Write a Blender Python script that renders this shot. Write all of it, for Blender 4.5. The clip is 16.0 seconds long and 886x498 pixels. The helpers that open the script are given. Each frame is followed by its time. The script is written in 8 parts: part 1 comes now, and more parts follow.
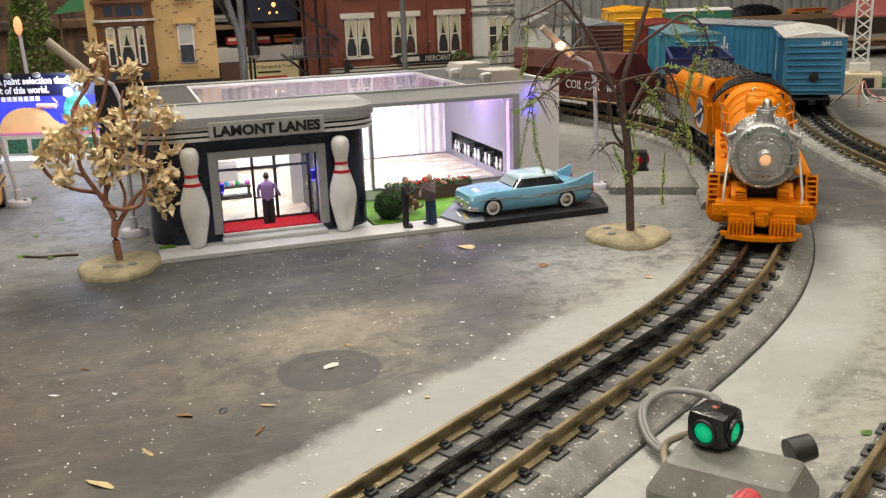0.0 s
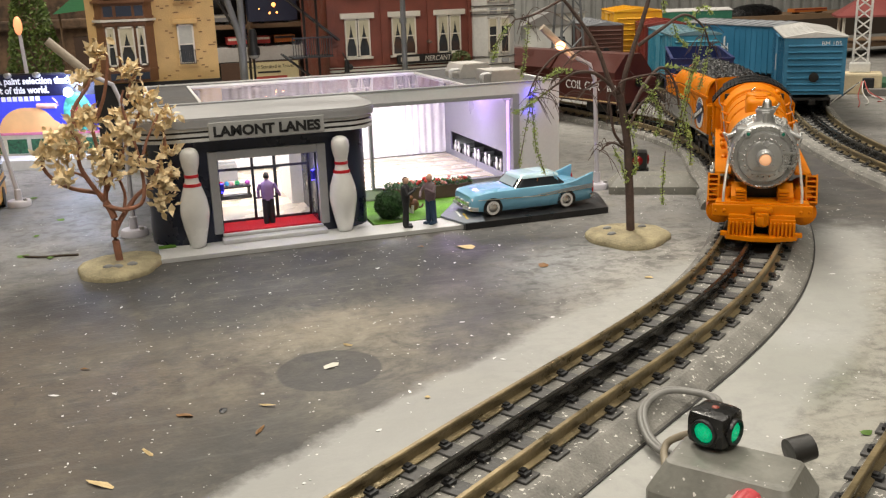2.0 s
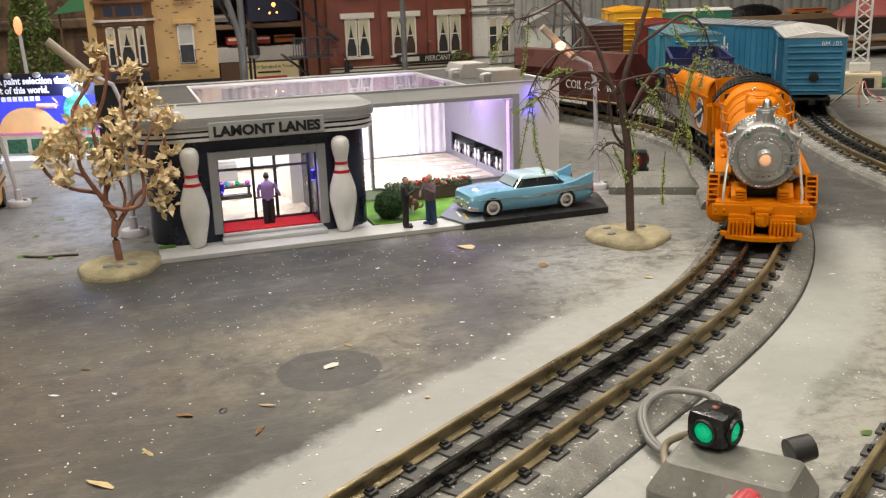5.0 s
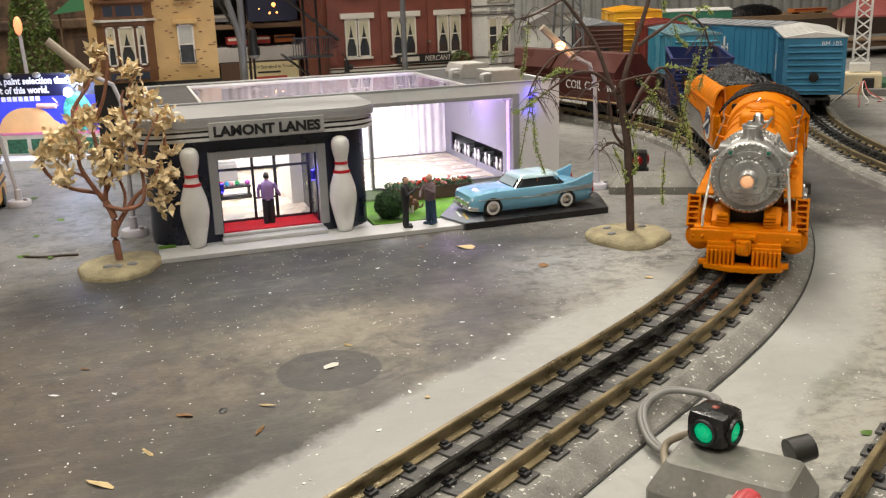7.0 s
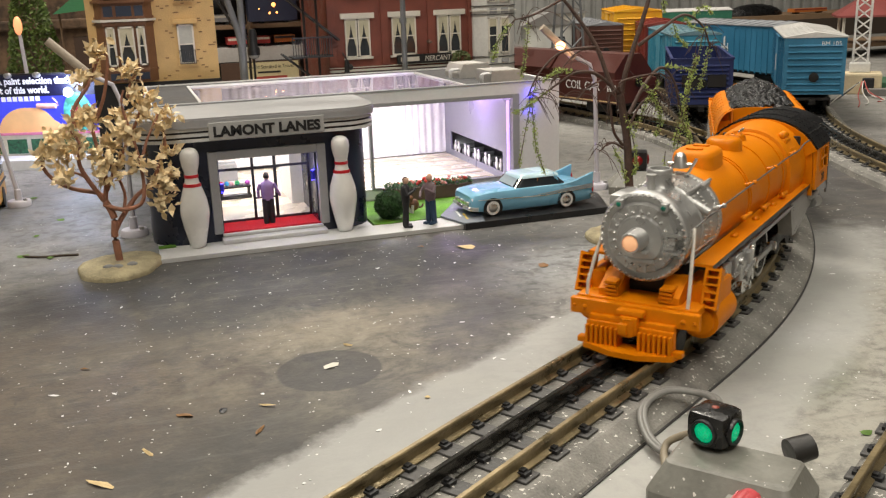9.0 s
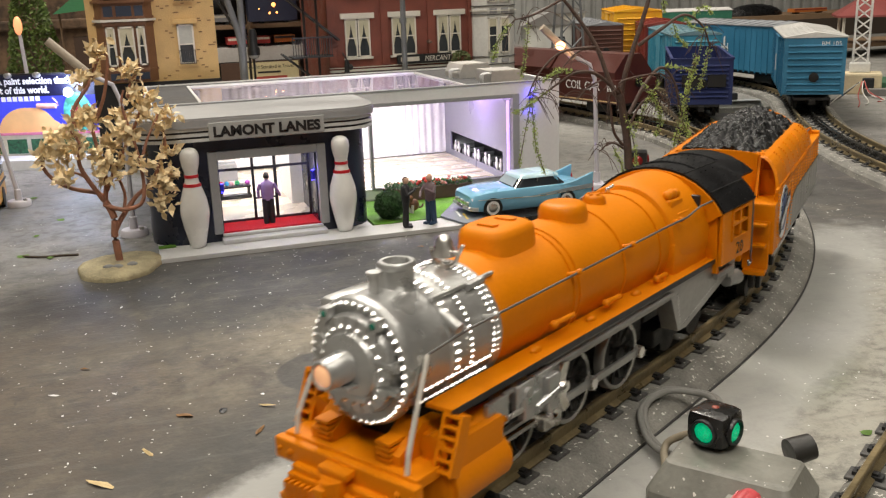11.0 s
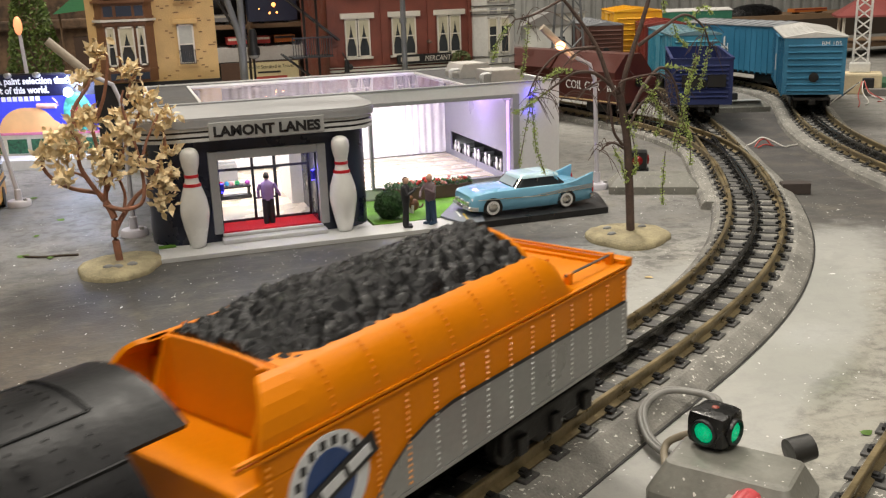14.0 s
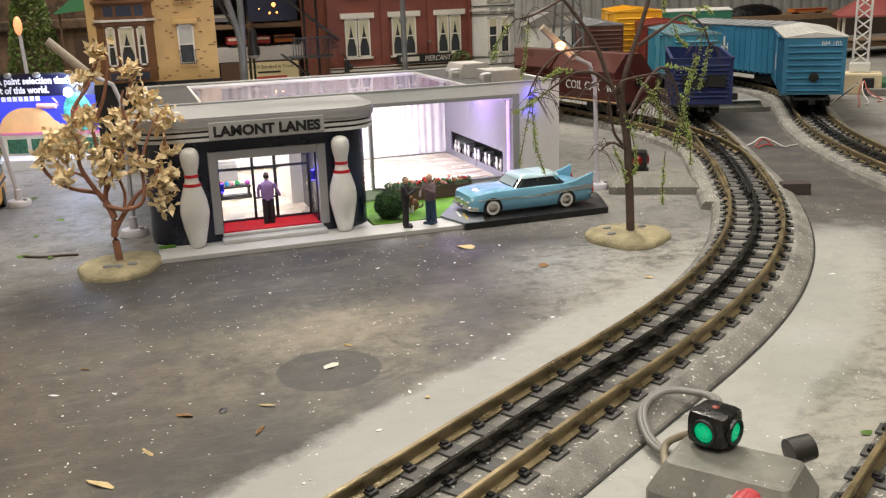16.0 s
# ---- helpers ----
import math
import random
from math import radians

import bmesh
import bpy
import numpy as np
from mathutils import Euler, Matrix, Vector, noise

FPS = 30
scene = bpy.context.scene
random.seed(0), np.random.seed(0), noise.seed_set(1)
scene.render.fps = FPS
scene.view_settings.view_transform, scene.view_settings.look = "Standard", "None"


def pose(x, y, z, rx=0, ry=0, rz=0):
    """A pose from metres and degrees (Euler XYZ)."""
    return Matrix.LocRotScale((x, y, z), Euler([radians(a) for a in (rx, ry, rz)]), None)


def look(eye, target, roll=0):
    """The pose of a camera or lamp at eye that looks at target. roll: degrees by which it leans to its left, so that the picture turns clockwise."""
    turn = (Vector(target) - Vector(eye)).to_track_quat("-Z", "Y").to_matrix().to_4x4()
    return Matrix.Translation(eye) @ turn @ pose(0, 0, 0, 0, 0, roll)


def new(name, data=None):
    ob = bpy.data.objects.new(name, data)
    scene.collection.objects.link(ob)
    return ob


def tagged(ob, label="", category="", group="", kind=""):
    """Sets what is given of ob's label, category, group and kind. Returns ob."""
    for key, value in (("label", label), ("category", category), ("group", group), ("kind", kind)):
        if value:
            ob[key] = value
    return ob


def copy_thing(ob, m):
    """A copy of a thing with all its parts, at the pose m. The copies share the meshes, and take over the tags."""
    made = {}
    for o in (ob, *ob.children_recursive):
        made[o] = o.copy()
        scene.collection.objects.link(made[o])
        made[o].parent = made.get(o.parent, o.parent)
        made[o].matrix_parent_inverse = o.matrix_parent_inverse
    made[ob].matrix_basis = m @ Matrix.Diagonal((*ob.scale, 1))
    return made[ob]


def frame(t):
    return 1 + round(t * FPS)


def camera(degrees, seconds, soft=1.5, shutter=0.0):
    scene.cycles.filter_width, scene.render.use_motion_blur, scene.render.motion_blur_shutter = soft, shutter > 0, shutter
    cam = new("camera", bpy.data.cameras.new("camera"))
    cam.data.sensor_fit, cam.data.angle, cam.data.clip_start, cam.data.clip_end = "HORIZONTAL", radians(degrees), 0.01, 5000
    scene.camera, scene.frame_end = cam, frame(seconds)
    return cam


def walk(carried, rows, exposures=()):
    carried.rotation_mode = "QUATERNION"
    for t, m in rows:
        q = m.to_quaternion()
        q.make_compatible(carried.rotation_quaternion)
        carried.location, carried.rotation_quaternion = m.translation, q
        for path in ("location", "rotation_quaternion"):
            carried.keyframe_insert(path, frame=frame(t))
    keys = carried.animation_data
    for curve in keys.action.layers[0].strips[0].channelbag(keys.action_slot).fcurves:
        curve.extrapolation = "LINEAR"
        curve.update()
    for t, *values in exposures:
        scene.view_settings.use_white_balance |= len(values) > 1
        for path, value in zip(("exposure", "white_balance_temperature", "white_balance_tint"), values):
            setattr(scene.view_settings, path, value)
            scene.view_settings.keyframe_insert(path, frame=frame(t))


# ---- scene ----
# ---- camera: it stands still ----
cam = camera(50.59, 16.0, soft=1.25, shutter=0.5)
EYE = Vector((0.0, 0.0, 0.168))
STAND = look(EYE, (0.17842, 0.54964, 0.00675), -1.99)
walk(cam, [(0.0, STAND), (16.0, STAND)], exposures=[(0.0, 0.0), (16.0, 0.0)])

# ---- room light: ceiling panels of a basement train room ----
world = bpy.data.worlds.new("room")
scene.world = world
world.use_nodes = True
world.node_tree.nodes["Background"].inputs[0].default_value = (0.9, 0.86, 0.8, 1)
world.node_tree.nodes["Background"].inputs[1].default_value = 0.05


def lamp(name, kind, at, power, colour, size=0.1, target=None, size_y=None):
    data = bpy.data.lights.new(name, kind)
    data.energy, data.color = power, colour
    if kind == "AREA":
        data.size = size
        if size_y:
            data.shape, data.size_y = "RECTANGLE", size_y
    else:
        data.shadow_soft_size = size
    ob = new(name, data)
    ob.matrix_world = look(at, target) if target else Matrix.Translation(at)
    return ob


WARM = (1.0, 0.93, 0.82)
for x, y, pw in ((-0.6, 0.4, 20), (1.1, 0.5, 11), (0.45, 1.7, 41), (0.1, -0.9, 22)):
    lamp("ceiling_lamp", "AREA", (x, y, 1.68), pw, WARM, 0.3, (x, y + 0.001, 0), 1.2)
# lights inside the bowling hall and its entrance
lamp("hall_light", "AREA", (0.195, 0.745, 0.084), 0.31, (0.95, 0.95, 1.0), 0.12, (0.170, 0.785, 0.0), 0.02)
lamp("pin_deck_light", "POINT", (0.275, 0.79, 0.078), 0.10, (0.55, 0.28, 1.0), 0.006)
lamp("entrance_light", "AREA", (0.085, 0.745, 0.083), 0.065, (1.0, 0.95, 1.0), 0.07, (0.085, 0.78, 0), 0.02)
# unseen fill under the lintel, added to brighten the red carpet
lamp("vestibule_fill", "AREA", (0.085, 0.6620, 0.0588), 0.022, (1.0, 0.95, 1.0), 0.055, (0.085, 0.6621, 0), 0.010)
# ---- materials ----
MATS = {}


def mat(name, colour, rough=0.5, metal=0.0, vary=0.12, grain=300.0, stain=25.0, bump=0.15, glow=0.0, glow_colour=None, specks=0.0, coat=0.0, alpha=1.0):
    """A surface with variation at two scales and fine relief."""
    if name in MATS:
        return MATS[name]
    m = bpy.data.materials.new(name)
    m.use_nodes = True
    nt = m.node_tree
    b = nt.nodes["Principled BSDF"]
    b.inputs["Roughness"].default_value = rough
    b.inputs["Metallic"].default_value = metal
    b.inputs["Coat Weight"].default_value = coat
    b.inputs["Alpha"].default_value = alpha
    co = nt.nodes.new("ShaderNodeTexCoord")

    def noise_at(scale, detail=4.0):
        n = nt.nodes.new("ShaderNodeTexNoise")
        n.inputs["Scale"].default_value, n.inputs["Detail"].default_value = scale, detail
        nt.links.new(co.outputs["Object"], n.inputs["Vector"])
        return n.outputs["Fac"]

    def mixed(fac, a, c, kind="MIX"):
        x = nt.nodes.new("ShaderNodeMix")
        x.data_type, x.blend_type = "RGBA", kind
        for s, v in ((0, fac), (6, a), (7, c)):
            if hasattr(v, "links") or hasattr(v, "is_linked"):
                nt.links.new(v, x.inputs[s])
            else:
                x.inputs[s].default_value = v
        return x.outputs[2]

    def ramp(v, lo, hi):
        r = nt.nodes.new("ShaderNodeMapRange")
        r.inputs[1].default_value, r.inputs[2].default_value = lo, hi
        nt.links.new(v, r.inputs[0])
        return r.outputs[0]

    dark = tuple(c * (1 - vary * 1.6) for c in colour) + (1,)
    light = tuple(min(1, c * (1 + vary)) for c in colour) + (1,)
    big = ramp(noise_at(stain, 5), 0.35, 0.65)
    fine = ramp(noise_at(grain, 3), 0.3, 0.7)
    c = mixed(big, dark, light)
    c2 = mixed(0.35, c, mixed(fine, dark, light))
    if specks:
        c2 = mixed(ramp(noise_at(520, 1), 0.74 - specks, 0.76 - specks), c2, (0.62, 0.6, 0.55, 1))
    nt.links.new(c2, b.inputs["Base Color"])
    rr = nt.nodes.new("ShaderNodeMapRange")
    rr.inputs[3].default_value, rr.inputs[4].default_value = max(0.03, rough - 0.1), min(1, rough + 0.12)
    nt.links.new(big, rr.inputs[0])
    nt.links.new(rr.outputs[0], b.inputs["Roughness"])
    if bump:
        bp = nt.nodes.new("ShaderNodeBump")
        bp.inputs["Strength"].default_value, bp.inputs["Distance"].default_value = bump, 0.0006
        nt.links.new(fine, bp.inputs["Height"])
        nt.links.new(bp.outputs[0], b.inputs["Normal"])
    if glow:
        b.inputs["Emission Color"].default_value = (*(glow_colour or colour), 1)
        b.inputs["Emission Strength"].default_value = glow
    MATS[name] = m
    return m


def glass(name, colour=(1, 1, 1), rough=0.02):
    m = bpy.data.materials.new(name)
    m.use_nodes = True
    b = m.node_tree.nodes["Principled BSDF"]
    b.inputs["Base Color"].default_value = (*colour, 1)
    b.inputs["Transmission Weight"].default_value = 1
    b.inputs["Roughness"].default_value = rough
    b.inputs["IOR"].default_value = 1.05
    return m


# ---- building helpers ----
class Shape:
    """Collects primitives into one mesh."""

    def __init__(self):
        self.bm = bmesh.new()

    def _put(self, verts, m):
        bmesh.ops.transform(self.bm, matrix=m, verts=verts)
        return self

    def box(self, x0, x1, y0, y1, z0, z1, bevel=0.0, m=Matrix()):
        g = bmesh.ops.create_cube(self.bm, size=1.0)["verts"]
        bmesh.ops.scale(self.bm, vec=(x1 - x0, y1 - y0, z1 - z0), verts=g)
        bmesh.ops.translate(self.bm, vec=((x0 + x1) / 2, (y0 + y1) / 2, (z0 + z1) / 2), verts=g)
        if bevel:
            edges = list({e for v in g for e in v.link_edges})
            r = bmesh.ops.bevel(self.bm, geom=edges, offset=bevel, segments=2, profile=0.6, affect="EDGES")
            g = list({v for f in r["faces"] for v in f.verts} | {v for v in g if v.is_valid})
        return self._put(g, m)

    def rod(self, a, b, r0, r1=None, n=12):
        a, b = Vector(a), Vector(b)
        r1 = r0 if r1 is None else r1
        d = b - a
        g = bmesh.ops.create_cone(self.bm, cap_ends=True, segments=n, radius1=r0, radius2=max(r1, 1e-6), depth=d.length)["verts"]
        return self._put(g, Matrix.Translation((a + b) / 2) @ d.to_track_quat("Z", "Y").to_matrix().to_4x4())

    def ball(self, c, r, sx=1, sy=1, sz=1, n=12):
        g = bmesh.ops.create_uvsphere(self.bm, u_segments=n, v_segments=max(5, n // 2 + 2), radius=r)["verts"]
        return self._put(g, Matrix.Translation(c) @ Matrix.Diagonal((sx, sy, sz, 1)))

    def lathe(self, profile, m=Matrix(), n=24):
        """profile: (radius, height) pairs, turned about z."""
        rings = []
        for r, z in profile:
            rings.append([self.bm.verts.new(m @ Vector((r * math.cos(2 * math.pi * i / n), r * math.sin(2 * math.pi * i / n), z))) for i in range(n)])
        for p, q in zip(rings, rings[1:]):
            for i in range(n):
                self.bm.faces.new((p[i], p[(i + 1) % n], q[(i + 1) % n], q[i]))
        self.bm.faces.new(rings[0][::-1])
        self.bm.faces.new(rings[-1])
        return self

    def prism(self, outline, a, b, axis="z", m=Matrix()):
        """An outline of 2D points drawn out from a to b along an axis."""
        def at(p, h):
            if axis == "z":
                return Vector((p[0], p[1], h))
            if axis == "y":
                return Vector((p[0], h, p[1]))
            return Vector((h, p[0], p[1]))
        lo = [self.bm.verts.new(m @ at(p, a)) for p in outline]
        hi = [self.bm.verts.new(m @ at(p, b)) for p in outline]
        k = len(outline)
        self.bm.faces.new(lo[::-1])
        self.bm.faces.new(hi)
        for i in range(k):
            self.bm.faces.new((lo[i], lo[(i + 1) % k], hi[(i + 1) % k], hi[i]))
        return self

    def tube(self, points, r, n=8, r_end=None):
        pts = [Vector(p) for p in points]
        rings = []
        for i, p in enumerate(pts):
            d = (pts[min(i + 1, len(pts) - 1)] - pts[max(i - 1, 0)]).normalized()
            q = d.to_track_quat("Z", "Y")
            rr = r if r_end is None else r + (r_end - r) * i / max(1, len(pts) - 1)
            rings.append([self.bm.verts.new(p + q @ Vector((rr * math.cos(2 * math.pi * k / n), rr * math.sin(2 * math.pi * k / n), 0))) for k in range(n)])
        for a, b in zip(rings, rings[1:]):
            for k in range(n):
                self.bm.faces.new((a[k], a[(k + 1) % n], b[(k + 1) % n], b[k]))
        self.bm.faces.new(rings[0][::-1])
        self.bm.faces.new(rings[-1])
        return self

    def strip(self, loft):
        """loft: rows of equally many points, joined row to row as an open sheet."""
        rows = [[self.bm.verts.new(p) for p in row] for row in loft]
        for a, b in zip(rows, rows[1:]):
            for i in range(len(a) - 1):
                self.bm.faces.new((a[i], a[i + 1], b[i + 1], b[i]))
        return self

    def loft(self, rows):
        """Closed sections joined one to the next, with ends."""
        rings = [[self.bm.verts.new(p) for p in row] for row in rows]
        k = len(rings[0])
        for a, b in zip(rings, rings[1:]):
            for i in range(k):
                self.bm.faces.new((a[i], a[(i + 1) % k], b[(i + 1) % k], b[i]))
        self.bm.faces.new(rings[0][::-1])
        self.bm.faces.new(rings[-1])
        return self

    def flip(self):
        bmesh.ops.recalc_face_normals(self.bm, faces=self.bm.faces)
        return self


def part(name, shape, material, parent=None, label="", smooth=None):
    """Links a shape as one mesh object under a thing or a part."""
    bmesh.ops.recalc_face_normals(shape.bm, faces=shape.bm.faces)
    me = bpy.data.meshes.new(name)
    if smooth is not None:
        lim = radians(smooth)
        for f in shape.bm.faces:
            f.smooth = True
        for e in shape.bm.edges:
            e.smooth = len(e.link_faces) == 2 and e.calc_face_angle(0) < lim
    shape.bm.to_mesh(me)
    shape.bm.free()
    me.materials.append(material)
    ob = new(name, me)
    if parent:
        ob.parent = parent
    if label:
        tagged(ob, label)
    if name == "rivets":
        tagged(ob, kind="stuff")
    return ob


def thing(name, at, label, category, group="", kind=""):
    """An Empty at a thing's base that carries its parts."""
    ob = new(name)
    ob.empty_display_size = 0.01
    ob.matrix_world = at if isinstance(at, Matrix) else Matrix.Translation(at)
    return tagged(ob, label, category, group, kind)


def letters(name, text, size, material, parent, m, depth=0.0002, sx=1.0, label="", shear=0.0, bold=0.0):
    """Raised lettering in the built-in font, turned into a mesh."""
    cu = bpy.data.curves.new(name, "FONT")
    cu.body, cu.size, cu.extrude, cu.align_x, cu.shear = text, size, depth, "CENTER", shear
    cu.resolution_u, cu.offset = 3, bold
    tmp = bpy.data.objects.new(name, cu)
    me = bpy.data.meshes.new_from_object(tmp)
    bpy.data.objects.remove(tmp)
    me.transform(m @ Matrix.Diagonal((sx, 1, 1, 1)))
    me.materials.clear()
    me.materials.append(material)
    ob = new(name, me)
    ob.parent = parent
    if label:
        tagged(ob, label)
    return ob


FRONT = Matrix.Rotation(math.pi / 2, 4, "X")  # lettering that faces -y


def dots(spots, r, n_up=None):
    """Many small rivet heads as one shape: spots are points, each a little eight-sided stud."""
    s = Shape()
    bm = s.bm
    for p in spots:
        p = Vector(p)
        v = [bm.verts.new(p + Vector(d) * r) for d in ((1, 0, 0), (0, 1, 0), (-1, 0, 0), (0, -1, 0), (0, 0, 1), (0, 0, -1))]
        for i in range(4):
            bm.faces.new((v[i], v[(i + 1) % 4], v[4]))
            bm.faces.new((v[(i + 1) % 4], v[i], v[5]))
    return s


def rounded(w, h, r, n=4, cx=0.0, cy=0.0):
    """The outline of a rectangle with round corners."""
    out = []
    for sx, sy, a in ((1, 1, 0), (-1, 1, 90), (-1, -1, 180), (1, -1, 270)):
        for i in range(n + 1):
            t = radians(a + 90 * i / n)
            out.append((cx + sx * (w / 2 - r) + r * math.cos(t), cy + sy * (h / 2 - r) + r * math.sin(t)))
    return out
# ---- the layout table, its painted surface and the room around it ----
def painted_board():
    """Grey textured board with worn dark areas, one holding train shade, pale sprayed edges and white chips."""
    m = bpy.data.materials.new("painted_board")
    m.use_nodes = True
    nt = m.node_tree
    b = nt.nodes["Principled BSDF"]
    co = nt.nodes.new("ShaderNodeTexCoord")

    def noisy(scale, detail=4, rough=0.55, dist=0.0):
        n = nt.nodes.new("ShaderNodeTexNoise")
        n.inputs["Scale"].default_value, n.inputs["Detail"].default_value = scale, detail
        n.inputs["Roughness"].default_value, n.inputs["Distortion"].default_value = rough, dist
        nt.links.new(co.outputs["Object"], n.inputs["Vector"])
        return n.outputs["Fac"]

    def rng(v, a, c, lo=0.0, hi=1.0):
        r = nt.nodes.new("ShaderNodeMapRange")
        r.inputs[1].default_value, r.inputs[2].default_value, r.inputs[3].default_value, r.inputs[4].default_value = a, c, lo, hi
        nt.links.new(v, r.inputs[0])
        return r.outputs[0]

    def calc(op, u, v):
        x = nt.nodes.new("ShaderNodeMath")
        x.operation = op
        for i, w in enumerate((u, v)):
            if isinstance(w, (int, float)):
                x.inputs[i].default_value = w
            else:
                nt.links.new(w, x.inputs[i])
        return x.outputs[0]

    def mix(f, a, c):
        x = nt.nodes.new("ShaderNodeMix")
        x.data_type = "RGBA"
        for s, v in ((0, f), (6, a), (7, c)):
            if isinstance(v, tuple):
                x.inputs[s].default_value = (*v, 1)
            elif isinstance(v, (int, float)):
                x.inputs[s].default_value = v
            else:
                nt.links.new(v, x.inputs[s])
        return x.outputs[2]

    wob = calc("ADD", calc("MULTIPLY", noisy(14, 5, 0.6), 0.62), calc("MULTIPLY", noisy(70, 9, 0.72), 0.38))

    def patch(cx, cy, rx, ry, turn, soft=0.35, amp=0.7):
        """An uneven oval of paint: 1 inside, 0 outside."""
        mp = nt.nodes.new("ShaderNodeMapping")
        mp.vector_type = "TEXTURE"
        mp.inputs["Location"].default_value = (cx, cy, 0)
        mp.inputs["Rotation"].default_value = (0, 0, radians(turn))
        mp.inputs["Scale"].default_value = (rx, ry, 1)
        nt.links.new(co.outputs["Object"], mp.inputs["Vector"])
        ln = nt.nodes.new("ShaderNodeVectorMath")
        ln.operation = "LENGTH"
        nt.links.new(mp.outputs[0], ln.inputs[0])
        d = calc("ADD", ln.outputs["Value"], calc("MULTIPLY", calc("SUBTRACT", wob, 0.5), amp))
        return rng(d, 1 + soft, 1 - soft)

    base = mix(rng(noisy(7, 6), 0.35, 0.65), (0.21, 0.205, 0.19), (0.30, 0.29, 0.27))
    col = base
    for where, tone in PATCHES:
        col = mix(patch(*where), col, tone)
    blot = rng(noisy(30, 8, 0.72, 0.3), 0.50, 0.66)
    col = mix(calc("MULTIPLY", blot, 0.24), col, (0.26, 0.225, 0.165))
    smudge = rng(noisy(55, 8, 0.78, 0.4), 0.50, 0.62)
    col = mix(calc("MULTIPLY", smudge, 0.48), col, (0.050, 0.050, 0.048))
    dirt = rng(noisy(170, 6, 0.75), 0.5, 0.68)
    col = mix(calc("MULTIPLY", dirt, 0.42), col, (0.07, 0.068, 0.062))
    dapple = calc("MULTIPLY", rng(noisy(105, 3, 0.55, 0.6), 0.50, 0.63), rng(noisy(9, 2), 0.40, 0.60))
    col = mix(calc("MULTIPLY", dapple, 0.50), col, (0.042, 0.040, 0.038))
    sandy = calc("MULTIPLY", patch(0.082, 0.425, 0.060, 0.062, 20, 0.6, 2.6), rng(noisy(40, 8, 0.75, 0.5), 0.42, 0.62))
    col = mix(calc("MULTIPLY", sandy, 0.75), col, (0.27, 0.245, 0.19))
    scuff = nt.nodes.new("ShaderNodeMapping")
    scuff.inputs["Rotation"].default_value = (0, 0, radians(14))
    scuff.inputs["Scale"].default_value = (26, 190, 1)
    nt.links.new(co.outputs["Object"], scuff.inputs["Vector"])
    streak = nt.nodes.new("ShaderNodeTexNoise")
    streak.inputs["Scale"].default_value, streak.inputs["Detail"].default_value = 1.0, 6
    nt.links.new(scuff.outputs[0], streak.inputs["Vector"])
    col = mix(calc("MULTIPLY", rng(streak.outputs["Fac"], 0.56, 0.70), 0.16), col, (0.23, 0.22, 0.20))
    col = mix(calc("MULTIPLY", rng(streak.outputs["Fac"], 0.44, 0.32), 0.22), col, (0.035, 0.034, 0.033))
    for where, tone in SPRAYED:
        col = mix(calc("MULTIPLY", patch(*where), 0.72), col, tone)
    vor = nt.nodes.new("ShaderNodeTexVoronoi")
    vor.inputs["Scale"].default_value = 260
    nt.links.new(co.outputs["Object"], vor.inputs["Vector"])
    chip = calc("MULTIPLY", rng(vor.outputs["Distance"], 0.15, 0.10), calc("MULTIPLY", rng(noisy(45, 3), 0.54, 0.60), rng(noisy(330, 2), 0.46, 0.52)))
    col = mix(chip, col, (0.72, 0.70, 0.66))
    nt.links.new(col, b.inputs["Base Color"])
    nt.links.new(rng(noisy(20, 4), 0.3, 0.7, 0.45, 0.70), b.inputs["Roughness"])
    b.inputs["Specular IOR Level"].default_value = 0.35
    bp = nt.nodes.new("ShaderNodeBump")
    bp.inputs["Strength"].default_value, bp.inputs["Distance"].default_value = 0.35, 0.0006
    nt.links.new(noisy(420, 3), bp.inputs["Height"])
    nt.links.new(bp.outputs[0], b.inputs["Normal"])
    return m


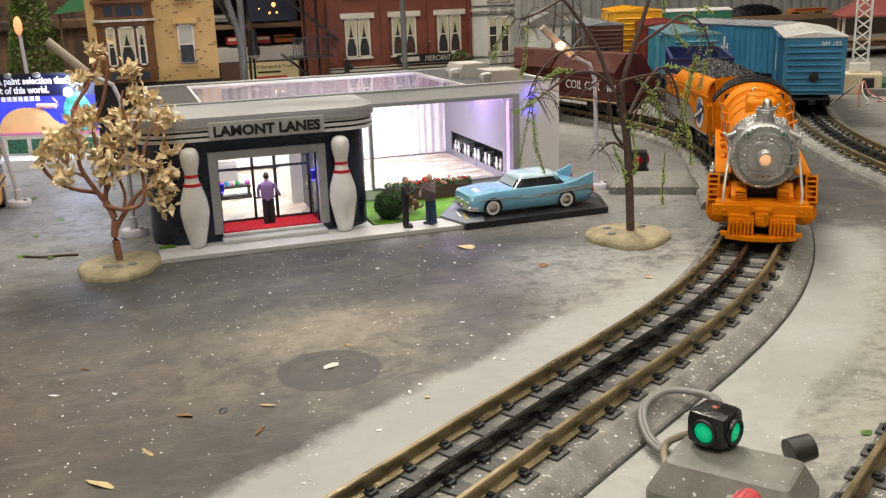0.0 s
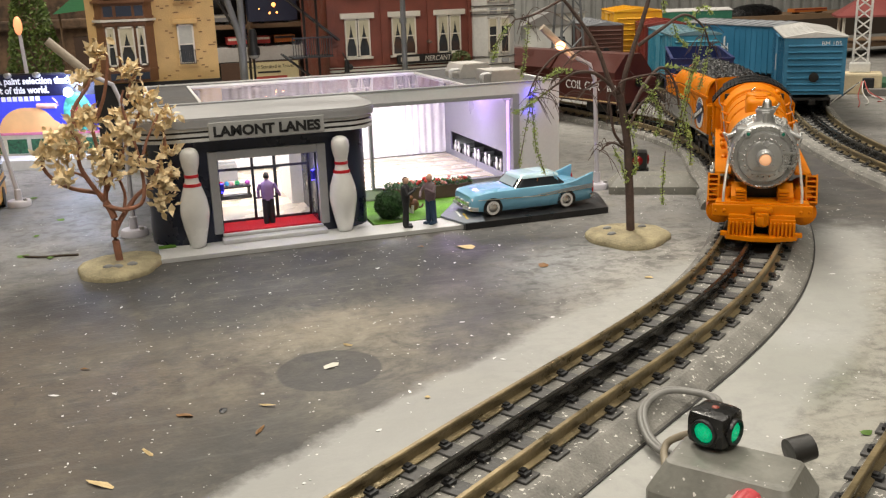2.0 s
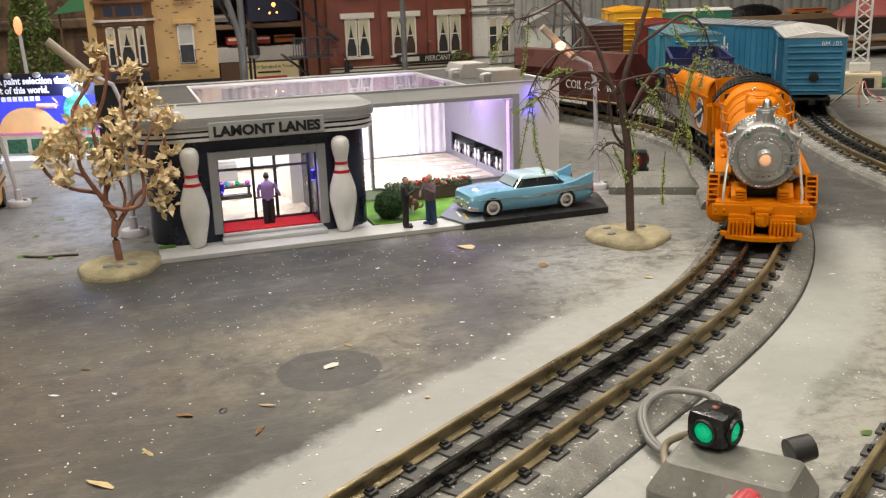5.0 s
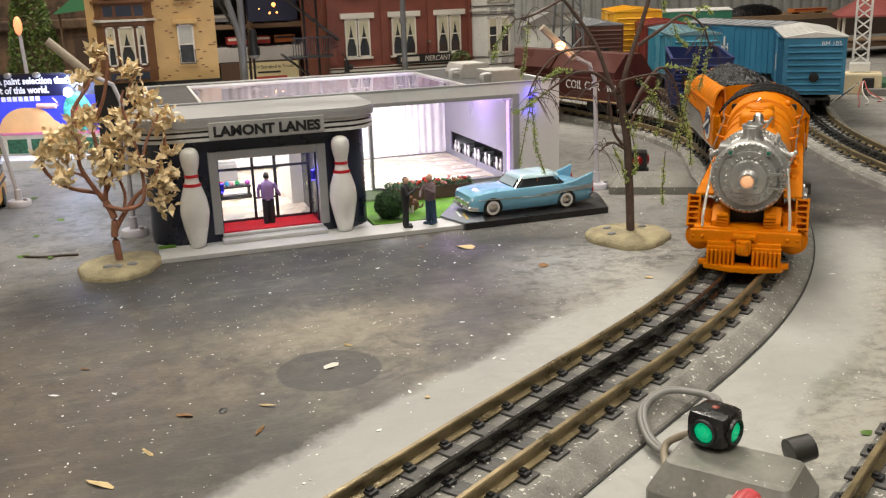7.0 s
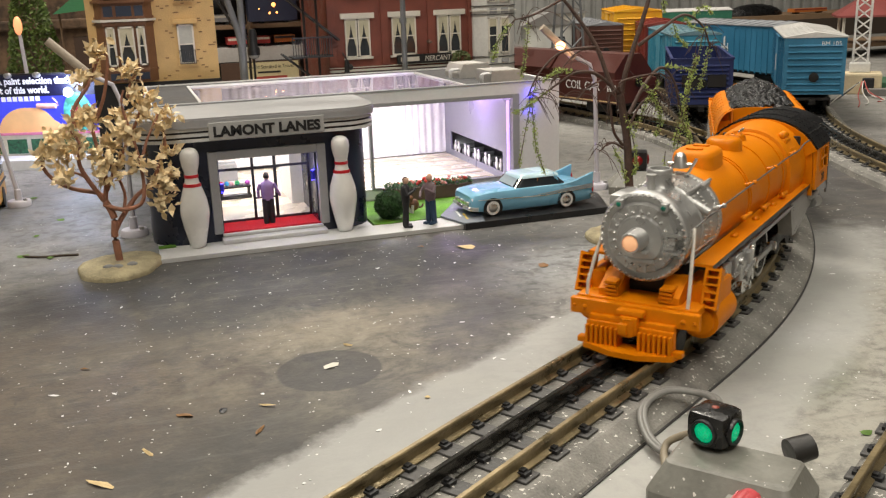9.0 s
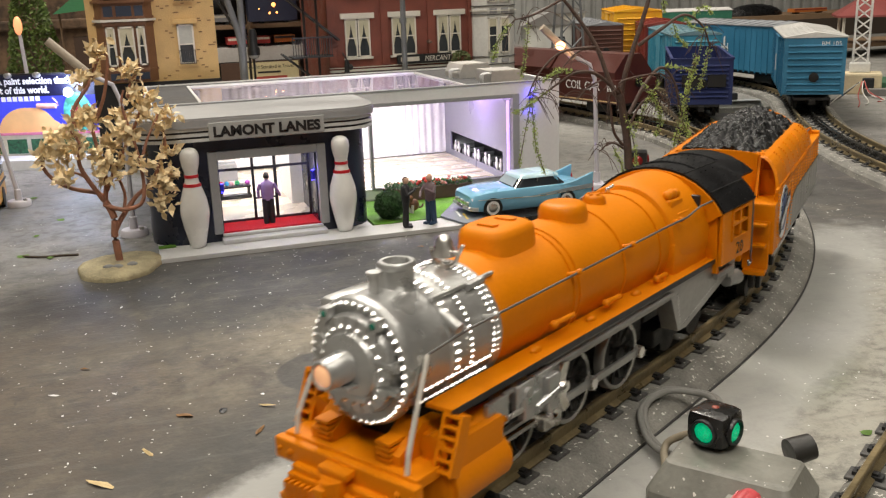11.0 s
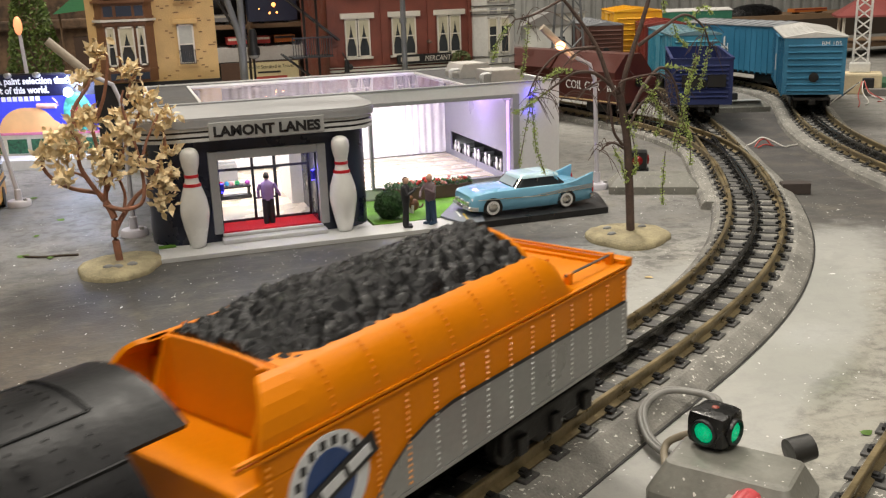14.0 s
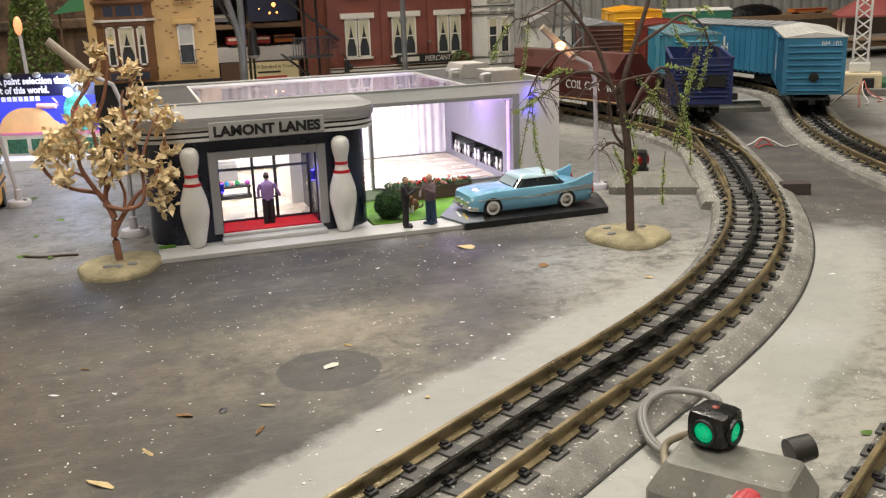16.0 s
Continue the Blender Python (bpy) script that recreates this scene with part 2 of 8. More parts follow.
# (centre, radii, turn, softness, wobble), tone
PATCHES = [
    ((0.03, 0.49, 0.25, 0.16, 5, 0.45, 0.9), (0.064, 0.061, 0.057)),
    ((-0.05, 0.38, 0.18, 0.12, 25, 0.5, 1.2), (0.076, 0.065, 0.054)),
    ((-0.04, 0.44, 0.07, 0.10, 10, 0.6, 1.8), (0.100, 0.081, 0.064)),
    ((0.06, 0.49, 0.09, 0.03, 15, 0.5, 2.2), (0.045, 0.045, 0.045)),
    ((0.03, 0.335, 0.06, 0.03, 30, 0.5, 2.0), (0.060, 0.056, 0.050)),
    ((0.13, 0.555, 0.19, 0.060, 4, 0.45, 1.0), (0.030, 0.031, 0.033)),
    ((0.17, 0.455, 0.045, 0.035, 30, 0.5, 0.9), (0.075, 0.074, 0.071)),
    ((0.25, 0.50, 0.05, 0.045, 40, 0.5, 1.1), (0.27, 0.28, 0.28)),
    ((0.29, 0.47, 0.16, 0.045, 48, 0.5, 0.5), (0.36, 0.35, 0.325)),
    ((0.085, 0.455, 0.050, 0.024, 12, 0.5, 2.2), (0.19, 0.165, 0.125)),
    ((-0.02, 0.46, 0.05, 0.02, 0, 0.7, 1.8), (0.105, 0.090, 0.072)),
    ((-0.16, 0.80, 0.16, 0.14, 0, 0.5, 0.8), (0.15, 0.155, 0.17)),
    ((0.36, 0.60, 0.07, 0.06, 20, 0.5, 0.8), (0.20, 0.195, 0.185)),
    ((0.30, 0.30, 0.22, 0.12, 42, 0.4, 0.6), (0.325, 0.315, 0.275)),
    ((0.345, 0.40, 0.060, 0.024, 50, 0.3, 1.6), (0.19, 0.20, 0.165)),
    ((0.268, 0.322, 0.045, 0.024, 48, 0.3, 1.6), (0.175, 0.185, 0.14)),
    ((0.300, 0.350, 0.020, 0.012, 20, 0.5, 1.2), (0.33, 0.34, 0.33)),
    ((0.55, 0.65, 0.075, 0.20, -27, 0.4, 0.8), (0.066, 0.060, 0.058)),
    ((0.66, 0.90, 0.14, 0.22, -27, 0.4, 0.6), (0.070, 0.066, 0.065)),
    ((0.42, 0.86, 0.06, 0.16, 0, 0.4, 0.6), (0.16, 0.155, 0.145)),
    # dark paint right of the curve, deepened to hold the train's shadow too
    ((0.475, 0.60, 0.055, 0.11, -25, 0.5, 0.9), (0.085, 0.081, 0.075)),
]
# pale paint sprayed over the worn surface along the track, and a dark round cover
SPRAYED = [
    ((0.1185, 0.2845, 0.40, 0.0735, 33, 0.06, 0.60), (0.385, 0.385, 0.365)),
    ((0.0724, 0.3990, 0.0243, 0.0243, 0, 0.03, 0.16), (0.036, 0.036, 0.037)),
]
table = Shape()
table.box(-3.0, 5.0, -0.6, 2.77, -0.02, 0.0)
tagged(part("ground", table, painted_board()), "grey painted layout board with worn patches and white chips", "ground", kind="structure")

wall_paint = mat("wall_metal", (0.30, 0.30, 0.285), 0.55, 0.0, 0.15, 40, 2.0)
bounce_paint = mat("wall_off_white", (0.72, 0.70, 0.66), 0.7, 0.0, 0.06, 20, 2.0)
ceiling_paint = mat("ceiling_paint", (0.7, 0.68, 0.64), 0.8, 0.0, 0.06, 20, 2.0)
back = Shape()
for i in range(200):
    x = -3.0 + i * 0.04
    back.box(x, x + 0.02, 2.77, 2.8, -0.7, 1.8).box(x + 0.02, x + 0.04, 2.782, 2.8, -0.7, 1.8)
tagged(part("wall_north", back, wall_paint), "grey ribbed metal wall panels behind the layout", "wall", kind="structure")
# unseen walls that close the room; their pale paint bounces lamp light back
for nm, bx in (("wall_south", (-3, 5, -3.1, -3.0)), ("wall_west", (-3.1, -3.0, -3.0, 2.8)), ("wall_east", (5.0, 5.1, -3.0, 2.8))):
    tagged(part(nm, Shape().box(*bx, -0.7, 1.8), bounce_paint), "unseen off-white wall closing the train room, pale to bounce light", "wall", kind="structure")
tagged(part("ceiling", Shape().box(-3.0, 5.0, -3.0, 2.8, 1.8, 1.85), ceiling_paint), "plain pale ceiling of the train room", "ceiling", kind="structure")
tagged(part("floor", Shape().box(-3.0, 5.0, -3.0, 2.8, -0.75, -0.7), mat("floor_concrete", (0.3, 0.29, 0.27), 0.7)), "grey concrete floor of the train room", "floor", kind="structure")

# ---- track ----
steel = mat("rail_steel", (0.25, 0.195, 0.105), 0.33, 0.55, 0.25, 400, 60, 0.2)
steel_dark = mat("rail_black", (0.055, 0.052, 0.046), 0.18, 0.7, 0.25, 400, 60, 0.2)
bed_grey = mat("roadbed_grey", (0.215, 0.207, 0.186), 0.75, 0, 0.30, 900, 60, 0.4, specks=0.06)
tie_grey = mat("tie_grey", (0.072, 0.070, 0.067), 0.55, 0, 0.35, 600, 90, 0.3, specks=0.02)
clamp_black = mat("clamp_black", (0.018, 0.018, 0.019), 0.4, 0, 0.3, 600, 90, 0.2)


def bent(x, y, heading, legs, step=0.005):
    """A line of points from curvatures: legs are (length, curvature at start, at end)."""
    pts = [(x, y, heading)]
    for length, k0, k1 in legs:
        n = max(1, round(length / step))
        for i in range(n):
            heading += (k0 + (k1 - k0) * (i + 0.5) / n) * length / n
            x, y = x + math.cos(heading) * length / n, y + math.sin(heading) * length / n
            pts.append((x, y, heading))
    return pts


def swept(profile, line, z=0.0):
    s = Shape()
    s.loft([[(x - math.sin(h) * o, y + math.cos(h) * o, z + v) for o, v in profile] for x, y, h in line])
    return s


def rail_profile(o):
    return [(o - 0.0026, 0.0078), (o + 0.0026, 0.0078), (o + 0.0026, 0.0083), (o + 0.0005, 0.0092), (o + 0.0005, 0.0117), (o + 0.0012, 0.0123), (o + 0.0012, 0.0136),
            (o + 0.0008, 0.014), (o - 0.0008, 0.014), (o - 0.0012, 0.0136), (o - 0.0012, 0.0123), (o - 0.0005, 0.0117), (o - 0.0005, 0.0092), (o - 0.0026, 0.0083)]


tie_shape = Shape()
tie_shape.box(-0.0044, 0.0044, -0.0238, 0.0238, 0.0066, 0.0078, 0.0004)
for o in (-0.01725, 0.0, 0.01725):
    for d in (-1, 1):
        tie_shape.box(-0.0020, 0.0020, o + d * 0.0030 - 0.0017, o + d * 0.0030 + 0.0017, 0.0078, 0.0091)
        tie_shape.box(-0.0012, 0.0012, o + d * 0.0024 - 0.0010, o + d * 0.0024 + 0.0010, 0.0091, 0.0099)
tie_ob = part("tie", tie_shape, tie_grey)
tie_mesh = tie_ob.data
tie_mesh.materials.append(clamp_black)
for f in tie_mesh.polygons:
    f.material_index = 1 if f.center.z > 0.0081 else 0
bpy.data.objects.remove(tie_ob)


def track(line, label, half=0.0368, pitch=0.0200, left=None):
    t = thing("railroad_track", (0, 0, 0), label, "track", "toy railroad tracks", "structure")
    part("roadbed", swept([(-half, 0.0), (left or half, 0.0), ((left or half) - 0.0012, 0.0044), ((left or half) - 0.0036, 0.0068), (-0.0262, 0.0068), (-0.0280, 0.0060), (0.0012 - half, 0.0018)], line), bed_grey, t, "grey roadbed strip")
    if left:
        part("seam", swept([(-half - 0.0004, 0.0002), (0.0004 - half, 0.0002), (0.0004 - half, 0.0009), (-half - 0.0004, 0.0006)], line), mat("seam_dark", (0.035, 0.034, 0.032), 0.6, 0, 0.4, 300, 40), t, "dark worn seam along the roadbed")
    for o, m in ((-0.01725, steel), (0.0, steel_dark), (0.01725, steel)):
        part("rail", swept(rail_profile(o), line), m, t, "blackened centre rail" if o == 0 else "", smooth=40)
    gone = 0.0
    last = line[0]
    for p in line[1:]:
        gone += math.hypot(p[0] - last[0], p[1] - last[1])
        last = p
        if gone >= pitch:
            gone -= pitch
            ob = new("tie", tie_mesh)
            ob.parent = t
            ob.matrix_basis = pose(p[0], p[1], 0, 0, 0, math.degrees(p[2]) + random.uniform(-1.5, 1.5))
    return t


KNOTS = [-0.0007, -0.2753, 1.5896, 1.4996, 0.6415, 1.4349, 2.2928, 0.30, 1.2]
X0, Y0, A0 = 0.0308, 0.2346, 0.5863
LEAD = 0.80
MAIN = bent(X0 - math.cos(A0) * LEAD, Y0 - math.sin(A0) * LEAD, A0, [(LEAD, 0, 0)] + [(1.15 / 8, a, b) for a, b in zip(KNOTS, KNOTS[1:])] + [(0.35, 0.5, 2.2)])
track(MAIN, "three-rail toy track curving over a grey roadbed", left=0.0300)
# ---- bowling hall ----
white = mat("white_plaster", (0.74, 0.73, 0.72), 0.5, 0, 0.06, 500, 12, 0.08)
navy = mat("navy_wall", (0.010, 0.014, 0.034), 0.3, 0, 0.25, 500, 30, 0.05)
grey_trim = mat("grey_trim", (0.30, 0.30, 0.305), 0.4, 0, 0.08, 500, 30, 0.05)
canopy_grey = mat("canopy_grey", (0.31, 0.31, 0.315), 0.45, 0, 0.08, 500, 20, 0.06)
band_white = mat("band_white", (0.66, 0.66, 0.65), 0.4)
roof_black = mat("roof_black", (0.045, 0.045, 0.047), 0.6, 0, 0.2, 900, 15, 0.3)
concrete = mat("model_concrete", (0.50, 0.50, 0.49), 0.55, 0, 0.08, 700, 25, 0.15)
pin_white = mat("pin_white", (0.80, 0.79, 0.76), 0.22, 0, 0.04, coat=0.4, bump=0.02)
pin_red = mat("pin_red", (0.55, 0.02, 0.03), 0.3)
carpet_red = mat("red_carpet", (0.60, 0.006, 0.02), 0.8, 0, 0.12, 1500, 60, 0.3)
lane_wood = mat("lane_wood", (0.66, 0.58, 0.46), 0.25, 0, 0.10, 300, 40, 0.03)
frame_black = mat("door_frame_black", (0.012, 0.012, 0.014), 0.35)
curtain_cloth = mat("curtain_cloth", (0.82, 0.80, 0.80), 0.7, 0, 0.08, 600, 60, 0.1)
clear = glass("clear_pane")
blue_glow = mat("blue_led", (0.05, 0.05, 1.0), 0.3, glow=9, glow_colour=(0.05, 0.04, 1.0), bump=0)
violet_glow = mat("violet_strip_glow", (0.6, 0.4, 1.0), 0.3, glow=1.1, glow_colour=(0.7, 0.45, 1.0), bump=0)

hall = thing("bowling_hall", (0, 0, 0), "white model bowling hall with navy rounded entrance and lit lanes", "model building")
YF, YW, YB = 0.6467, 0.7210, 0.9050
XL, XR, ZT = 0.012, 0.3410, 0.0903
part("foundation", Shape().box(0.0065, XR, YW, YB, 0.0, 0.0052), concrete, hall)
part("sidewalk", Shape().box(0.0065, 0.2168, 0.6170, 0.6440, 0, 0.0032, 0.0004).box(0.0065, 0.156, 0.6440, YW, 0, 0.0032), concrete, hall, "pale grey sidewalk slab")
step = part("step", Shape().box(0.0490, 0.1220, 0.6360, 0.6560, 0.0032, 0.0062, 0.0008).box(0.0500, 0.1205, 0.6440, 0.6560, 0.0062, 0.0086, 0.0008), concrete, hall, "two pale steps before the doors")

# entrance block: rounded navy piers and lintel


def pier(x0, x1, outer_left, r=0.022):
    """A pier whose outer front corner is rounded."""
    pts = []
    n = 8
    if outer_left:
        pts = [(x1, YW), (x0, YW)] + [(x0 + r - r * math.cos(radians(90 * i / n)), YF + r - r * math.sin(radians(90 * i / n))) for i in range(n + 1)] + [(x1, YF)]
    else:
        pts = [(x0, YF)] + [(x1 - r + r * math.sin(radians(90 * i / n)), YF + r - r * math.cos(radians(90 * i / n))) for i in range(n + 1)] + [(x1, YW), (x0, YW)]
    return Shape().prism(pts, 0.0032, 0.0760)


entry = part("entrance_wall", pier(0.0040, 0.0500, True), navy, hall, "navy rounded entrance wall", smooth=30)
part("entrance_wall", pier(0.1205, 0.1575, False), navy, hall, "navy rounded entrance wall", smooth=30)
part("entrance_lintel", Shape().box(0.0500, 0.1205, YF, YW, 0.0610, 0.0760), navy, hall)
fr = Shape()
fr.box(0.0445, 0.0505, 0.6435, 0.6500, 0.0090, 0.0660, 0.0004).box(0.1190, 0.1250, 0.6435, 0.6500, 0.0090, 0.0660, 0.0004).box(0.0505, 0.1190, 0.6435, 0.6500, 0.0603, 0.0660, 0.0004)
part("door_surround", fr, grey_trim, hall, "broad grey frame round the doors")
part("jamb", Shape().box(0.0500, 0.0515, 0.6500, 0.6730, 0.0090, 0.0605).box(0.1180, 0.1205, 0.6500, 0.6730, 0.0090, 0.0605).box(0.0515, 0.1180, 0.6500, 0.673, 0.0596, 0.0608), navy, hall)
part("carpet", Shape().box(0.0505, 0.1195, 0.6470, 0.6735, 0.0086, 0.0096), carpet_red, hall, "bright red entrance carpet")
part("entrance_floor", Shape().box(0.0500, 0.1205, 0.656, YW, 0.0032, 0.0085), lane_wood, hall)
DY = 0.6735
door = part("entrance_door", Shape().box(0.0515, 0.1180, DY, DY + 0.0016, 0.0570, 0.0596).box(0.0515, 0.0532, DY, DY + 0.0016, 0.0096, 0.0570).box(0.1163, 0.1180, DY, DY + 0.0016, 0.0096, 0.0570).box(0.0532, 0.1163, DY, DY + 0.0016, 0.0096, 0.0112), frame_black, hall, "black-framed glass doors")
part("transom", Shape().box(0.0532, 0.1163, DY + 0.0001, DY + 0.0015, 0.0470, 0.0487), frame_black, door)
for a, b in ((0.0760, 0.0779), (0.0918, 0.0940)):
    part("mullion", Shape().box(a, b, DY - 0.0001, DY + 0.0017, 0.0112, 0.0570), frame_black, door)
part("push_bar", Shape().box(0.0779, 0.0918, DY, DY + 0.0016, 0.0250, 0.0262), frame_black, door)
for a, b in ((0.0532, 0.0760), (0.0779, 0.0918), (0.0940, 0.1163)):
    for z0, z1 in ((0.0112, 0.0470), (0.0487, 0.0570)):
        pn = part("pane", Shape().box(a, b, DY + 0.0005, DY + 0.0009, z0, z1), clear, door)
        pn.visible_shadow = False


def canopy_outline(grow):
    x0, x1, y0, r = -0.0015 - grow, 0.1625 + grow, 0.6400 - grow, 0.024 + grow
    n = 10
    pts = [(x1, 0.7208), (x0, 0.7208)]
    pts += [(x0 + r - r * math.cos(radians(90 * i / n)), y0 + r - r * math.sin(radians(90 * i / n))) for i in range(n + 1)]
    pts += [(x1 - r + r * math.sin(radians(90 * i / n)), y0 + r - r * math.cos(radians(90 * i / n))) for i in range(n + 1)]
    return pts


canopy = part("canopy", Shape().prism(canopy_outline(0.0028), 0.0838, 0.0890).prism(canopy_outline(0.0020), 0.0890, 0.0902), canopy_grey, hall, "grey rounded canopy roof", smooth=30)
for z0, z1, g, m in ((0.0745, 0.0766, 0.0012, band_white), (0.0766, 0.0781, 0.0, frame_black), (0.0781, 0.0802, 0.0012, band_white), (0.0802, 0.0816, 0.0, frame_black), (0.0816, 0.0838, 0.0012, band_white)):
    part("fascia_band", Shape().prism(canopy_outline(g), z0, z1), m, canopy, "white band" if m is band_white else "black band", smooth=30)
sign = part("sign_board", Shape().box(0.0465, 0.1240, 0.6360, 0.6392, 0.0752, 0.0868, 0.0004), mat("sign_grey", (0.40, 0.40, 0.39), 0.5), hall, "grey sign board")
letters("lettering", "LAMONT LANES", 0.0092, frame_black, sign, Matrix.Translation((0.0852, 0.6358, 0.0776)) @ FRONT, 0.0002, 1.07, "black art deco lettering", bold=0.0004)

# giant pins on the facade
PIN = [(0.0040, 0.0), (0.0052, 0.0005), (0.0064, 0.006), (0.0082, 0.014), (0.0096, 0.0225), (0.0097, 0.0265), (0.0088, 0.033), (0.0066, 0.0400), (0.0049, 0.0450), (0.0043, 0.0485), (0.0046, 0.0520), (0.0058, 0.0565), (0.0064, 0.0610), (0.0060, 0.0645), (0.0045, 0.0668), (0.0022, 0.0678), (0.0002, 0.0680)]
for x in (0.0325, 0.1348):
    at = Matrix.Translation((x, 0.6395, 0.0032))
    pin = part("giant_pin", Shape().lathe(PIN, at, 32), pin_white, hall, "tall white bowling pin with red stripes", smooth=60)
    for z, r in ((0.0432, 0.0057), (0.0492, 0.0047)):
        part("stripe", Shape().lathe([(r - 0.001, z - 0.0012), (r + 0.0001 + (0.0003 if z < 0.045 else 0), z - 0.0011), (r + 0.0001, z + 0.0009), (r - 0.001, z + 0.001)], at, 32), pin_red, pin, "red stripe", smooth=60)

# main hall: walls, roof with its large skylight opening
part("wall_front", Shape().box(XL, 0.1700, YW, YW + 0.003, 0.0610, ZT).box(0.1700, 0.3030, YW, YW + 0.003, 0.0800, ZT).box(0.3030, XR, YW, YW + 0.003, 0.0052, ZT).box(0.1575, 0.3030, YW, YW + 0.003, 0.0052, 0.0130), white, hall, "white front wall")
part("wall_back", Shape().box(XL, XR, YB - 0.003, YB, 0.0052, ZT), white, hall)
part("wall_side", Shape().box(XL, XL + 0.003, YW + 0.003, YB - 0.003, 0.0052, ZT), white, hall)
part("wall_side", Shape().box(XR - 0.003, XR, YW + 0.003, YB - 0.003, 0.0052, ZT), white, hall)
wf = Shape().box(0.2985, 0.3045, YW - 0.0012, YW + 0.004, 0.0125, 0.0815, 0.0003).box(0.1680, 0.2985, YW - 0.0012, YW + 0.004, 0.0785, 0.0815, 0.0003).box(0.1760, 0.1785, YW - 0.0010, YW + 0.004, 0.0125, 0.0785, 0.0003).box(0.1785, 0.2985, YW - 0.0012, YW + 0.004, 0.0125, 0.0140, 0.0003)
part("window_frame", wf, grey_trim, hall, "grey picture window frame")
# added glowing strip for the violet light at the window edge; no lamp here
part("added_violet_strip", Shape().box(0.2955, 0.2975, YW + 0.0045, YW + 0.0060, 0.0150, 0.0760), violet_glow, hall, "glowing violet strip added inside the window frame")
roofing = Shape().box(XL + 0.003, 0.0500, YW + 0.003, YB - 0.003, 0.0870, 0.0893).box(0.2630, XR - 0.003, YW + 0.003, YB - 0.003, 0.0870, 0.0893).box(0.0500, 0.2630, 0.8800, YB - 0.003, 0.0870, 0.0893)
part("roof", roofing, roof_black, hall, "dark grey flat roof round a skylight opening")
lip = Shape().box(0.0490, 0.0510, YW + 0.003, 0.8810, 0.0870, 0.0903).box(0.2620, 0.2640, YW + 0.003, 0.8810, 0.0870, 0.0903).box(0.0510, 0.2620, 0.8790, 0.8810, 0.0870, 0.0903)
part("skylight_rim", lip, band_white, hall)
sky = part("skylight_pane", Shape().box(0.0510, 0.2620, YW + 0.0042, 0.8790, 0.0880, 0.0888), glass("tinted_pane", (0.70, 0.66, 0.70)), hall, "clear acrylic skylight pane")
sky.visible_shadow = False
part("parapet_cap", Shape().box(XL - 0.001, XR + 0.001, YW - 0.0006, YW + 0.004, ZT, ZT + 0.0012, 0.0003), canopy_grey, hall)

# inside: lanes, curtain, pin deck
lanes = part("lane_floor", Shape().box(XL + 0.003, 0.3300, YW + 0.003, YB - 0.003, 0.0052, 0.0060), lane_wood, hall, "pale wooden bowling lanes")
for k in range(7):
    y = 0.738 + 0.0228 * k
    part("lane", Shape().box(0.120, 0.2960, y, y + 0.0150, 0.0060, 0.0072, 0.0002), lane_wood, lanes)
    part("gutter", Shape().box(0.120, 0.2960, y + 0.0160, y + 0.0215, 0.0060, 0.0064), grey_trim, lanes)
n = 220
part("curtain", Shape().strip([[(0.052 + 0.246 * i / n, 0.8965 + 0.0011 * math.sin(i * 0.9 + 1.5 * math.sin(i * 0.13)), z) for i in range(n + 1)] for z in (0.0072, 0.046, 0.0862)]), curtain_cloth, hall, "pleated pale curtain along the back wall", smooth=60)
end = Shape().box(0.2985, 0.3000, YW + 0.0045, YB - 0.0035, 0.0300, 0.0865).box(0.2985, 0.3000, YW + 0.0045, 0.7440, 0.0060, 0.0300).box(0.2985, 0.3000, 0.8820, YB - 0.0035, 0.0060, 0.0300).box(0.2985, 0.3000, 0.7440, 0.8820, 0.0060, 0.0118)
part("end_wall", end, mat("end_wall_lavender", (0.29, 0.29, 0.36), 0.35, 0, 0.06, 400, 20, 0.03), hall, "pale lavender end wall over the pin deck")
part("pin_deck", Shape().box(0.3000, 0.3260, 0.7420, 0.8840, 0.0060, 0.0118).box(0.3240, 0.3260, 0.742, 0.884, 0.0066, 0.0300).box(0.3000, 0.324, 0.742, 0.884, 0.0292, 0.0304), frame_black, hall, "dark pin deck recess")
for k in range(6):
    part("divider", Shape().box(0.3010, 0.3230, 0.7436 + 0.0276 * k, 0.7450 + 0.0276 * k, 0.0118, 0.0160), grey_trim, hall)
small = [(r * 0.165, h * 0.15) for r, h in PIN]
mini = part("bowling_pin", Shape().lathe(small, n=10), pin_white, smooth=60)
tagged(mini, "tiny white bowling pin on the pin deck", "bowling pin", "pins on the pin deck")
mini.matrix_basis = pose(0.3000, 0.7510, 0.0118)
for k in range(5):
    for j in range(4):
        if (k, j) != (0, 0):
            copy_thing(mini, pose(0.3000 + 0.0012 * (j % 2), 0.7510 + 0.0276 * k + 0.0047 * j, 0.0118))
# seats, ball rack and counter behind the doors
part("counter", Shape().box(0.056, 0.084, 0.850, 0.862, 0.0060, 0.0220, 0.001), grey_trim, hall)
part("partition", Shape().box(0.1130, 0.1150, 0.735, 0.790, 0.0060, 0.0560).box(0.113, 0.160, 0.733, 0.735, 0.006, 0.056), white, hall)
part("mural", Shape().box(0.02, 0.11, 0.8930, 0.8936, 0.030, 0.058), mat("mural_blue", (0.30, 0.42, 0.60), 0.5, 0, 0.5, 200, 60), hall, "colourful mural band on the back wall")
rack = thing("ball_rack", (0, 0, 0), "black ball rack with coloured bowling balls on the hall floor", "ball rack")
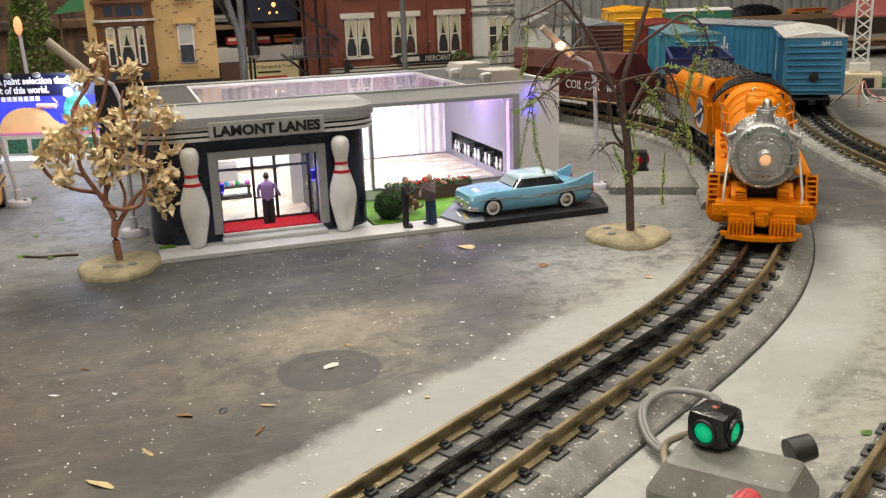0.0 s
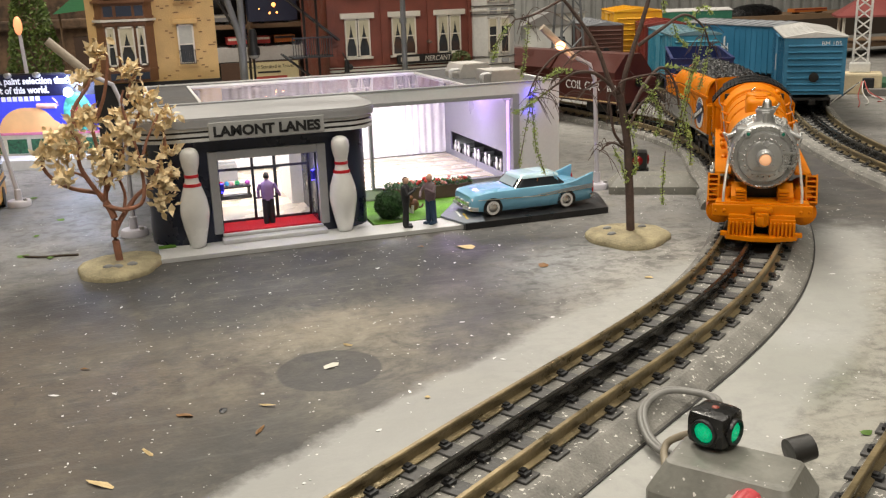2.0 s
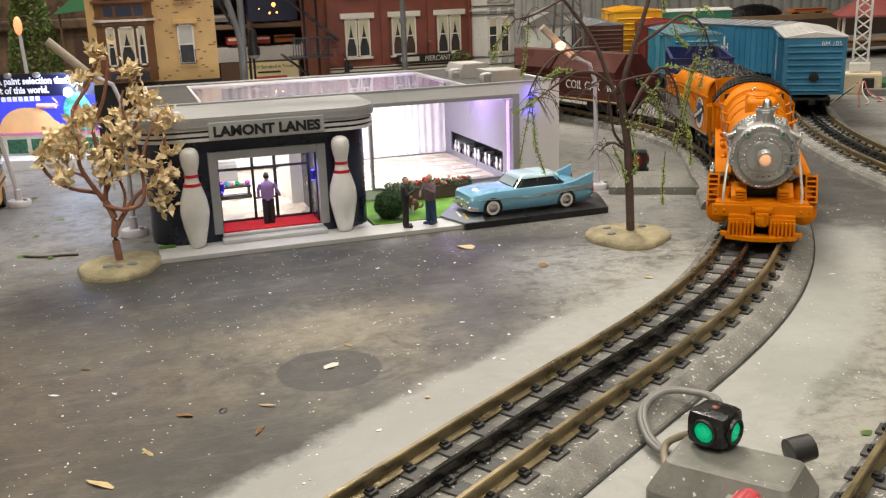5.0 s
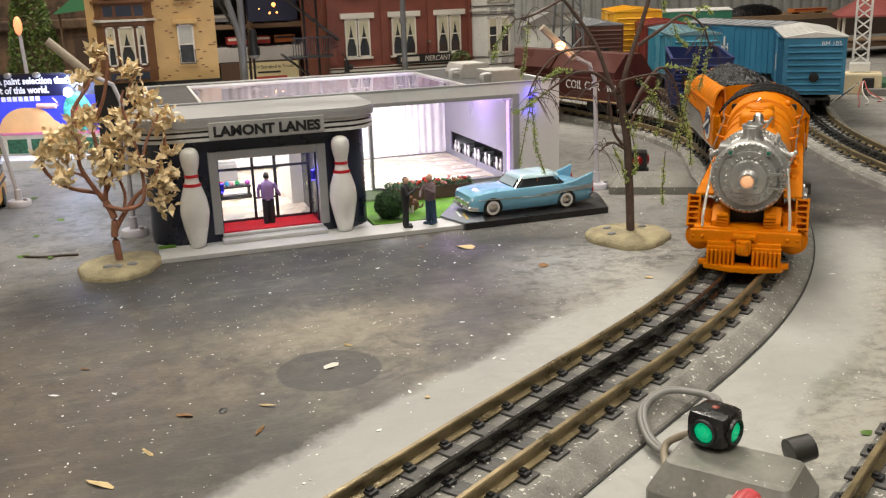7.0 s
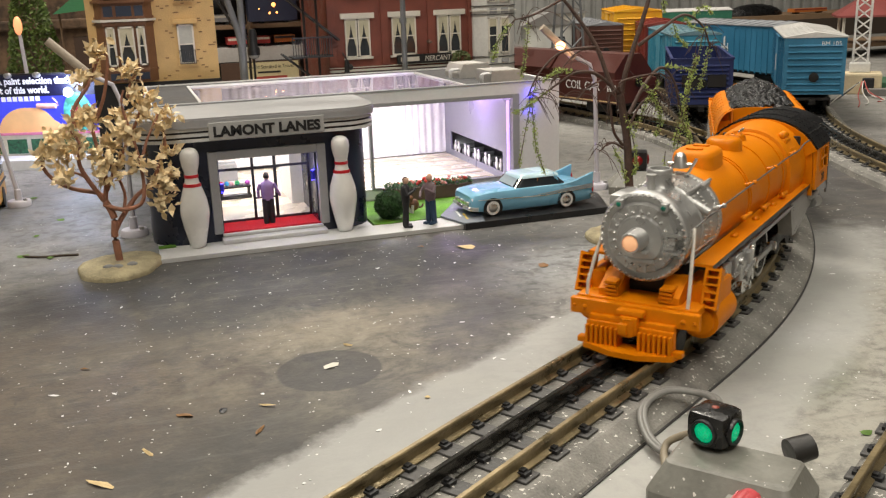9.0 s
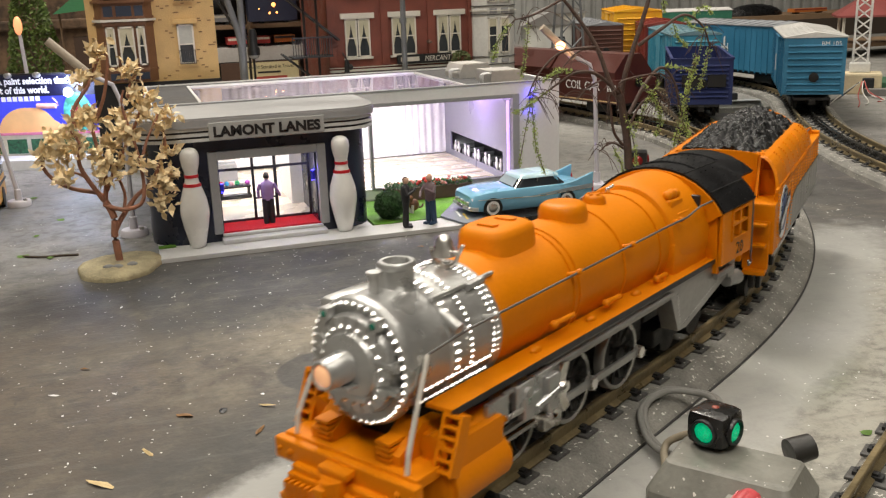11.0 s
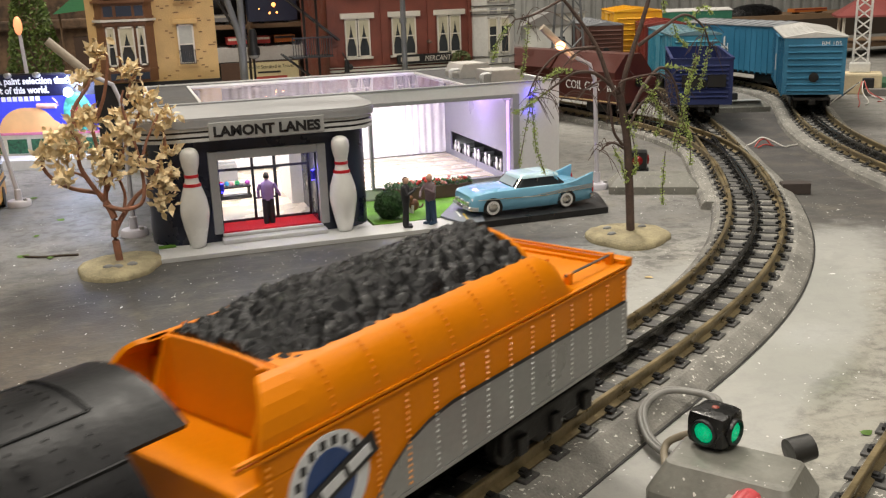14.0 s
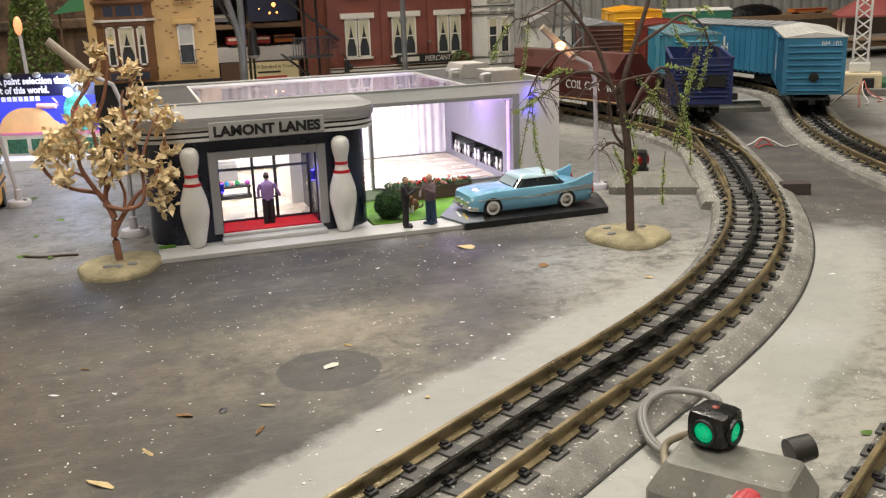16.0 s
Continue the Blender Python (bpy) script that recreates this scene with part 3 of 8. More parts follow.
part("rack_frame", Shape().box(0.060, 0.086, 0.770, 0.778, 0.0060, 0.0090).box(0.060, 0.086, 0.770, 0.778, 0.0150, 0.0165).box(0.061, 0.063, 0.771, 0.777, 0.009, 0.015).box(0.083, 0.085, 0.771, 0.777, 0.009, 0.015), frame_black, rack)
for k, c in enumerate(((0.6, 0.03, 0.04), (0.03, 0.25, 0.5), (0.75, 0.4, 0.45), (0.05, 0.4, 0.15), (0.75, 0.75, 0.8), (0.5, 0.1, 0.5))):
    part("ball", Shape().ball((0.0625 + 0.0042 * k, 0.774, 0.0186), 0.0021, n=12), mat("ball_colour_" + "abcdef"[k], c, 0.15), rack, smooth=80)

# wall lights: blue up-and-down sconces
for x, y, z, sc in ((0.3146, YW, 0.0742, 1.0), (0.1165, 0.6545, 0.0430, 0.8), (0.0530, 0.6545, 0.0395, 0.7), (0.1590, 0.6800, 0.0400, 0.7)):
    sco = part("wall_sconce", Shape().rod((x, y - 0.0020, z - 0.0040 * sc), (x, y - 0.0020, z + 0.0040 * sc), 0.0018 * sc, n=12), mat("sconce_blue", (0.02, 0.02, 0.35), 0.4), hall, "small blue wall sconce")
    part("glow", Shape().rod((x, y - 0.0020, z + 0.0040 * sc), (x, y - 0.0020, z + 0.0046 * sc), 0.0015 * sc, n=12).rod((x, y - 0.0020, z - 0.0046 * sc), (x, y - 0.0020, z - 0.0040 * sc), 0.0015 * sc, n=12), blue_glow, sco)
    lamp("sconce_light", "POINT", (x, y - 0.0028, z + 0.0062 * sc), 0.0030 * sc, (0.06, 0.05, 1.0), 0.001)
    lamp("sconce_light", "POINT", (x, y - 0.0028, z - 0.0062 * sc), 0.0022 * sc, (0.06, 0.05, 1.0), 0.001)

# roof units


def roof_unit(x0, x1, y0, y1, h, slope):
    u = thing("rooftop_unit", (0, 0, 0.0893), "beige rooftop air unit with two bent pipes on the hall roof", "rooftop unit", "units on the hall roof")
    beige = mat("unit_beige", (0.46, 0.44, 0.41), 0.5)
    part("housing", Shape().prism([(x0 + slope, h), (x1 - slope * 0.3, h), (x1, h * 0.7), (x1, 0), (x0, 0), (x0, h * 0.35)], y0, y1, "y"), beige, u, smooth=20)
    part("top_seam", Shape().box(x0 + slope, x1 - slope * 0.3, y0 + 0.001, y0 + 0.002, h, h + 0.0006), beige, u)
    for y in (y0 + 0.003, y0 + 0.008):
        part("pipe", Shape().tube([(x0 - 0.0065, y, 0)] + [(x0 - 0.0035 - 0.003 * math.cos(radians(a)), y, 0.0055 + 0.0022 * math.sin(radians(a))) for a in range(0, 91, 18)] + [(x0 + 0.001, y, 0.0077)], 0.0010, 8), band_white, u, "bent pale pipe", smooth=60)


roof_unit(0.2790, 0.3080, 0.795, 0.835, 0.0120, 0.004)
roof_unit(0.2870, 0.3160, 0.738, 0.775, 0.0098, 0.001)
vent = part("roof_vent", Shape().box(0.2960, 0.3200, 0.850, 0.880, 0.0893, 0.0960, 0.001), mat("vent_grey", (0.22, 0.22, 0.22), 0.5), hall)

# front lawn, planter, bush and car park
grass_green = mat("model_grass", (0.10, 0.26, 0.015), 0.85, 0, 0.3, 1500, 60, 0.5)
part("lawn", Shape().prism([(0.1575, 0.6440), (0.2130, 0.6440), (0.2480, YW), (0.1575, YW)], 0.0, 0.0038), grass_green, hall, "bright green flocked lawn")
part("lawn_corner", Shape().box(0.0065, 0.018, 0.644, 0.650, 0.0032, 0.0040), grass_green, hall)
planter = thing("planter", (0, 0, 0.0038), "low brown planter with red flowers under the window", "planter")
part("box", Shape().box(0.1840, 0.2560, 0.7060, 0.7190, 0, 0.0105, 0.0006), mat("planter_brown", (0.11, 0.065, 0.045), 0.6), planter)
leaf_dark = mat("shrub_green", (0.025, 0.075, 0.016), 0.7, 0, 0.4, 900, 120, 0.4)
flower_red = mat("flower_red", (0.60, 0.05, 0.04), 0.6, 0, 0.2)
flower_pink = mat("flower_pink", (0.70, 0.28, 0.25), 0.6, 0, 0.2)
rnd = random.Random(5)


def tuft(count, box, r, rr=rnd):
    s = Shape()
    for _ in range(count):
        p = Vector([rr.uniform(*b) for b in box])
        d = Vector((rr.uniform(-1, 1), rr.uniform(-1, 1), rr.uniform(-0.3, 1))).normalized() * r * rr.uniform(0.6, 1.3)
        e = d.orthogonal().normalized() * r * 0.5
        vs = [s.bm.verts.new(q) for q in (p - d, p + e, p + d, p - e)]
        s.bm.faces.new(vs)
    return s


part("foliage", tuft(1200, ((0.184, 0.257), (0.7055, 0.7190), (0.0098, 0.0142)), 0.0014), leaf_dark, planter)
for k in range(26):
    p = (rnd.uniform(0.185, 0.256), rnd.uniform(0.7055, 0.716), rnd.uniform(0.0118, 0.0155))
    part("flower", Shape().ball(p, rnd.uniform(0.0010, 0.0018), n=7), flower_red if k % 3 else flower_pink, planter)
bush = thing("bush", (0.1730, 0.6570, 0.0038), "round dark green clipped bush on the lawn", "bush")


def leafy_ball(count, r, sz, leaf, rr):
    s = Shape()
    for _ in range(count):
        d = Vector((rr.gauss(0, 1), rr.gauss(0, 1), rr.gauss(0, 1))).normalized()
        q = r * rr.uniform(0.82, 1.0) * (1 + 0.12 * noise.noise(d * 2.7))
        p = Vector((d.x * q, d.y * q, max(0.0005, r * sz * 0.92 + d.z * q * sz)))
        e = (d * 0.6 + Vector((rr.uniform(-1, 1), rr.uniform(-1, 1), rr.uniform(-1, 1)))).normalized() * leaf
        f = e.orthogonal().normalized() * leaf * 0.55
        s.bm.faces.new([s.bm.verts.new(v) for v in (p - e, p + f, p + e, p - f)])
    return s


part("stem", Shape().rod((0, 0, 0), (0, 0, 0.008), 0.0012), mat("twig_brown", (0.06, 0.04, 0.025), 0.8), bush)
part("inner_leaves", Shape().ball((0, 0, 0.0112), 0.0092, 1, 1, 1.0, 16), leaf_dark, bush)
part("leaves", leafy_ball(2600, 0.0112, 1.0, 0.0011, random.Random(3)), leaf_dark, bush)

pad = thing("parking_pad", (0, 0, 0), "black display base under the parked blue car", "display base")
part("base", Shape().prism([(0.2165, 0.6130), (0.3315, 0.6150), (0.3470, 0.6600), (0.3470, 0.6780), (0.2480, 0.6780), (0.2200, 0.6600)], 0.0, 0.0046), mat("pad_black", (0.016, 0.016, 0.017), 0.35), pad)
part("driveway", Shape().prism([(0.2080, 0.6440), (0.2165, 0.6140), (0.2320, 0.6140), (0.2500, 0.6900), (0.2360, 0.6900)], 0.0035, 0.0050), mat("driveway_grey", (0.17, 0.19, 0.22), 0.55), pad, "grey driveway surface")
for y0, x0 in ((0.624, 0.2215), (0.634, 0.2195)):
    part("road_marking", Shape().prism([(x0, y0), (x0 + 0.0016, y0), (x0 + 0.0045, y0 + 0.018), (x0 + 0.0029, y0 + 0.018)], 0.0050, 0.0052), mat("marking_yellow", (0.60, 0.42, 0.05), 0.5) if y0 < 0.63 else band_white, pad)

# ---- miniature figures: plain shapes ----
def figurine(x, y, z, h, turn, parts, label):
    """A painted miniature, one mesh of simple limbs with its colours by height."""
    s = Shape()
    k = h / 0.036
    s.rod((-0.0022, 0, 0.001), (-0.0018, 0, 0.0175), 0.0019, 0.0024, 10).rod((0.0022, 0.0012, 0.001), (0.0018, 0, 0.0175), 0.0019, 0.0024, 10)
    s.box(-0.0038, -0.0006, -0.0045, 0.0018, 0, 0.0018, 0.0005).box(0.0006, 0.0038, -0.0035, 0.0028, 0, 0.0018, 0.0005)
    s.lathe([(0.0034, 0.0165), (0.0042, 0.0200), (0.0046, 0.0260), (0.0040, 0.0290), (0.0018, 0.0302), (0.0014, 0.0312)], Matrix.Diagonal((1.05, 0.72, 1, 1)), 14)
    s.ball((0, -0.0004, 0.0335), 0.0024, 0.92, 1.0, 1.2, 12)
    for sgn, (ex, ey, ez), (hx, hy, hz) in parts["arms"]:
        s.rod((sgn * 0.0046, 0, 0.0280), (ex, ey, ez), 0.0014, 0.0012, 8).rod((ex, ey, ez), (hx, hy, hz), 0.0012, 0.0009, 8).ball((hx, hy, hz), 0.0011, n=8)
    ob = part("figurine", s, mat("figure_" + parts["key"] + "_legs", parts["legs"], 0.6), smooth=50)
    for m in (mat("figure_" + parts["key"] + "_coat", parts["coat"], 0.6), mat("figure_skin", (0.62, 0.38, 0.27), 0.6), mat("figure_" + parts["key"] + "_hair", parts["hair"], 0.6)):
        ob.data.materials.append(m)
    for f in ob.data.polygons:
        c = f.center
        f.material_index = 0 if c.z < 0.0172 and abs(c.x) < 0.0042 else (3 if c.z > 0.0352 or (c.z > 0.032 and c.y > 0.0004) else (2 if c.z > 0.0308 else 1))
    ob.matrix_basis = pose(x, y, z, 0, 0, turn) @ Matrix.Scale(k, 4)
    return tagged(ob, label, "figurine", "painted figurines")


figurine(0.0845, 0.6600, 0.0096, 0.0365, 175, dict(key="a", legs=(0.02, 0.02, 0.024), coat=(0.34, 0.22, 0.44), hair=(0.03, 0.02, 0.015), arms=((-1, (-0.0068, 0.0005, 0.0235), (-0.0085, -0.0012, 0.0195)), (1, (0.0064, 0.0003, 0.0235), (0.0062, -0.001, 0.0190)))), "painted figurine in a purple jacket on the red carpet")
figurine(0.1775, 0.6290, 0.0032, 0.0365, 70, dict(key="b", legs=(0.012, 0.012, 0.014), coat=(0.012, 0.012, 0.014), hair=(0.05, 0.025, 0.015), arms=((-1, (-0.0062, -0.002, 0.0240), (-0.003, -0.0065, 0.0270)), (1, (0.0062, -0.002, 0.0240), (0.002, -0.007, 0.0270)))), "painted figurine in a dark suit on the sidewalk")
figurine(0.1965, 0.6310, 0.0032, 0.0365, -60, dict(key="c", legs=(0.02, 0.05, 0.10), coat=(0.16, 0.11, 0.12), hair=(0.50, 0.24, 0.12), arms=((-1, (-0.006, -0.003, 0.0230), (-0.003, -0.0075, 0.0205)), (1, (0.006, -0.003, 0.0235), (0.003, -0.0075, 0.0265)))), "painted figurine in blue trousers on the sidewalk")
dog = thing("toy_dog", pose(0.1950, 0.6680, 0.0038, 0, 0, 200), "small brown and white toy dog sitting on the lawn", "toy dog")
fur = mat("dog_fur", (0.20, 0.085, 0.04), 0.7, 0, 0.5, 700, 200)
part("body", Shape().ball((0, 0, 0.0058), 0.0038, 1.15, 0.85, 1.2, 12), fur, dog, smooth=70)
part("head", Shape().ball((0.0038, 0, 0.0112), 0.0024, 1.2, 0.9, 1, 10).rod((0.0058, 0, 0.0106), (0.0078, 0, 0.0102), 0.0011, 0.0008, 8), fur, dog, smooth=70)
for y in (-0.0018, 0.0018):
    part("leg", Shape().rod((0.0032, y, 0), (0.0026, y, 0.0062), 0.0010, 0.0012, 8), mat("dog_white", (0.6, 0.56, 0.5), 0.7), dog)
    part("ear", Shape().ball((0.0030, y * 1.2, 0.0118), 0.0011, 0.6, 0.4, 1.5, 8), fur, dog)
part("tail", Shape().tube([(-0.004, 0, 0.003), (-0.0065, 0.001, 0.0035), (-0.0078, 0.001, 0.0055)], 0.0007, 6), fur, dog)
# ---- the moving train: locomotive ----
orange = mat("orange_paint", (0.68, 0.200, 0.0006), 0.46, 0, 0.06, 700, 30, 0.06)
orange.node_tree.nodes["Principled BSDF"].inputs["Specular IOR Level"].default_value = 0.17
silver = mat("silver_paint", (0.50, 0.50, 0.49), 0.33, 0.75, 0.07, 500, 60, 0.12)
dull_silver = mat("grey_silver", (0.36, 0.355, 0.34), 0.38, 0.6, 0.15, 500, 60, 0.1)
black_plastic = mat("black_plastic", (0.016, 0.016, 0.017), 0.38, 0, 0.3, 500, 60, 0.15)
black_roof = mat("black_roof", (0.009, 0.009, 0.010), 0.40, 0, 0.3, 700, 80, 0.08)
black_roof.node_tree.nodes["Principled BSDF"].inputs["Specular IOR Level"].default_value = 0.20
rivet_bright = mat("rivet_bright", (0.85, 0.84, 0.82), 0.2, 0.7, 0.03, bump=0)
iron = mat("black_iron", (0.02, 0.019, 0.018), 0.5, 0.3, 0.3, 500, 60, 0.2)
chrome = mat("chrome", (0.70, 0.68, 0.65), 0.24, 1.0, 0.1, 400, 60, 0.02)
wire_grey = mat("wire_grey", (0.16, 0.155, 0.15), 0.4, 0.5, 0.1)
pale_rail = mat("pale_handrail", (0.74, 0.70, 0.63), 0.35, 0.3, 0.1)
lens_glow = mat("headlight_lens", (1.0, 0.62, 0.36), 0.2, 0, 0.02, glow=0.38, glow_colour=(1.0, 0.42, 0.2), bump=0)
marker_green = mat("marker_green", (0.01, 0.18, 0.12), 0.15, 0, 0.1, coat=0.5)
ink = mat("black_ink", (0.014, 0.014, 0.016), 0.45, 0, 0.2)

ZC = 0.0632
ALONG = Matrix.Translation((0, 0, ZC)) @ Matrix.Rotation(math.pi / 2, 4, "Y")
loco = thing("steam_locomotive", (0, 0, 0), "orange toy steam locomotive with silver smokebox and black cab roof", "locomotive")

boiler_radius = [(0.0204, 0.056), (0.0206, 0.035), (0.0209, 0.010), (0.0212, -0.010), (0.0215, -0.028), (0.0217, -0.050), (0.0218, -0.084)]
boiler = part("boiler", Shape().lathe([(0.001, 0.0562)] + boiler_radius + [(0.001, -0.0842)], ALONG, 48), orange, loco, "smooth orange boiler", smooth=40)
for u, r in ((0.012, 0.0211), (0.0085, 0.02115), (-0.0235, 0.0217), (-0.0520, 0.0220)):
    part("boiler_band", Shape().lathe([(r - 0.002, u - 0.0008), (r + 0.0003, u - 0.0007), (r + 0.0003, u + 0.0007), (r - 0.002, u + 0.0008)], ALONG, 48), orange, boiler, smooth=40)
# a raised firebox wrapper before the cab
part("firebox", Shape().lathe([(0.0208, -0.0600), (0.0234, -0.0612), (0.0241, -0.0640), (0.0246, -0.0710), (0.0250, -0.0925), (0.02, -0.0930)], ALONG, 48), orange, loco, smooth=40)
part("firebox_cladding", Shape().box(-0.0925, -0.060, -0.0240, 0.0240, 0.050, 0.065, 0.002), orange, loco, smooth=40)

smokebox = part("smokebox", Shape().lathe([(0.001, 0.0955), (0.0172, 0.0955), (0.0184, 0.0962), (0.0194, 0.0955), (0.0199, 0.094), (0.0199, 0.0925), (0.0193, 0.0915), (0.0193, 0.078), (0.0200, 0.0775), (0.0200, 0.0745), (0.0194, 0.074),
                                            (0.0199, 0.0585), (0.0207, 0.058), (0.0207, 0.0555), (0.001, 0.0554)], ALONG, 48), silver, loco, "riveted silver smokebox", smooth=35)
door = part("smokebox_door", Shape().lathe([(0.0155, 0.0953), (0.0155, 0.0965), (0.0146, 0.0978), (0.0105, 0.0985), (0.0098, 0.0998), (0.006, 0.1012), (0.001, 0.1015)], ALONG, 40), silver, loco, smooth=35)


def ring(r, u, n, z=ZC, a0=0.0, a1=360.0):
    return [(u, r * math.sin(radians(a0 + (a1 - a0) * i / n)), z + r * math.cos(radians(a0 + (a1 - a0) * i / n))) for i in range(n)]


part("rivets", dots(ring(0.0183, 0.0964, 44) + ring(0.0118, 0.0986, 22), 0.0009), rivet_bright, smokebox, "rows of bright rivet heads")
sb = []
for u in (0.0592, 0.0572, 0.0755, 0.0765, 0.0695):
    sb += ring(0.0204, u, 40 if u < 0.07 else 30, ZC, -110, 110)
for z in (0.052, 0.0565):
    sb += [(0.060 + 0.0022 * i, s * math.sqrt(max(0, 0.0202 ** 2 - (z - ZC) ** 2)), z) for i in range(14) for s in (-1, 1)]
part("rivets", dots(sb, 0.0007), rivet_bright, smokebox)
hinge = Shape()
for z in (0.0585, 0.0662):
    hinge.box(0.0968, 0.0992, 0.008, 0.0178, z - 0.0006, z + 0.0006)
    hinge.rod((0.0975, 0.0168, z - 0.0016), (0.0975, 0.0168, z + 0.0016), 0.0009, n=8)
part("hinge", hinge, silver, door)
for i in range(20):
    a = radians(18 * i + 9)
    part("door_dog", Shape().box(-0.0006, 0.0006, -0.0007, 0.0007, -0.0013, 0.0013, 0, Matrix.Translation((0.0978, 0.0135 * math.sin(a), ZC + 0.0135 * math.cos(a))) @ Matrix.Rotation(-a, 4, "X")), silver, door)
part("number_plate", Shape().box(0.0985, 0.1005, -0.0068, 0.0068, 0.0535, 0.0552, 0.0003), silver, door)
lampbox = part("headlight", Shape().lathe([(0.0052, 0.100), (0.0050, 0.106), (0.0046, 0.1125), (0.0042, 0.114), (0.0036, 0.1140), (0.0034, 0.1132), (0.001, 0.113)], Matrix.Translation((0, 0, 0.0640)) @ Matrix.Rotation(math.pi / 2, 4, "Y"), 24), silver, loco, smooth=40)
part("headlight_bracket", Shape().box(0.0995, 0.109, -0.0052, 0.0052, 0.0585, 0.0597, 0.0003), silver, lampbox)
part("lens", Shape().ball((0.1133, 0, 0.0640), 0.0034, 0.3, 1, 1, 16), lens_glow, lampbox, "glowing warm headlight lens", smooth=80)
for y in (-0.0098, 0.0098):
    mk = part("marker_light", Shape().box(0.0955, 0.0995, y - 0.0016, y + 0.0016, 0.0755, 0.0792, 0.0004), silver, loco)
    part("lens", Shape().ball((0.0995, y, 0.0773), 0.0011, 0.6, 1, 1, 10), marker_green, mk, "dark green marker lens", smooth=80)
stack = part("smokestack", Shape().lathe([(0.0078, 0.0795), (0.0062, 0.0822), (0.0054, 0.0836), (0.0052, 0.0874), (0.0057, 0.0880), (0.0057, 0.0892), (0.0053, 0.0897), (0.0042, 0.0897), (0.0041, 0.0870), (0.001, 0.0866)], Matrix.Translation((0.0805, 0, 0)), 28), silver, loco, smooth=40)
part("feedwater_pipe", Shape().box(0.074, 0.094, -0.0165, -0.0095, 0.0745, 0.0800, 0.0015), silver, loco, smooth=40)
part("steam_pipe", Shape().rod((0.078, 0.010, 0.0775), (0.078, 0.0215, 0.0715), 0.0018).rod((0.078, -0.010, 0.0775), (0.078, -0.0215, 0.0715), 0.0018), silver, loco, smooth=40)
part("relief_pipe", Shape().rod((0.0905, 0, 0.0805), (0.0905, 0, 0.0882), 0.0017, n=12).rod((0.0905, 0, 0.0878), (0.0905, 0, 0.0888), 0.0023, n=12), silver, loco, smooth=40)
part("smokebox_pipe", Shape().rod((0.0800, 0.0125, 0.0795), (0.0500, 0.0128, 0.0800), 0.0008, n=8).rod((0.0640, 0.0135, 0.0790), (0.0560, 0.0135, 0.0795), 0.0013, n=8), silver, loco, smooth=40)
# bell in its yoke
bell = part("bell", Shape().lathe([(0.0030, 0.0862), (0.0030, 0.0868), (0.0022, 0.0882), (0.0019, 0.0898), (0.0013, 0.0908), (0.0004, 0.0912)], Matrix.Translation((0.0655, 0.002, 0.0012)), 20), chrome, loco, "polished metal bell", smooth=50)
yoke = Shape().tube([(0.0655, 0.002 + 0.0040 * math.cos(radians(a)), 0.0885 + 0.0040 * math.sin(radians(a))) for a in range(180, 361, 20)], 0.0005, 6)
yoke.rod((0.0655, -0.0022, 0.0885), (0.0655, 0.0062, 0.0885), 0.0005, n=6).rod((0.0655, 0.0062, 0.088), (0.0655, 0.0075, 0.0905), 0.0005, n=6).box(0.0640, 0.0670, 0.0002, 0.0038, 0.0815, 0.0850, 0.0003)
part("bell_yoke", yoke, chrome, bell)
bell.matrix_basis = Matrix.Translation((0.0600, 0.002, 0.0818)) @ Matrix.Scale(1.35, 4) @ Matrix.Translation((-0.0655, -0.002, -0.0838))


def dome(name, u, hx, hy, top, base, squash=3.0, n=36):
    """A rounded dome that grows out of the boiler's top."""
    rows = []
    for k, (f, z) in enumerate(((1.22, base), (1.06, base + 0.0018), (1.0, base + 0.0035), (0.985, top - 0.0035), (0.93, top - 0.0014), (0.80, top - 0.0003), (0.45, top), (0.05, top + 0.0001))):
        rows.append([(u + f * hx * math.copysign(abs(math.cos(a)) ** (2 / squash), math.cos(a)), f * hy * math.copysign(abs(math.sin(a)) ** (2 / squash), math.sin(a)), z) for a in (2 * math.pi * i / n for i in range(n))])
    return part(name, Shape().loft(rows), orange, loco, smooth=60)


sand = dome("sand_dome", 0.0288, 0.0134, 0.0102, 0.0905, 0.0765, 3.6)
part("hatch", Shape().prism(rounded(0.004, 0.0080, 0.0018, 4, 0.0341, 0.0), 0.0903, 0.0912), orange, sand)
part("hatch", Shape().prism(rounded(0.004, 0.0080, 0.0018, 4, 0.0238, 0.0), 0.0903, 0.0912), orange, sand)
dome("steam_dome", -0.0135, 0.0094, 0.0090, 0.0893, 0.0795, 2.2)
turret = dome("turret", -0.0365, 0.0044, 0.0044, 0.0878, 0.0830, 2.0)
for a in range(0, 360, 72):
    part("valve", Shape().rod((-0.0365 + 0.0022 * math.cos(radians(a)), 0.0022 * math.sin(radians(a)), 0.0875), (-0.0365 + 0.0022 * math.cos(radians(a)), 0.0022 * math.sin(radians(a)), 0.0882), 0.0008, n=8), orange, turret)
part("whistle", Shape().rod((-0.0525, -0.003, 0.083), (-0.0525, -0.003, 0.0866), 0.0008, n=8).rod((-0.0520, -0.0032, 0.0862), (-0.0550, -0.0015, 0.0876), 0.0008, n=8), chrome, loco, "small chrome whistle")
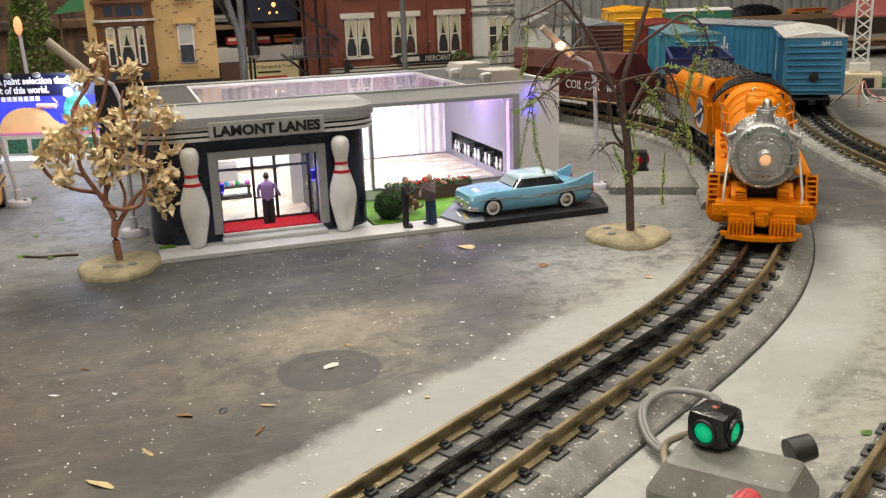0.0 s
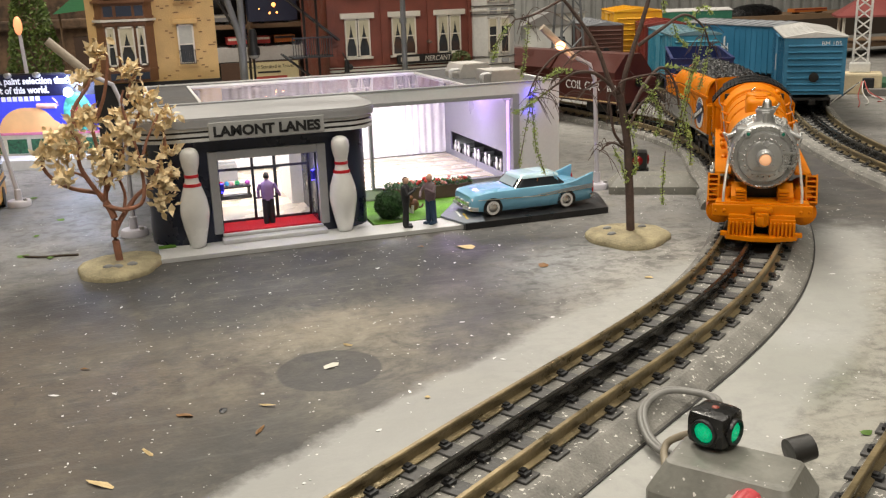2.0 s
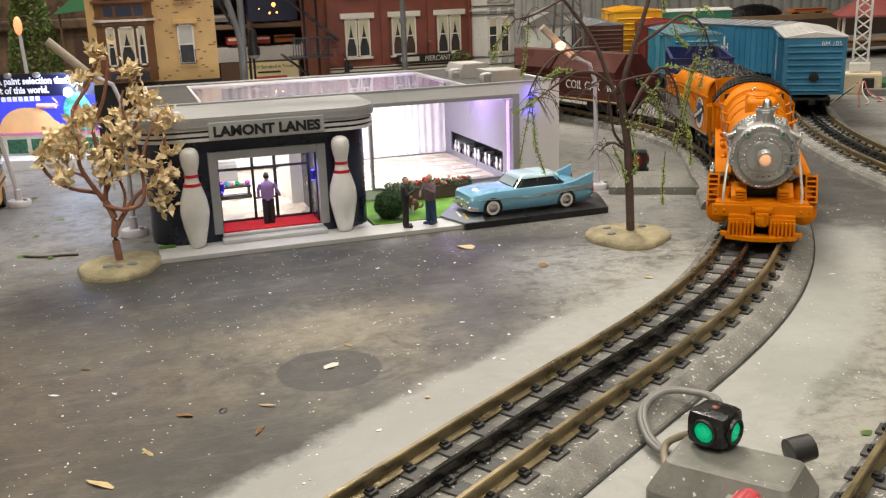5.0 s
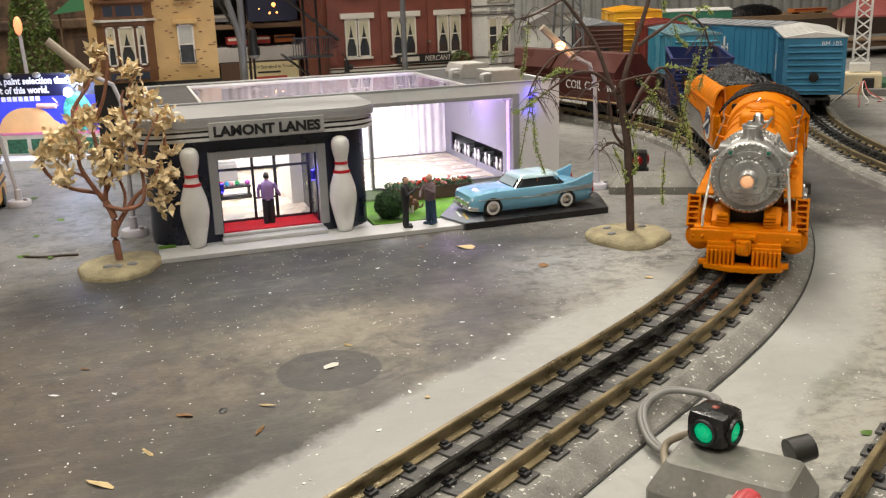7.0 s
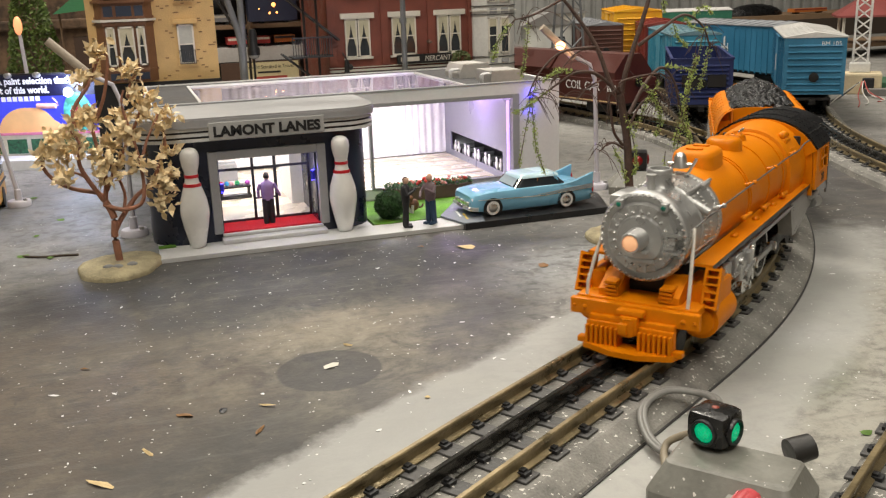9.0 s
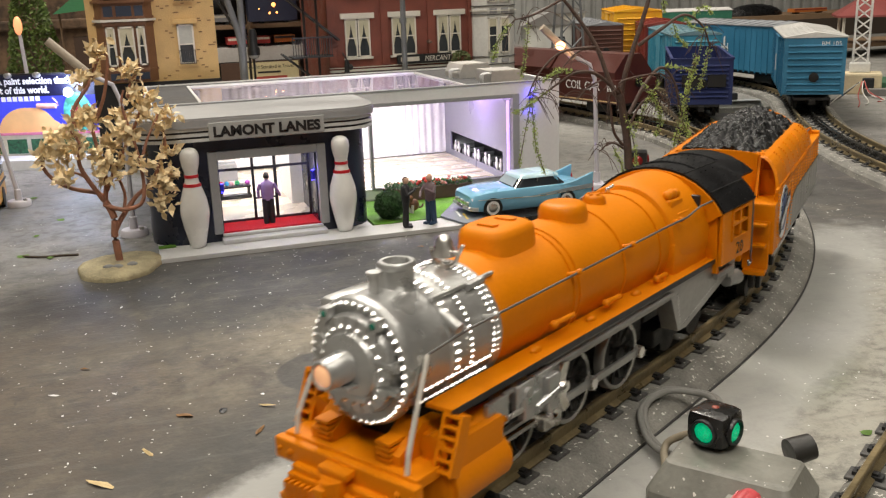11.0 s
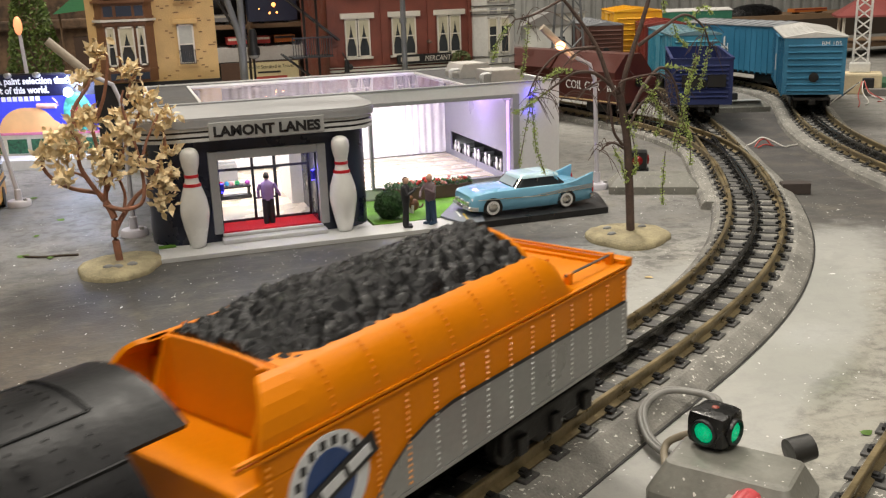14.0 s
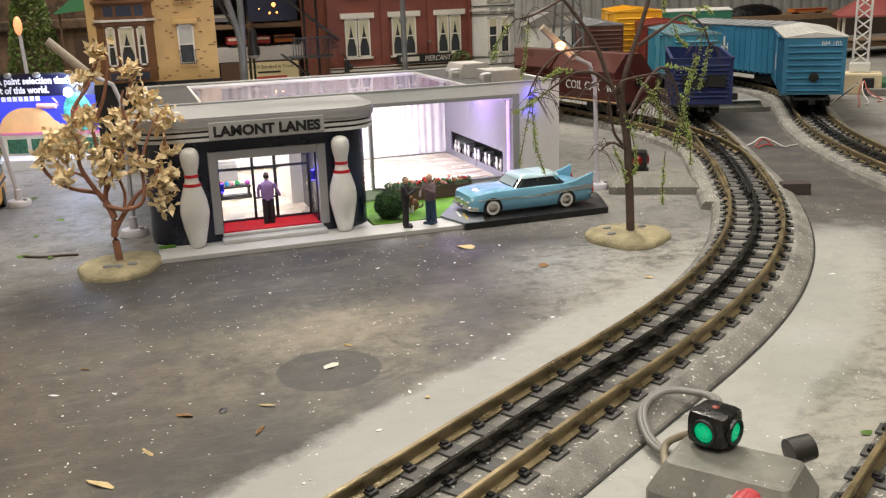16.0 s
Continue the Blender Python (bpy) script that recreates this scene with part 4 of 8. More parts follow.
part("pop_valve", Shape().box(-0.0770, -0.0660, 0.0130, 0.0190, 0.0755, 0.0812, 0.001).ball((-0.0685, 0.0160, 0.0825), 0.0022, n=10).ball((-0.0720, 0.0160, 0.0828), 0.0022, n=10).ball((-0.0755, 0.0162, 0.0825), 0.0020, n=10).box(-0.0780, -0.0680, 0.0185, 0.0215, 0.0715, 0.0760, 0.0006), orange, loco, smooth=60)

board = Shape().box(-0.0915, 0.091, 0.0185, 0.0280, 0.0510, 0.0522).box(-0.0915, 0.091, -0.0280, -0.0185, 0.0510, 0.0522)
part("running_board", board, orange, loco, "orange running boards along the boiler")
edge = Shape().box(-0.0915, 0.0912, 0.0280, 0.0283, 0.0500, 0.0521).box(-0.0915, 0.0912, -0.0283, -0.0280, 0.0500, 0.0521)
part("board_edge", edge, black_plastic, loco)
for s in (-1, 1):
    pts = [(0.0905, s * 0.0195, 0.0672)] + [(u, s * (0.0225 + 0.0022 * (0.09 - u) / 0.2), 0.0705 + 0.0052 * (0.09 - u) / 0.2) for u in (0.075, 0.056, 0.02, -0.02, -0.050)] + [(-0.066, s * 0.0262, 0.0755), (-0.078, s * 0.0262, 0.0775), (-0.090, s * 0.0262, 0.0775)]
    part("handrail", Shape().tube(pts, 0.00042, 6), wire_grey, loco, "thin grey wire handrail")
    for u in (0.062, 0.014, -0.024, -0.064):
        r = 0.0222 + 0.0022 * (0.09 - u) / 0.2
        part("stanchion", Shape().rod((u, s * (r - 0.006), 0.0685 + 0.005 * (0.09 - u) / 0.2), (u, s * (r + 0.001), 0.0705 + 0.0052 * (0.09 - u) / 0.2), 0.0010, 0.0008, 8).ball((u, s * (r + 0.0006), 0.0707 + 0.0052 * (0.09 - u) / 0.2), 0.0012, n=8), orange if u < 0.05 else silver, loco)
    for u, z, ln in ((0.030, 0.0585, 0.012), (-0.005, 0.0560, 0.010), (-0.045, 0.0545, 0.008)):
        part("boiler_pipe", Shape().rod((u, s * 0.0232, z), (u - ln, s * 0.0238, z), 0.0010, n=8).ball((u, s * 0.0236, z), 0.0016, n=8), orange, loco, smooth=50)
    for u in (0.040, 0.004, -0.03, -0.050):
        part("washout_plug", Shape().ball((u, s * 0.0225, 0.0525), 0.0018, 1.6, 1, 0.8, n=10), orange, loco, smooth=60)

# cab: front wall, sides with windows, black roof
cab = part("cab", Shape().prism([(-0.0292, 0.0455), (0.0292, 0.0455)] + [(0.0335 * math.sin(radians(a)), 0.0575 + 0.0303 * math.cos(radians(a))) for a in range(57, -58, -6)], -0.1145, -0.1124, "x"), orange, loco, "orange riveted cab")
for s in (-1, 1):
    side = Shape()
    y0, y1 = (0.0293, 0.0306) if s > 0 else (-0.0306, -0.0293)
    for a, b, z0, z1 in ((-0.1458, -0.1130, 0.0488, 0.0588), (-0.1458, -0.1130, 0.0705, 0.0734), (-0.1240, -0.1130, 0.0588, 0.0705), (-0.1458, -0.1405, 0.0588, 0.0705)):
        side.box(a, b, y0, y1, z0, z1)
    sd = part("cab_side", side, orange, cab)
    fr = Shape().box(-0.1330, -0.1315, y0 - 0.0003, y1 + 0.0003, 0.0588, 0.0705).box(-0.1405, -0.1240, y0 - 0.0003, y1 + 0.0003, 0.0641, 0.0653)
    fr.box(-0.1415, -0.1230, y0 - 0.0006, y1 + 0.0006, 0.0576, 0.0588).box(-0.1415, -0.1230, y0 - 0.0006, y1 + 0.0006, 0.0705, 0.0716).box(-0.1415, -0.1405, y0 - 0.0006, y1 + 0.0006, 0.0588, 0.0705).box(-0.1240, -0.1230, y0 - 0.0006, y1 + 0.0006, 0.0588, 0.0705)
    part("window_frame", fr, orange, cab, "four-pane cab window frame")
    part("rivets", dots([(-0.1142, s * 0.0307, 0.049 + 0.0014 * i) for i in range(18)] + [(-0.1450, s * 0.0307, 0.049 + 0.0014 * i) for i in range(18)] + [(-0.118 - 0.0013 * i, s * 0.0307, 0.0726) for i in range(20)], 0.0004), mat("orange_rivet", (0.90, 0.34, 0.02), 0.3, 0, 0.05), cab)
    m = Matrix.Translation((-0.1330, s * 0.0307, 0.0506)) @ Matrix.Rotation(math.pi if s > 0 else 0, 4, "Z") @ FRONT
    letters("cab_number", "20", 0.0076, ink, cab, m, 0.0001, 1.05, "black cab number")
    part("grab_rail", Shape().tube([(-0.1542, s * 0.0306, 0.0720), (-0.1545, s * 0.0306, 0.0470), (-0.1552, s * 0.0306, 0.0425), (-0.1528, s * 0.0306, 0.0415), (-0.1515, s * 0.0306, 0.0440)], 0.0005, 6), wire_grey, loco)
roof_pts = []
for i in range(13):
    a = radians(-62 + 124 * i / 12)
    roof_pts.append((0.0355 * math.sin(a), 0.0580 + 0.0315 * math.cos(a)))
roof = [(x, z) for x, z in roof_pts] + [(x * 0.97, z - 0.0012) for x, z in reversed(roof_pts)]
over = roof_pts[2:-2]
over = over + [(x * 0.97, z - 0.0012) for x, z in reversed(over)]
rf = part("cab_roof", Shape().prism(roof, -0.1480, -0.1125, "x").prism(over, -0.1630, -0.1480, "x"), black_roof, loco, "glossy black cab roof with rivet rows", smooth=30)
rv = []
part("cab_arch", Shape().prism([(x * 0.975, z - 0.0010) for x, z in roof_pts] + [(x * 0.70, z - 0.0070) for x, z in reversed(roof_pts)], -0.1135, -0.1112, "x"), orange, cab, smooth=40)
for u in (-0.1140, -0.1240, -0.1290, -0.1365, -0.1440):
    rv += [(u, 0.0356 * math.sin(radians(a)), 0.0580 + 0.0316 * math.cos(radians(a))) for a in range(-60, 61, 5)]
for a in (-44, -20, 20, 44):
    x, z = 0.0356 * math.sin(radians(a)), 0.0580 + 0.0316 * math.cos(radians(a))
    part("roof_seam", Shape().box(-0.1475, -0.1130, x - 0.0004, x + 0.0004, z - 0.0008, z + 0.0001, 0.0001), black_roof, rf)
for u in (-0.1250, -0.1480):
    part("roof_hatch_rail", Shape().tube([(u, 0.0356 * math.sin(radians(a)), 0.0582 + 0.0316 * math.cos(radians(a))) for a in range(-20, 21, 5)], 0.0004, 6), black_roof, rf)
part("rivets", dots(rv, 0.00045), black_roof, rf)

# front end: deck, beam, pilot, ladders, cylinders
front = part("front_deck", Shape().box(0.084, 0.112, -0.0270, 0.0270, 0.0330, 0.0365, 0.0006).box(0.086, 0.0945, -0.019, 0.019, 0.0365, 0.0440, 0.002), orange, loco, "orange front deck")
part("pilot_beam", Shape().box(0.1115, 0.1150, -0.0288, 0.0288, 0.0285, 0.0355, 0.0006).ball((0.1150, -0.022, 0.032), 0.0011, n=8).ball((0.1150, 0.022, 0.032), 0.0011, n=8).ball((0.1150, -0.0268, 0.032), 0.0008, n=8).ball((0.1150, 0.0268, 0.032), 0.0008, n=8), orange, front)
plt = Shape()
plt.box(0.1135, 0.1175, -0.0190, 0.0190, 0.0265, 0.0300, 0.0006)
for s in (-1, 1):
    plt.box(0.1145, 0.1190, s * 0.0118 - 0.0075, s * 0.0118 + 0.0075, 0.0175, 0.0278, 0.0004)
    for i in range(7):
        y = s * (0.0052 + i * 0.0022)
        plt.box(0.1188, 0.1212, y - 0.0006, y + 0.0006, 0.0180, 0.0262, 0.0002)
plt.prism([(0.115, -0.0215), (0.121, -0.0200), (0.1262, -0.006), (0.1262, 0.006), (0.121, 0.0200), (0.115, 0.0215)], 0.0158, 0.0182)
for s in (-1, 1):
    plt.box(0.1155, 0.1195, s * 0.0212 - 0.0022, s * 0.0212 + 0.0022, 0.0172, 0.0198, 0.0005)
part("pilot", plt, orange, front, "orange footboard pilot with vertical ribs")
cp = Shape().box(0.115, 0.1205, -0.0040, 0.0040, 0.0242, 0.0320, 0.0010).rod((0.1195, 0, 0.0240), (0.1195, 0, 0.0315), 0.0030, n=12).box(0.1195, 0.1240, -0.0032, 0.0010, 0.0250, 0.0300, 0.0008).box(0.113, 0.119, -0.006, 0.006, 0.0318, 0.0345, 0.001)
part("coupler", cp, orange, front, smooth=40)
for s in (-1, 1):
    br = Shape().prism([(0.0955, 0.0365), (0.109, 0.0365), (0.109, 0.0395), (0.098, 0.0460), (0.0955, 0.0460)], s * 0.0135 - 0.0045, s * 0.0135 + 0.0045, "y")
    for i in range(4):
        br.box(0.1035, 0.1100, s * 0.0125 - 0.0028, s * 0.0125 + 0.0028, 0.0372 + 0.0017 * i, 0.0382 + 0.0017 * i)
    part("air_pump", br, orange, front)
    ladder = Shape()
    y = s * 0.0285
    tilt = Matrix.Translation((0.0985, y, 0.0420)) @ Matrix.Rotation(radians(-22), 4, "Y")
    for d in (-0.0030, 0.0030):
        ladder.box(-0.0022, 0.0022, d - 0.0006, d + 0.0006, -0.0085, 0.0095, 0.0002, tilt)
    for i in range(6):
        ladder.box(-0.0022, 0.0022, -0.0026, 0.0026, -0.0080 + 0.0032 * i, -0.0070 + 0.0032 * i, 0, tilt)
    ladder.box(-0.0022, -0.0016, -0.0026, 0.0026, -0.0085, 0.0095, 0, tilt)
    part("front_steps", ladder, orange, front)
    part("front_rail", Shape().tube([(0.0905, s * 0.0195, 0.0672), (0.0990, s * 0.0215, 0.0525), (0.1040, s * 0.0225, 0.0425), (0.1050, s * 0.0225, 0.0365)], 0.0008, 8), pale_rail, loco, "pale slanting handrail")
    cyl = part("cylinder", Shape().rod((0.0675, s * 0.0245, 0.0285), (0.0945, s * 0.0245, 0.0285), 0.0080, n=20).rod((0.0655, s * 0.0235, 0.0395), (0.0945, s * 0.0235, 0.0395), 0.0050, n=16).box(0.0685, 0.0925, s * 0.0225 - 0.0075, s * 0.0225 + 0.0075, 0.0285, 0.0430, 0.001).rod((0.0945, s * 0.0245, 0.0285), (0.0960, s * 0.0245, 0.0285), 0.0062, n=16), orange, loco, "orange cylinder block", smooth=35)
    part("rivets", dots([(0.0700 + 0.0022 * i, s * 0.0303, 0.0330) for i in range(11)] + [(0.0700 + 0.0022 * i, s * 0.0303, 0.0245) for i in range(11)], 0.0004), orange, cyl)
    part("piston_rod", Shape().rod((0.067, s * 0.0240, 0.0285), (0.036, s * 0.0240, 0.0285), 0.0011, n=8), chrome, loco)
    gear = Shape().box(0.031, 0.052, s * 0.0255 - 0.0012, s * 0.0255 + 0.0012, 0.0395, 0.0480, 0.0005).box(0.0400, 0.0500, s * 0.0270 - 0.0016, s * 0.0270 + 0.0016, 0.0360, 0.0440, 0.0008).box(0.030, 0.037, s * 0.0275 - 0.0015, s * 0.0275 + 0.0015, 0.0340, 0.0465, 0.0008).box(0.055, 0.066, s * 0.0250 - 0.0010, s * 0.0250 + 0.0010, 0.0375, 0.0470, 0.0004)
    gear.rod((0.044, s * 0.0285, 0.0385), (0.031, s * 0.0285, 0.0405), 0.0014, n=8).rod((0.0345, s * 0.0278, 0.0305), (0.0345, s * 0.0278, 0.0455), 0.0010, n=8)
    part("valve_gear_bracket", gear, silver, loco, "bright silver valve gear casting")
    link = Shape().prism([(0.0300, 0.0310), (0.0335, 0.0300), (0.0372, 0.0360), (0.0372, 0.0430), (0.0340, 0.0475), (0.0305, 0.0470), (0.0325, 0.0420), (0.0325, 0.0360)], s * 0.0284, s * 0.0298, "y")
    link.rod((0.0335, s * 0.0283, 0.0390), (0.0335, s * 0.0306, 0.0390), 0.0021, n=12)
    part("expansion_link", link, chrome, loco, "bright curved valve link")
    part("crosshead", Shape().box(0.0330, 0.0430, s * 0.0262 - 0.0022, s * 0.0262 + 0.0022, 0.0255, 0.0325, 0.0008).rod((0.0380, s * 0.0280, 0.0288), (0.0380, s * 0.0302, 0.0288), 0.0021, n=6), chrome, loco, "bright crosshead block")
    part("radius_rod", Shape().rod((0.0335, s * 0.0300, 0.0392), (0.0660, s * 0.0290, 0.0400), 0.0009, n=8).rod((0.0380, s * 0.0300, 0.0288), (0.0560, s * 0.0296, 0.0375), 0.0008, n=8), chrome, loco)
    part("lubricator", Shape().box(0.0500, 0.0600, s * 0.0270 - 0.0024, s * 0.0270 + 0.0024, 0.0420, 0.0480, 0.0008).rod((0.0550, s * 0.0294, 0.0450), (0.0550, s * 0.0308, 0.0450), 0.0017, n=10), silver, loco)
    part("guide_bar", Shape().box(0.026, 0.066, s * 0.0240 - 0.0010, s * 0.0240 + 0.0010, 0.0330, 0.0342, 0.0002), dull_silver, loco)
    part("frame_pipe", Shape().box(-0.053, 0.040, s * 0.0250 - 0.0015, s * 0.0250 + 0.0015, 0.0440, 0.0492, 0.0006).rod((-0.053, s * 0.0270, 0.0468), (0.065, s * 0.0270, 0.0468), 0.0010, n=8), dull_silver, loco, smooth=40)
    ash = part("ash_pan", Shape().prism([(-0.0790, 0.0490), (-0.1380, 0.0490), (-0.1400, 0.0410), (-0.0960, 0.0285), (-0.0880, 0.0290)], s * 0.0225 - 0.0030, s * 0.0225 + 0.0045, "y"), dull_silver, loco, "grey riveted ash pan")
    part("rivets", dots([(-0.0935 - 0.0022 * i, s * 0.0270, 0.0310 + 0.00062 * i) for i in range(20)] + [(-0.0900 + 0.0004 * i, s * 0.0270, 0.0310 + 0.0016 * i) for i in range(10)], 0.0004), silver, ash)
    part("injector", Shape().rod((-0.137, s * 0.0265, 0.0375), (-0.149, s * 0.0265, 0.0365), 0.0028, 0.0036, 12).rod((-0.120, s * 0.0285, 0.0440), (-0.138, s * 0.0285, 0.0440), 0.0014, n=8).box(-0.143, -0.136, s * 0.026 - 0.002, s * 0.026 + 0.002, 0.0390, 0.0470, 0.0006), dull_silver, loco, smooth=40)
part("chassis", Shape().box(-0.056, 0.090, -0.0120, 0.0120, 0.0230, 0.0480, 0.001).box(-0.119, -0.056, -0.0130, 0.0130, 0.0300, 0.0460, 0.001).box(0.055, 0.105, -0.009, 0.009, 0.020, 0.033, 0.001), iron, loco, "black chassis under the boiler")
part("trailing_truck", Shape().box(-0.135, -0.088, -0.0165, 0.0165, 0.0190, 0.0265, 0.001).rod((-0.100, -0.0165, 0.0205), (-0.100, 0.0165, 0.0205), 0.0065, n=20).rod((-0.126, -0.0165, 0.0215), (-0.126, 0.0165, 0.0215), 0.0075, n=20), iron, loco)
part("drawbar", Shape().box(-0.176, -0.140, -0.003, 0.003, 0.026, 0.029), iron, loco)
part("backhead", Shape().box(-0.1175, -0.1145, -0.022, 0.022, 0.046, 0.080, 0.001), black_plastic, loco)

WHEEL_R = 0.0138
tyre_metal = mat("wheel_tyre", (0.42, 0.41, 0.39), 0.3, 0.8, 0.15)


def driver(u, s):
    """A spoked driving wheel with a bright tyre; it turns about its own axle."""
    w = part("driving_wheel", Shape().lathe([(0.0032, -0.0022), (0.0032, 0.0016), (0.001, 0.0018)], Matrix.Rotation(math.pi / 2, 4, "X"), 14), iron, loco)
    w.matrix_basis = pose(u, s * 0.0165, 0.014 + WHEEL_R)
    part("tyre", Shape().strip([[((WHEEL_R + d) * math.cos(2 * math.pi * i / 36), s * y, (WHEEL_R + d) * math.sin(2 * math.pi * i / 36)) for i in range(37)] for d, y in ((-0.0017, -0.0018), (-0.0017, 0.0020), (-0.0003, 0.0022), (0, 0.0018), (0, -0.0018), (-0.0017, -0.0018))]), tyre_metal, w, "bright metal tyre", smooth=50)
    sp = Shape()
    for i in range(13):
        a = 2 * math.pi * i / 13
        sp.rod((0.002 * math.cos(a), 0, 0.002 * math.sin(a)), ((WHEEL_R - 0.0015) * math.cos(a), 0, (WHEEL_R - 0.0015) * math.sin(a)), 0.0008, 0.0006, 6)
    sp.box(-0.006, 0.006, -0.0012, 0.0012, -0.0115, -0.0065, 0.0006)
    part("spokes", sp, iron, w)
    part("crank_pin", Shape().rod((0, s * 0.0010, 0.0062), (0, s * 0.0075, 0.0062), 0.0016, n=10).rod((0, s * 0.0075, 0.0062), (0, s * 0.0085, 0.0062), 0.0024, n=6), chrome, w)
    return w


for ob in list(loco.children):
    if ob.name.split(".")[0] in ("cab", "cab_roof", "ash_pan", "injector", "trailing_truck", "drawbar", "backhead", "grab_rail"):
        ob.location.x += 0.0215 if ob.name.split(".")[0].startswith("cab") else 0.029
    elif ob.name.split(".")[0] == "front_deck":
        ob.location.x -= 0.006
    elif ob.name.split(".")[0] in ("valve_gear_bracket", "guide_bar"):
        ob.location.x += 0.008
        ob.location.y += 0.0022 if ob.data.vertices[0].co.y > 0 else -0.0022

STRETCH = Matrix.Translation((0.0555, 0, 0)) @ Matrix.Diagonal((1.08, 1, 1, 1)) @ Matrix.Translation((-0.0555, 0, 0))
for ob in loco.children:
    if ob.name.split(".")[0] in ("smokebox", "smokebox_door"):
        ob.matrix_basis = STRETCH
    elif ob.name.split(".")[0] in ("marker_light", "feedwater_pipe"):
        ob.location.x += 0.003

DRIVER_U = (0.0475, 0.0110, -0.0255)
drivers = [driver(u, s) for u in DRIVER_U for s in (-1, 1)]
rods = []
for s in (-1, 1):
    r = part("side_rod", Shape().box(-0.0275, 0.0495, -0.0007, 0.0007, -0.0014, 0.0014, 0.0003).rod((0.0475, -0.0009, 0), (0.0475, 0.0009, 0), 0.0026, n=12).rod((0.0110, -0.0009, 0), (0.0110, 0.0009, 0), 0.0028, n=12).rod((-0.0255, -0.0009, 0), (-0.0255, 0.0009, 0), 0.0026, n=12), dull_silver, loco, "steel side rod")
    rods.append((r, s))
part("pilot_wheel", Shape().rod((0.0980, -0.0180, 0.0205), (0.0980, -0.0140, 0.0205), 0.0065, n=20).rod((0.0980, 0.0140, 0.0205), (0.0980, 0.0180, 0.0205), 0.0065, n=20).rod((0.098, -0.015, 0.0205), (0.098, 0.015, 0.0205), 0.0012, n=8), iron, loco)
part("pilot_wheel", Shape().rod((0.0700, -0.0165, 0.0195), (0.0700, -0.0130, 0.0195), 0.0058, n=20).rod((0.0700, 0.0130, 0.0195), (0.0700, 0.0165, 0.0195), 0.0058, n=20), iron, loco)

# ---- tender ----
tender = thing("tender", (0, 0, 0), "orange and grey toy tender heaped with black coal", "tender")
grey_side = mat("tender_grey", (0.30, 0.30, 0.29), 0.36, 0.35, 0.1, 500, 40, 0.06)


def tank_section(u, shoulder, top, half=0.0308):
    """A cross-section of the tank: straight sides, then a curved shoulder in to the coal space."""
    pts = [(-half, 0.0395), (half, 0.0395), (half, 0.0700)]
    for i in range(1, 10):
        a = radians(10 * i)
        pts.append((half - (half - shoulder) * (1 - math.cos(a)), 0.0700 + (top - 0.0700) * math.sin(a)))
    pts += [(-x, z) for x, z in reversed(pts[2:])]
    return [(u, x, z) for x, z in pts]


tank = part("tank", Shape().loft([tank_section(-0.0915, 0.0300, 0.0712), tank_section(-0.0700, 0.0300, 0.0713), tank_section(-0.0560, 0.0296, 0.0715), tank_section(-0.0535, 0.0280, 0.0728), tank_section(-0.0515, 0.0255, 0.0765), tank_section(-0.0490, 0.0230, 0.0820), tank_section(-0.0450, 0.0215, 0.0842),
                                  tank_section(0.0, 0.0215, 0.0842), tank_section(0.0640, 0.0215, 0.0842)]), orange, tender, "orange tank with rivet rows", smooth=40)
nose = Shape().box(0.0560, 0.0868, -0.0308, 0.0308, 0.0395, 0.0640, 0.0008)
for s in (-1, 1):
    curve = [(0.0308, 0.0640), (0.0308, 0.0700)] + [(0.0308 - 0.0093 * (1 - math.cos(radians(15 * i))), 0.0700 + 0.0142 * math.sin(radians(15 * i))) for i in range(1, 7)]
    rim = [0.0800, 0.0796, 0.0786, 0.0772, 0.0756, 0.0740, 0.0722, 0.0700]
    outer = [(0.0638, s * y, z) for y, z in curve], [(u, s * y, z) for u, (y, z) in zip(rim, curve)]
    inner = [(u, s * (y - 0.0016), z - 0.0006) for u, (y, z) in zip(rim, curve)], [(0.0638, s * (y - 0.0016), z - 0.0006) for y, z in curve]
    nose.strip([outer[0], outer[1], inner[0], inner[1], outer[0]])
    nose.prism([(0.0650, 0.0640), (0.0740, 0.0640), (0.0665, 0.0825), (0.0650, 0.0825)], s * 0.0195 - 0.0006, s * 0.0195 + 0.0006, "y")
nose.box(0.0636, 0.0656, -0.0295, 0.0295, 0.0640, 0.0700).box(0.0636, 0.0656, -0.0285, 0.0285, 0.0700, 0.0765).box(0.0636, 0.0656, -0.0210, 0.0210, 0.0765, 0.0838)
part("front_bulkhead", nose, orange, tender, "orange tender front with curved wings")
part("coal_gate", Shape().prism([(0.0190 * math.cos(radians(a)), 0.0840 + 0.0016 * math.sin(radians(a))) for a in range(0, 181, 15)] + [(-0.0190, 0.0650), (0.0190, 0.0650)], 0.0656, 0.0668, "x").box(0.0668, 0.0676, -0.0185, -0.0172, 0.0645, 0.0840).box(0.0668, 0.0676, 0.0172, 0.0185, 0.0645, 0.0840), orange, tender)
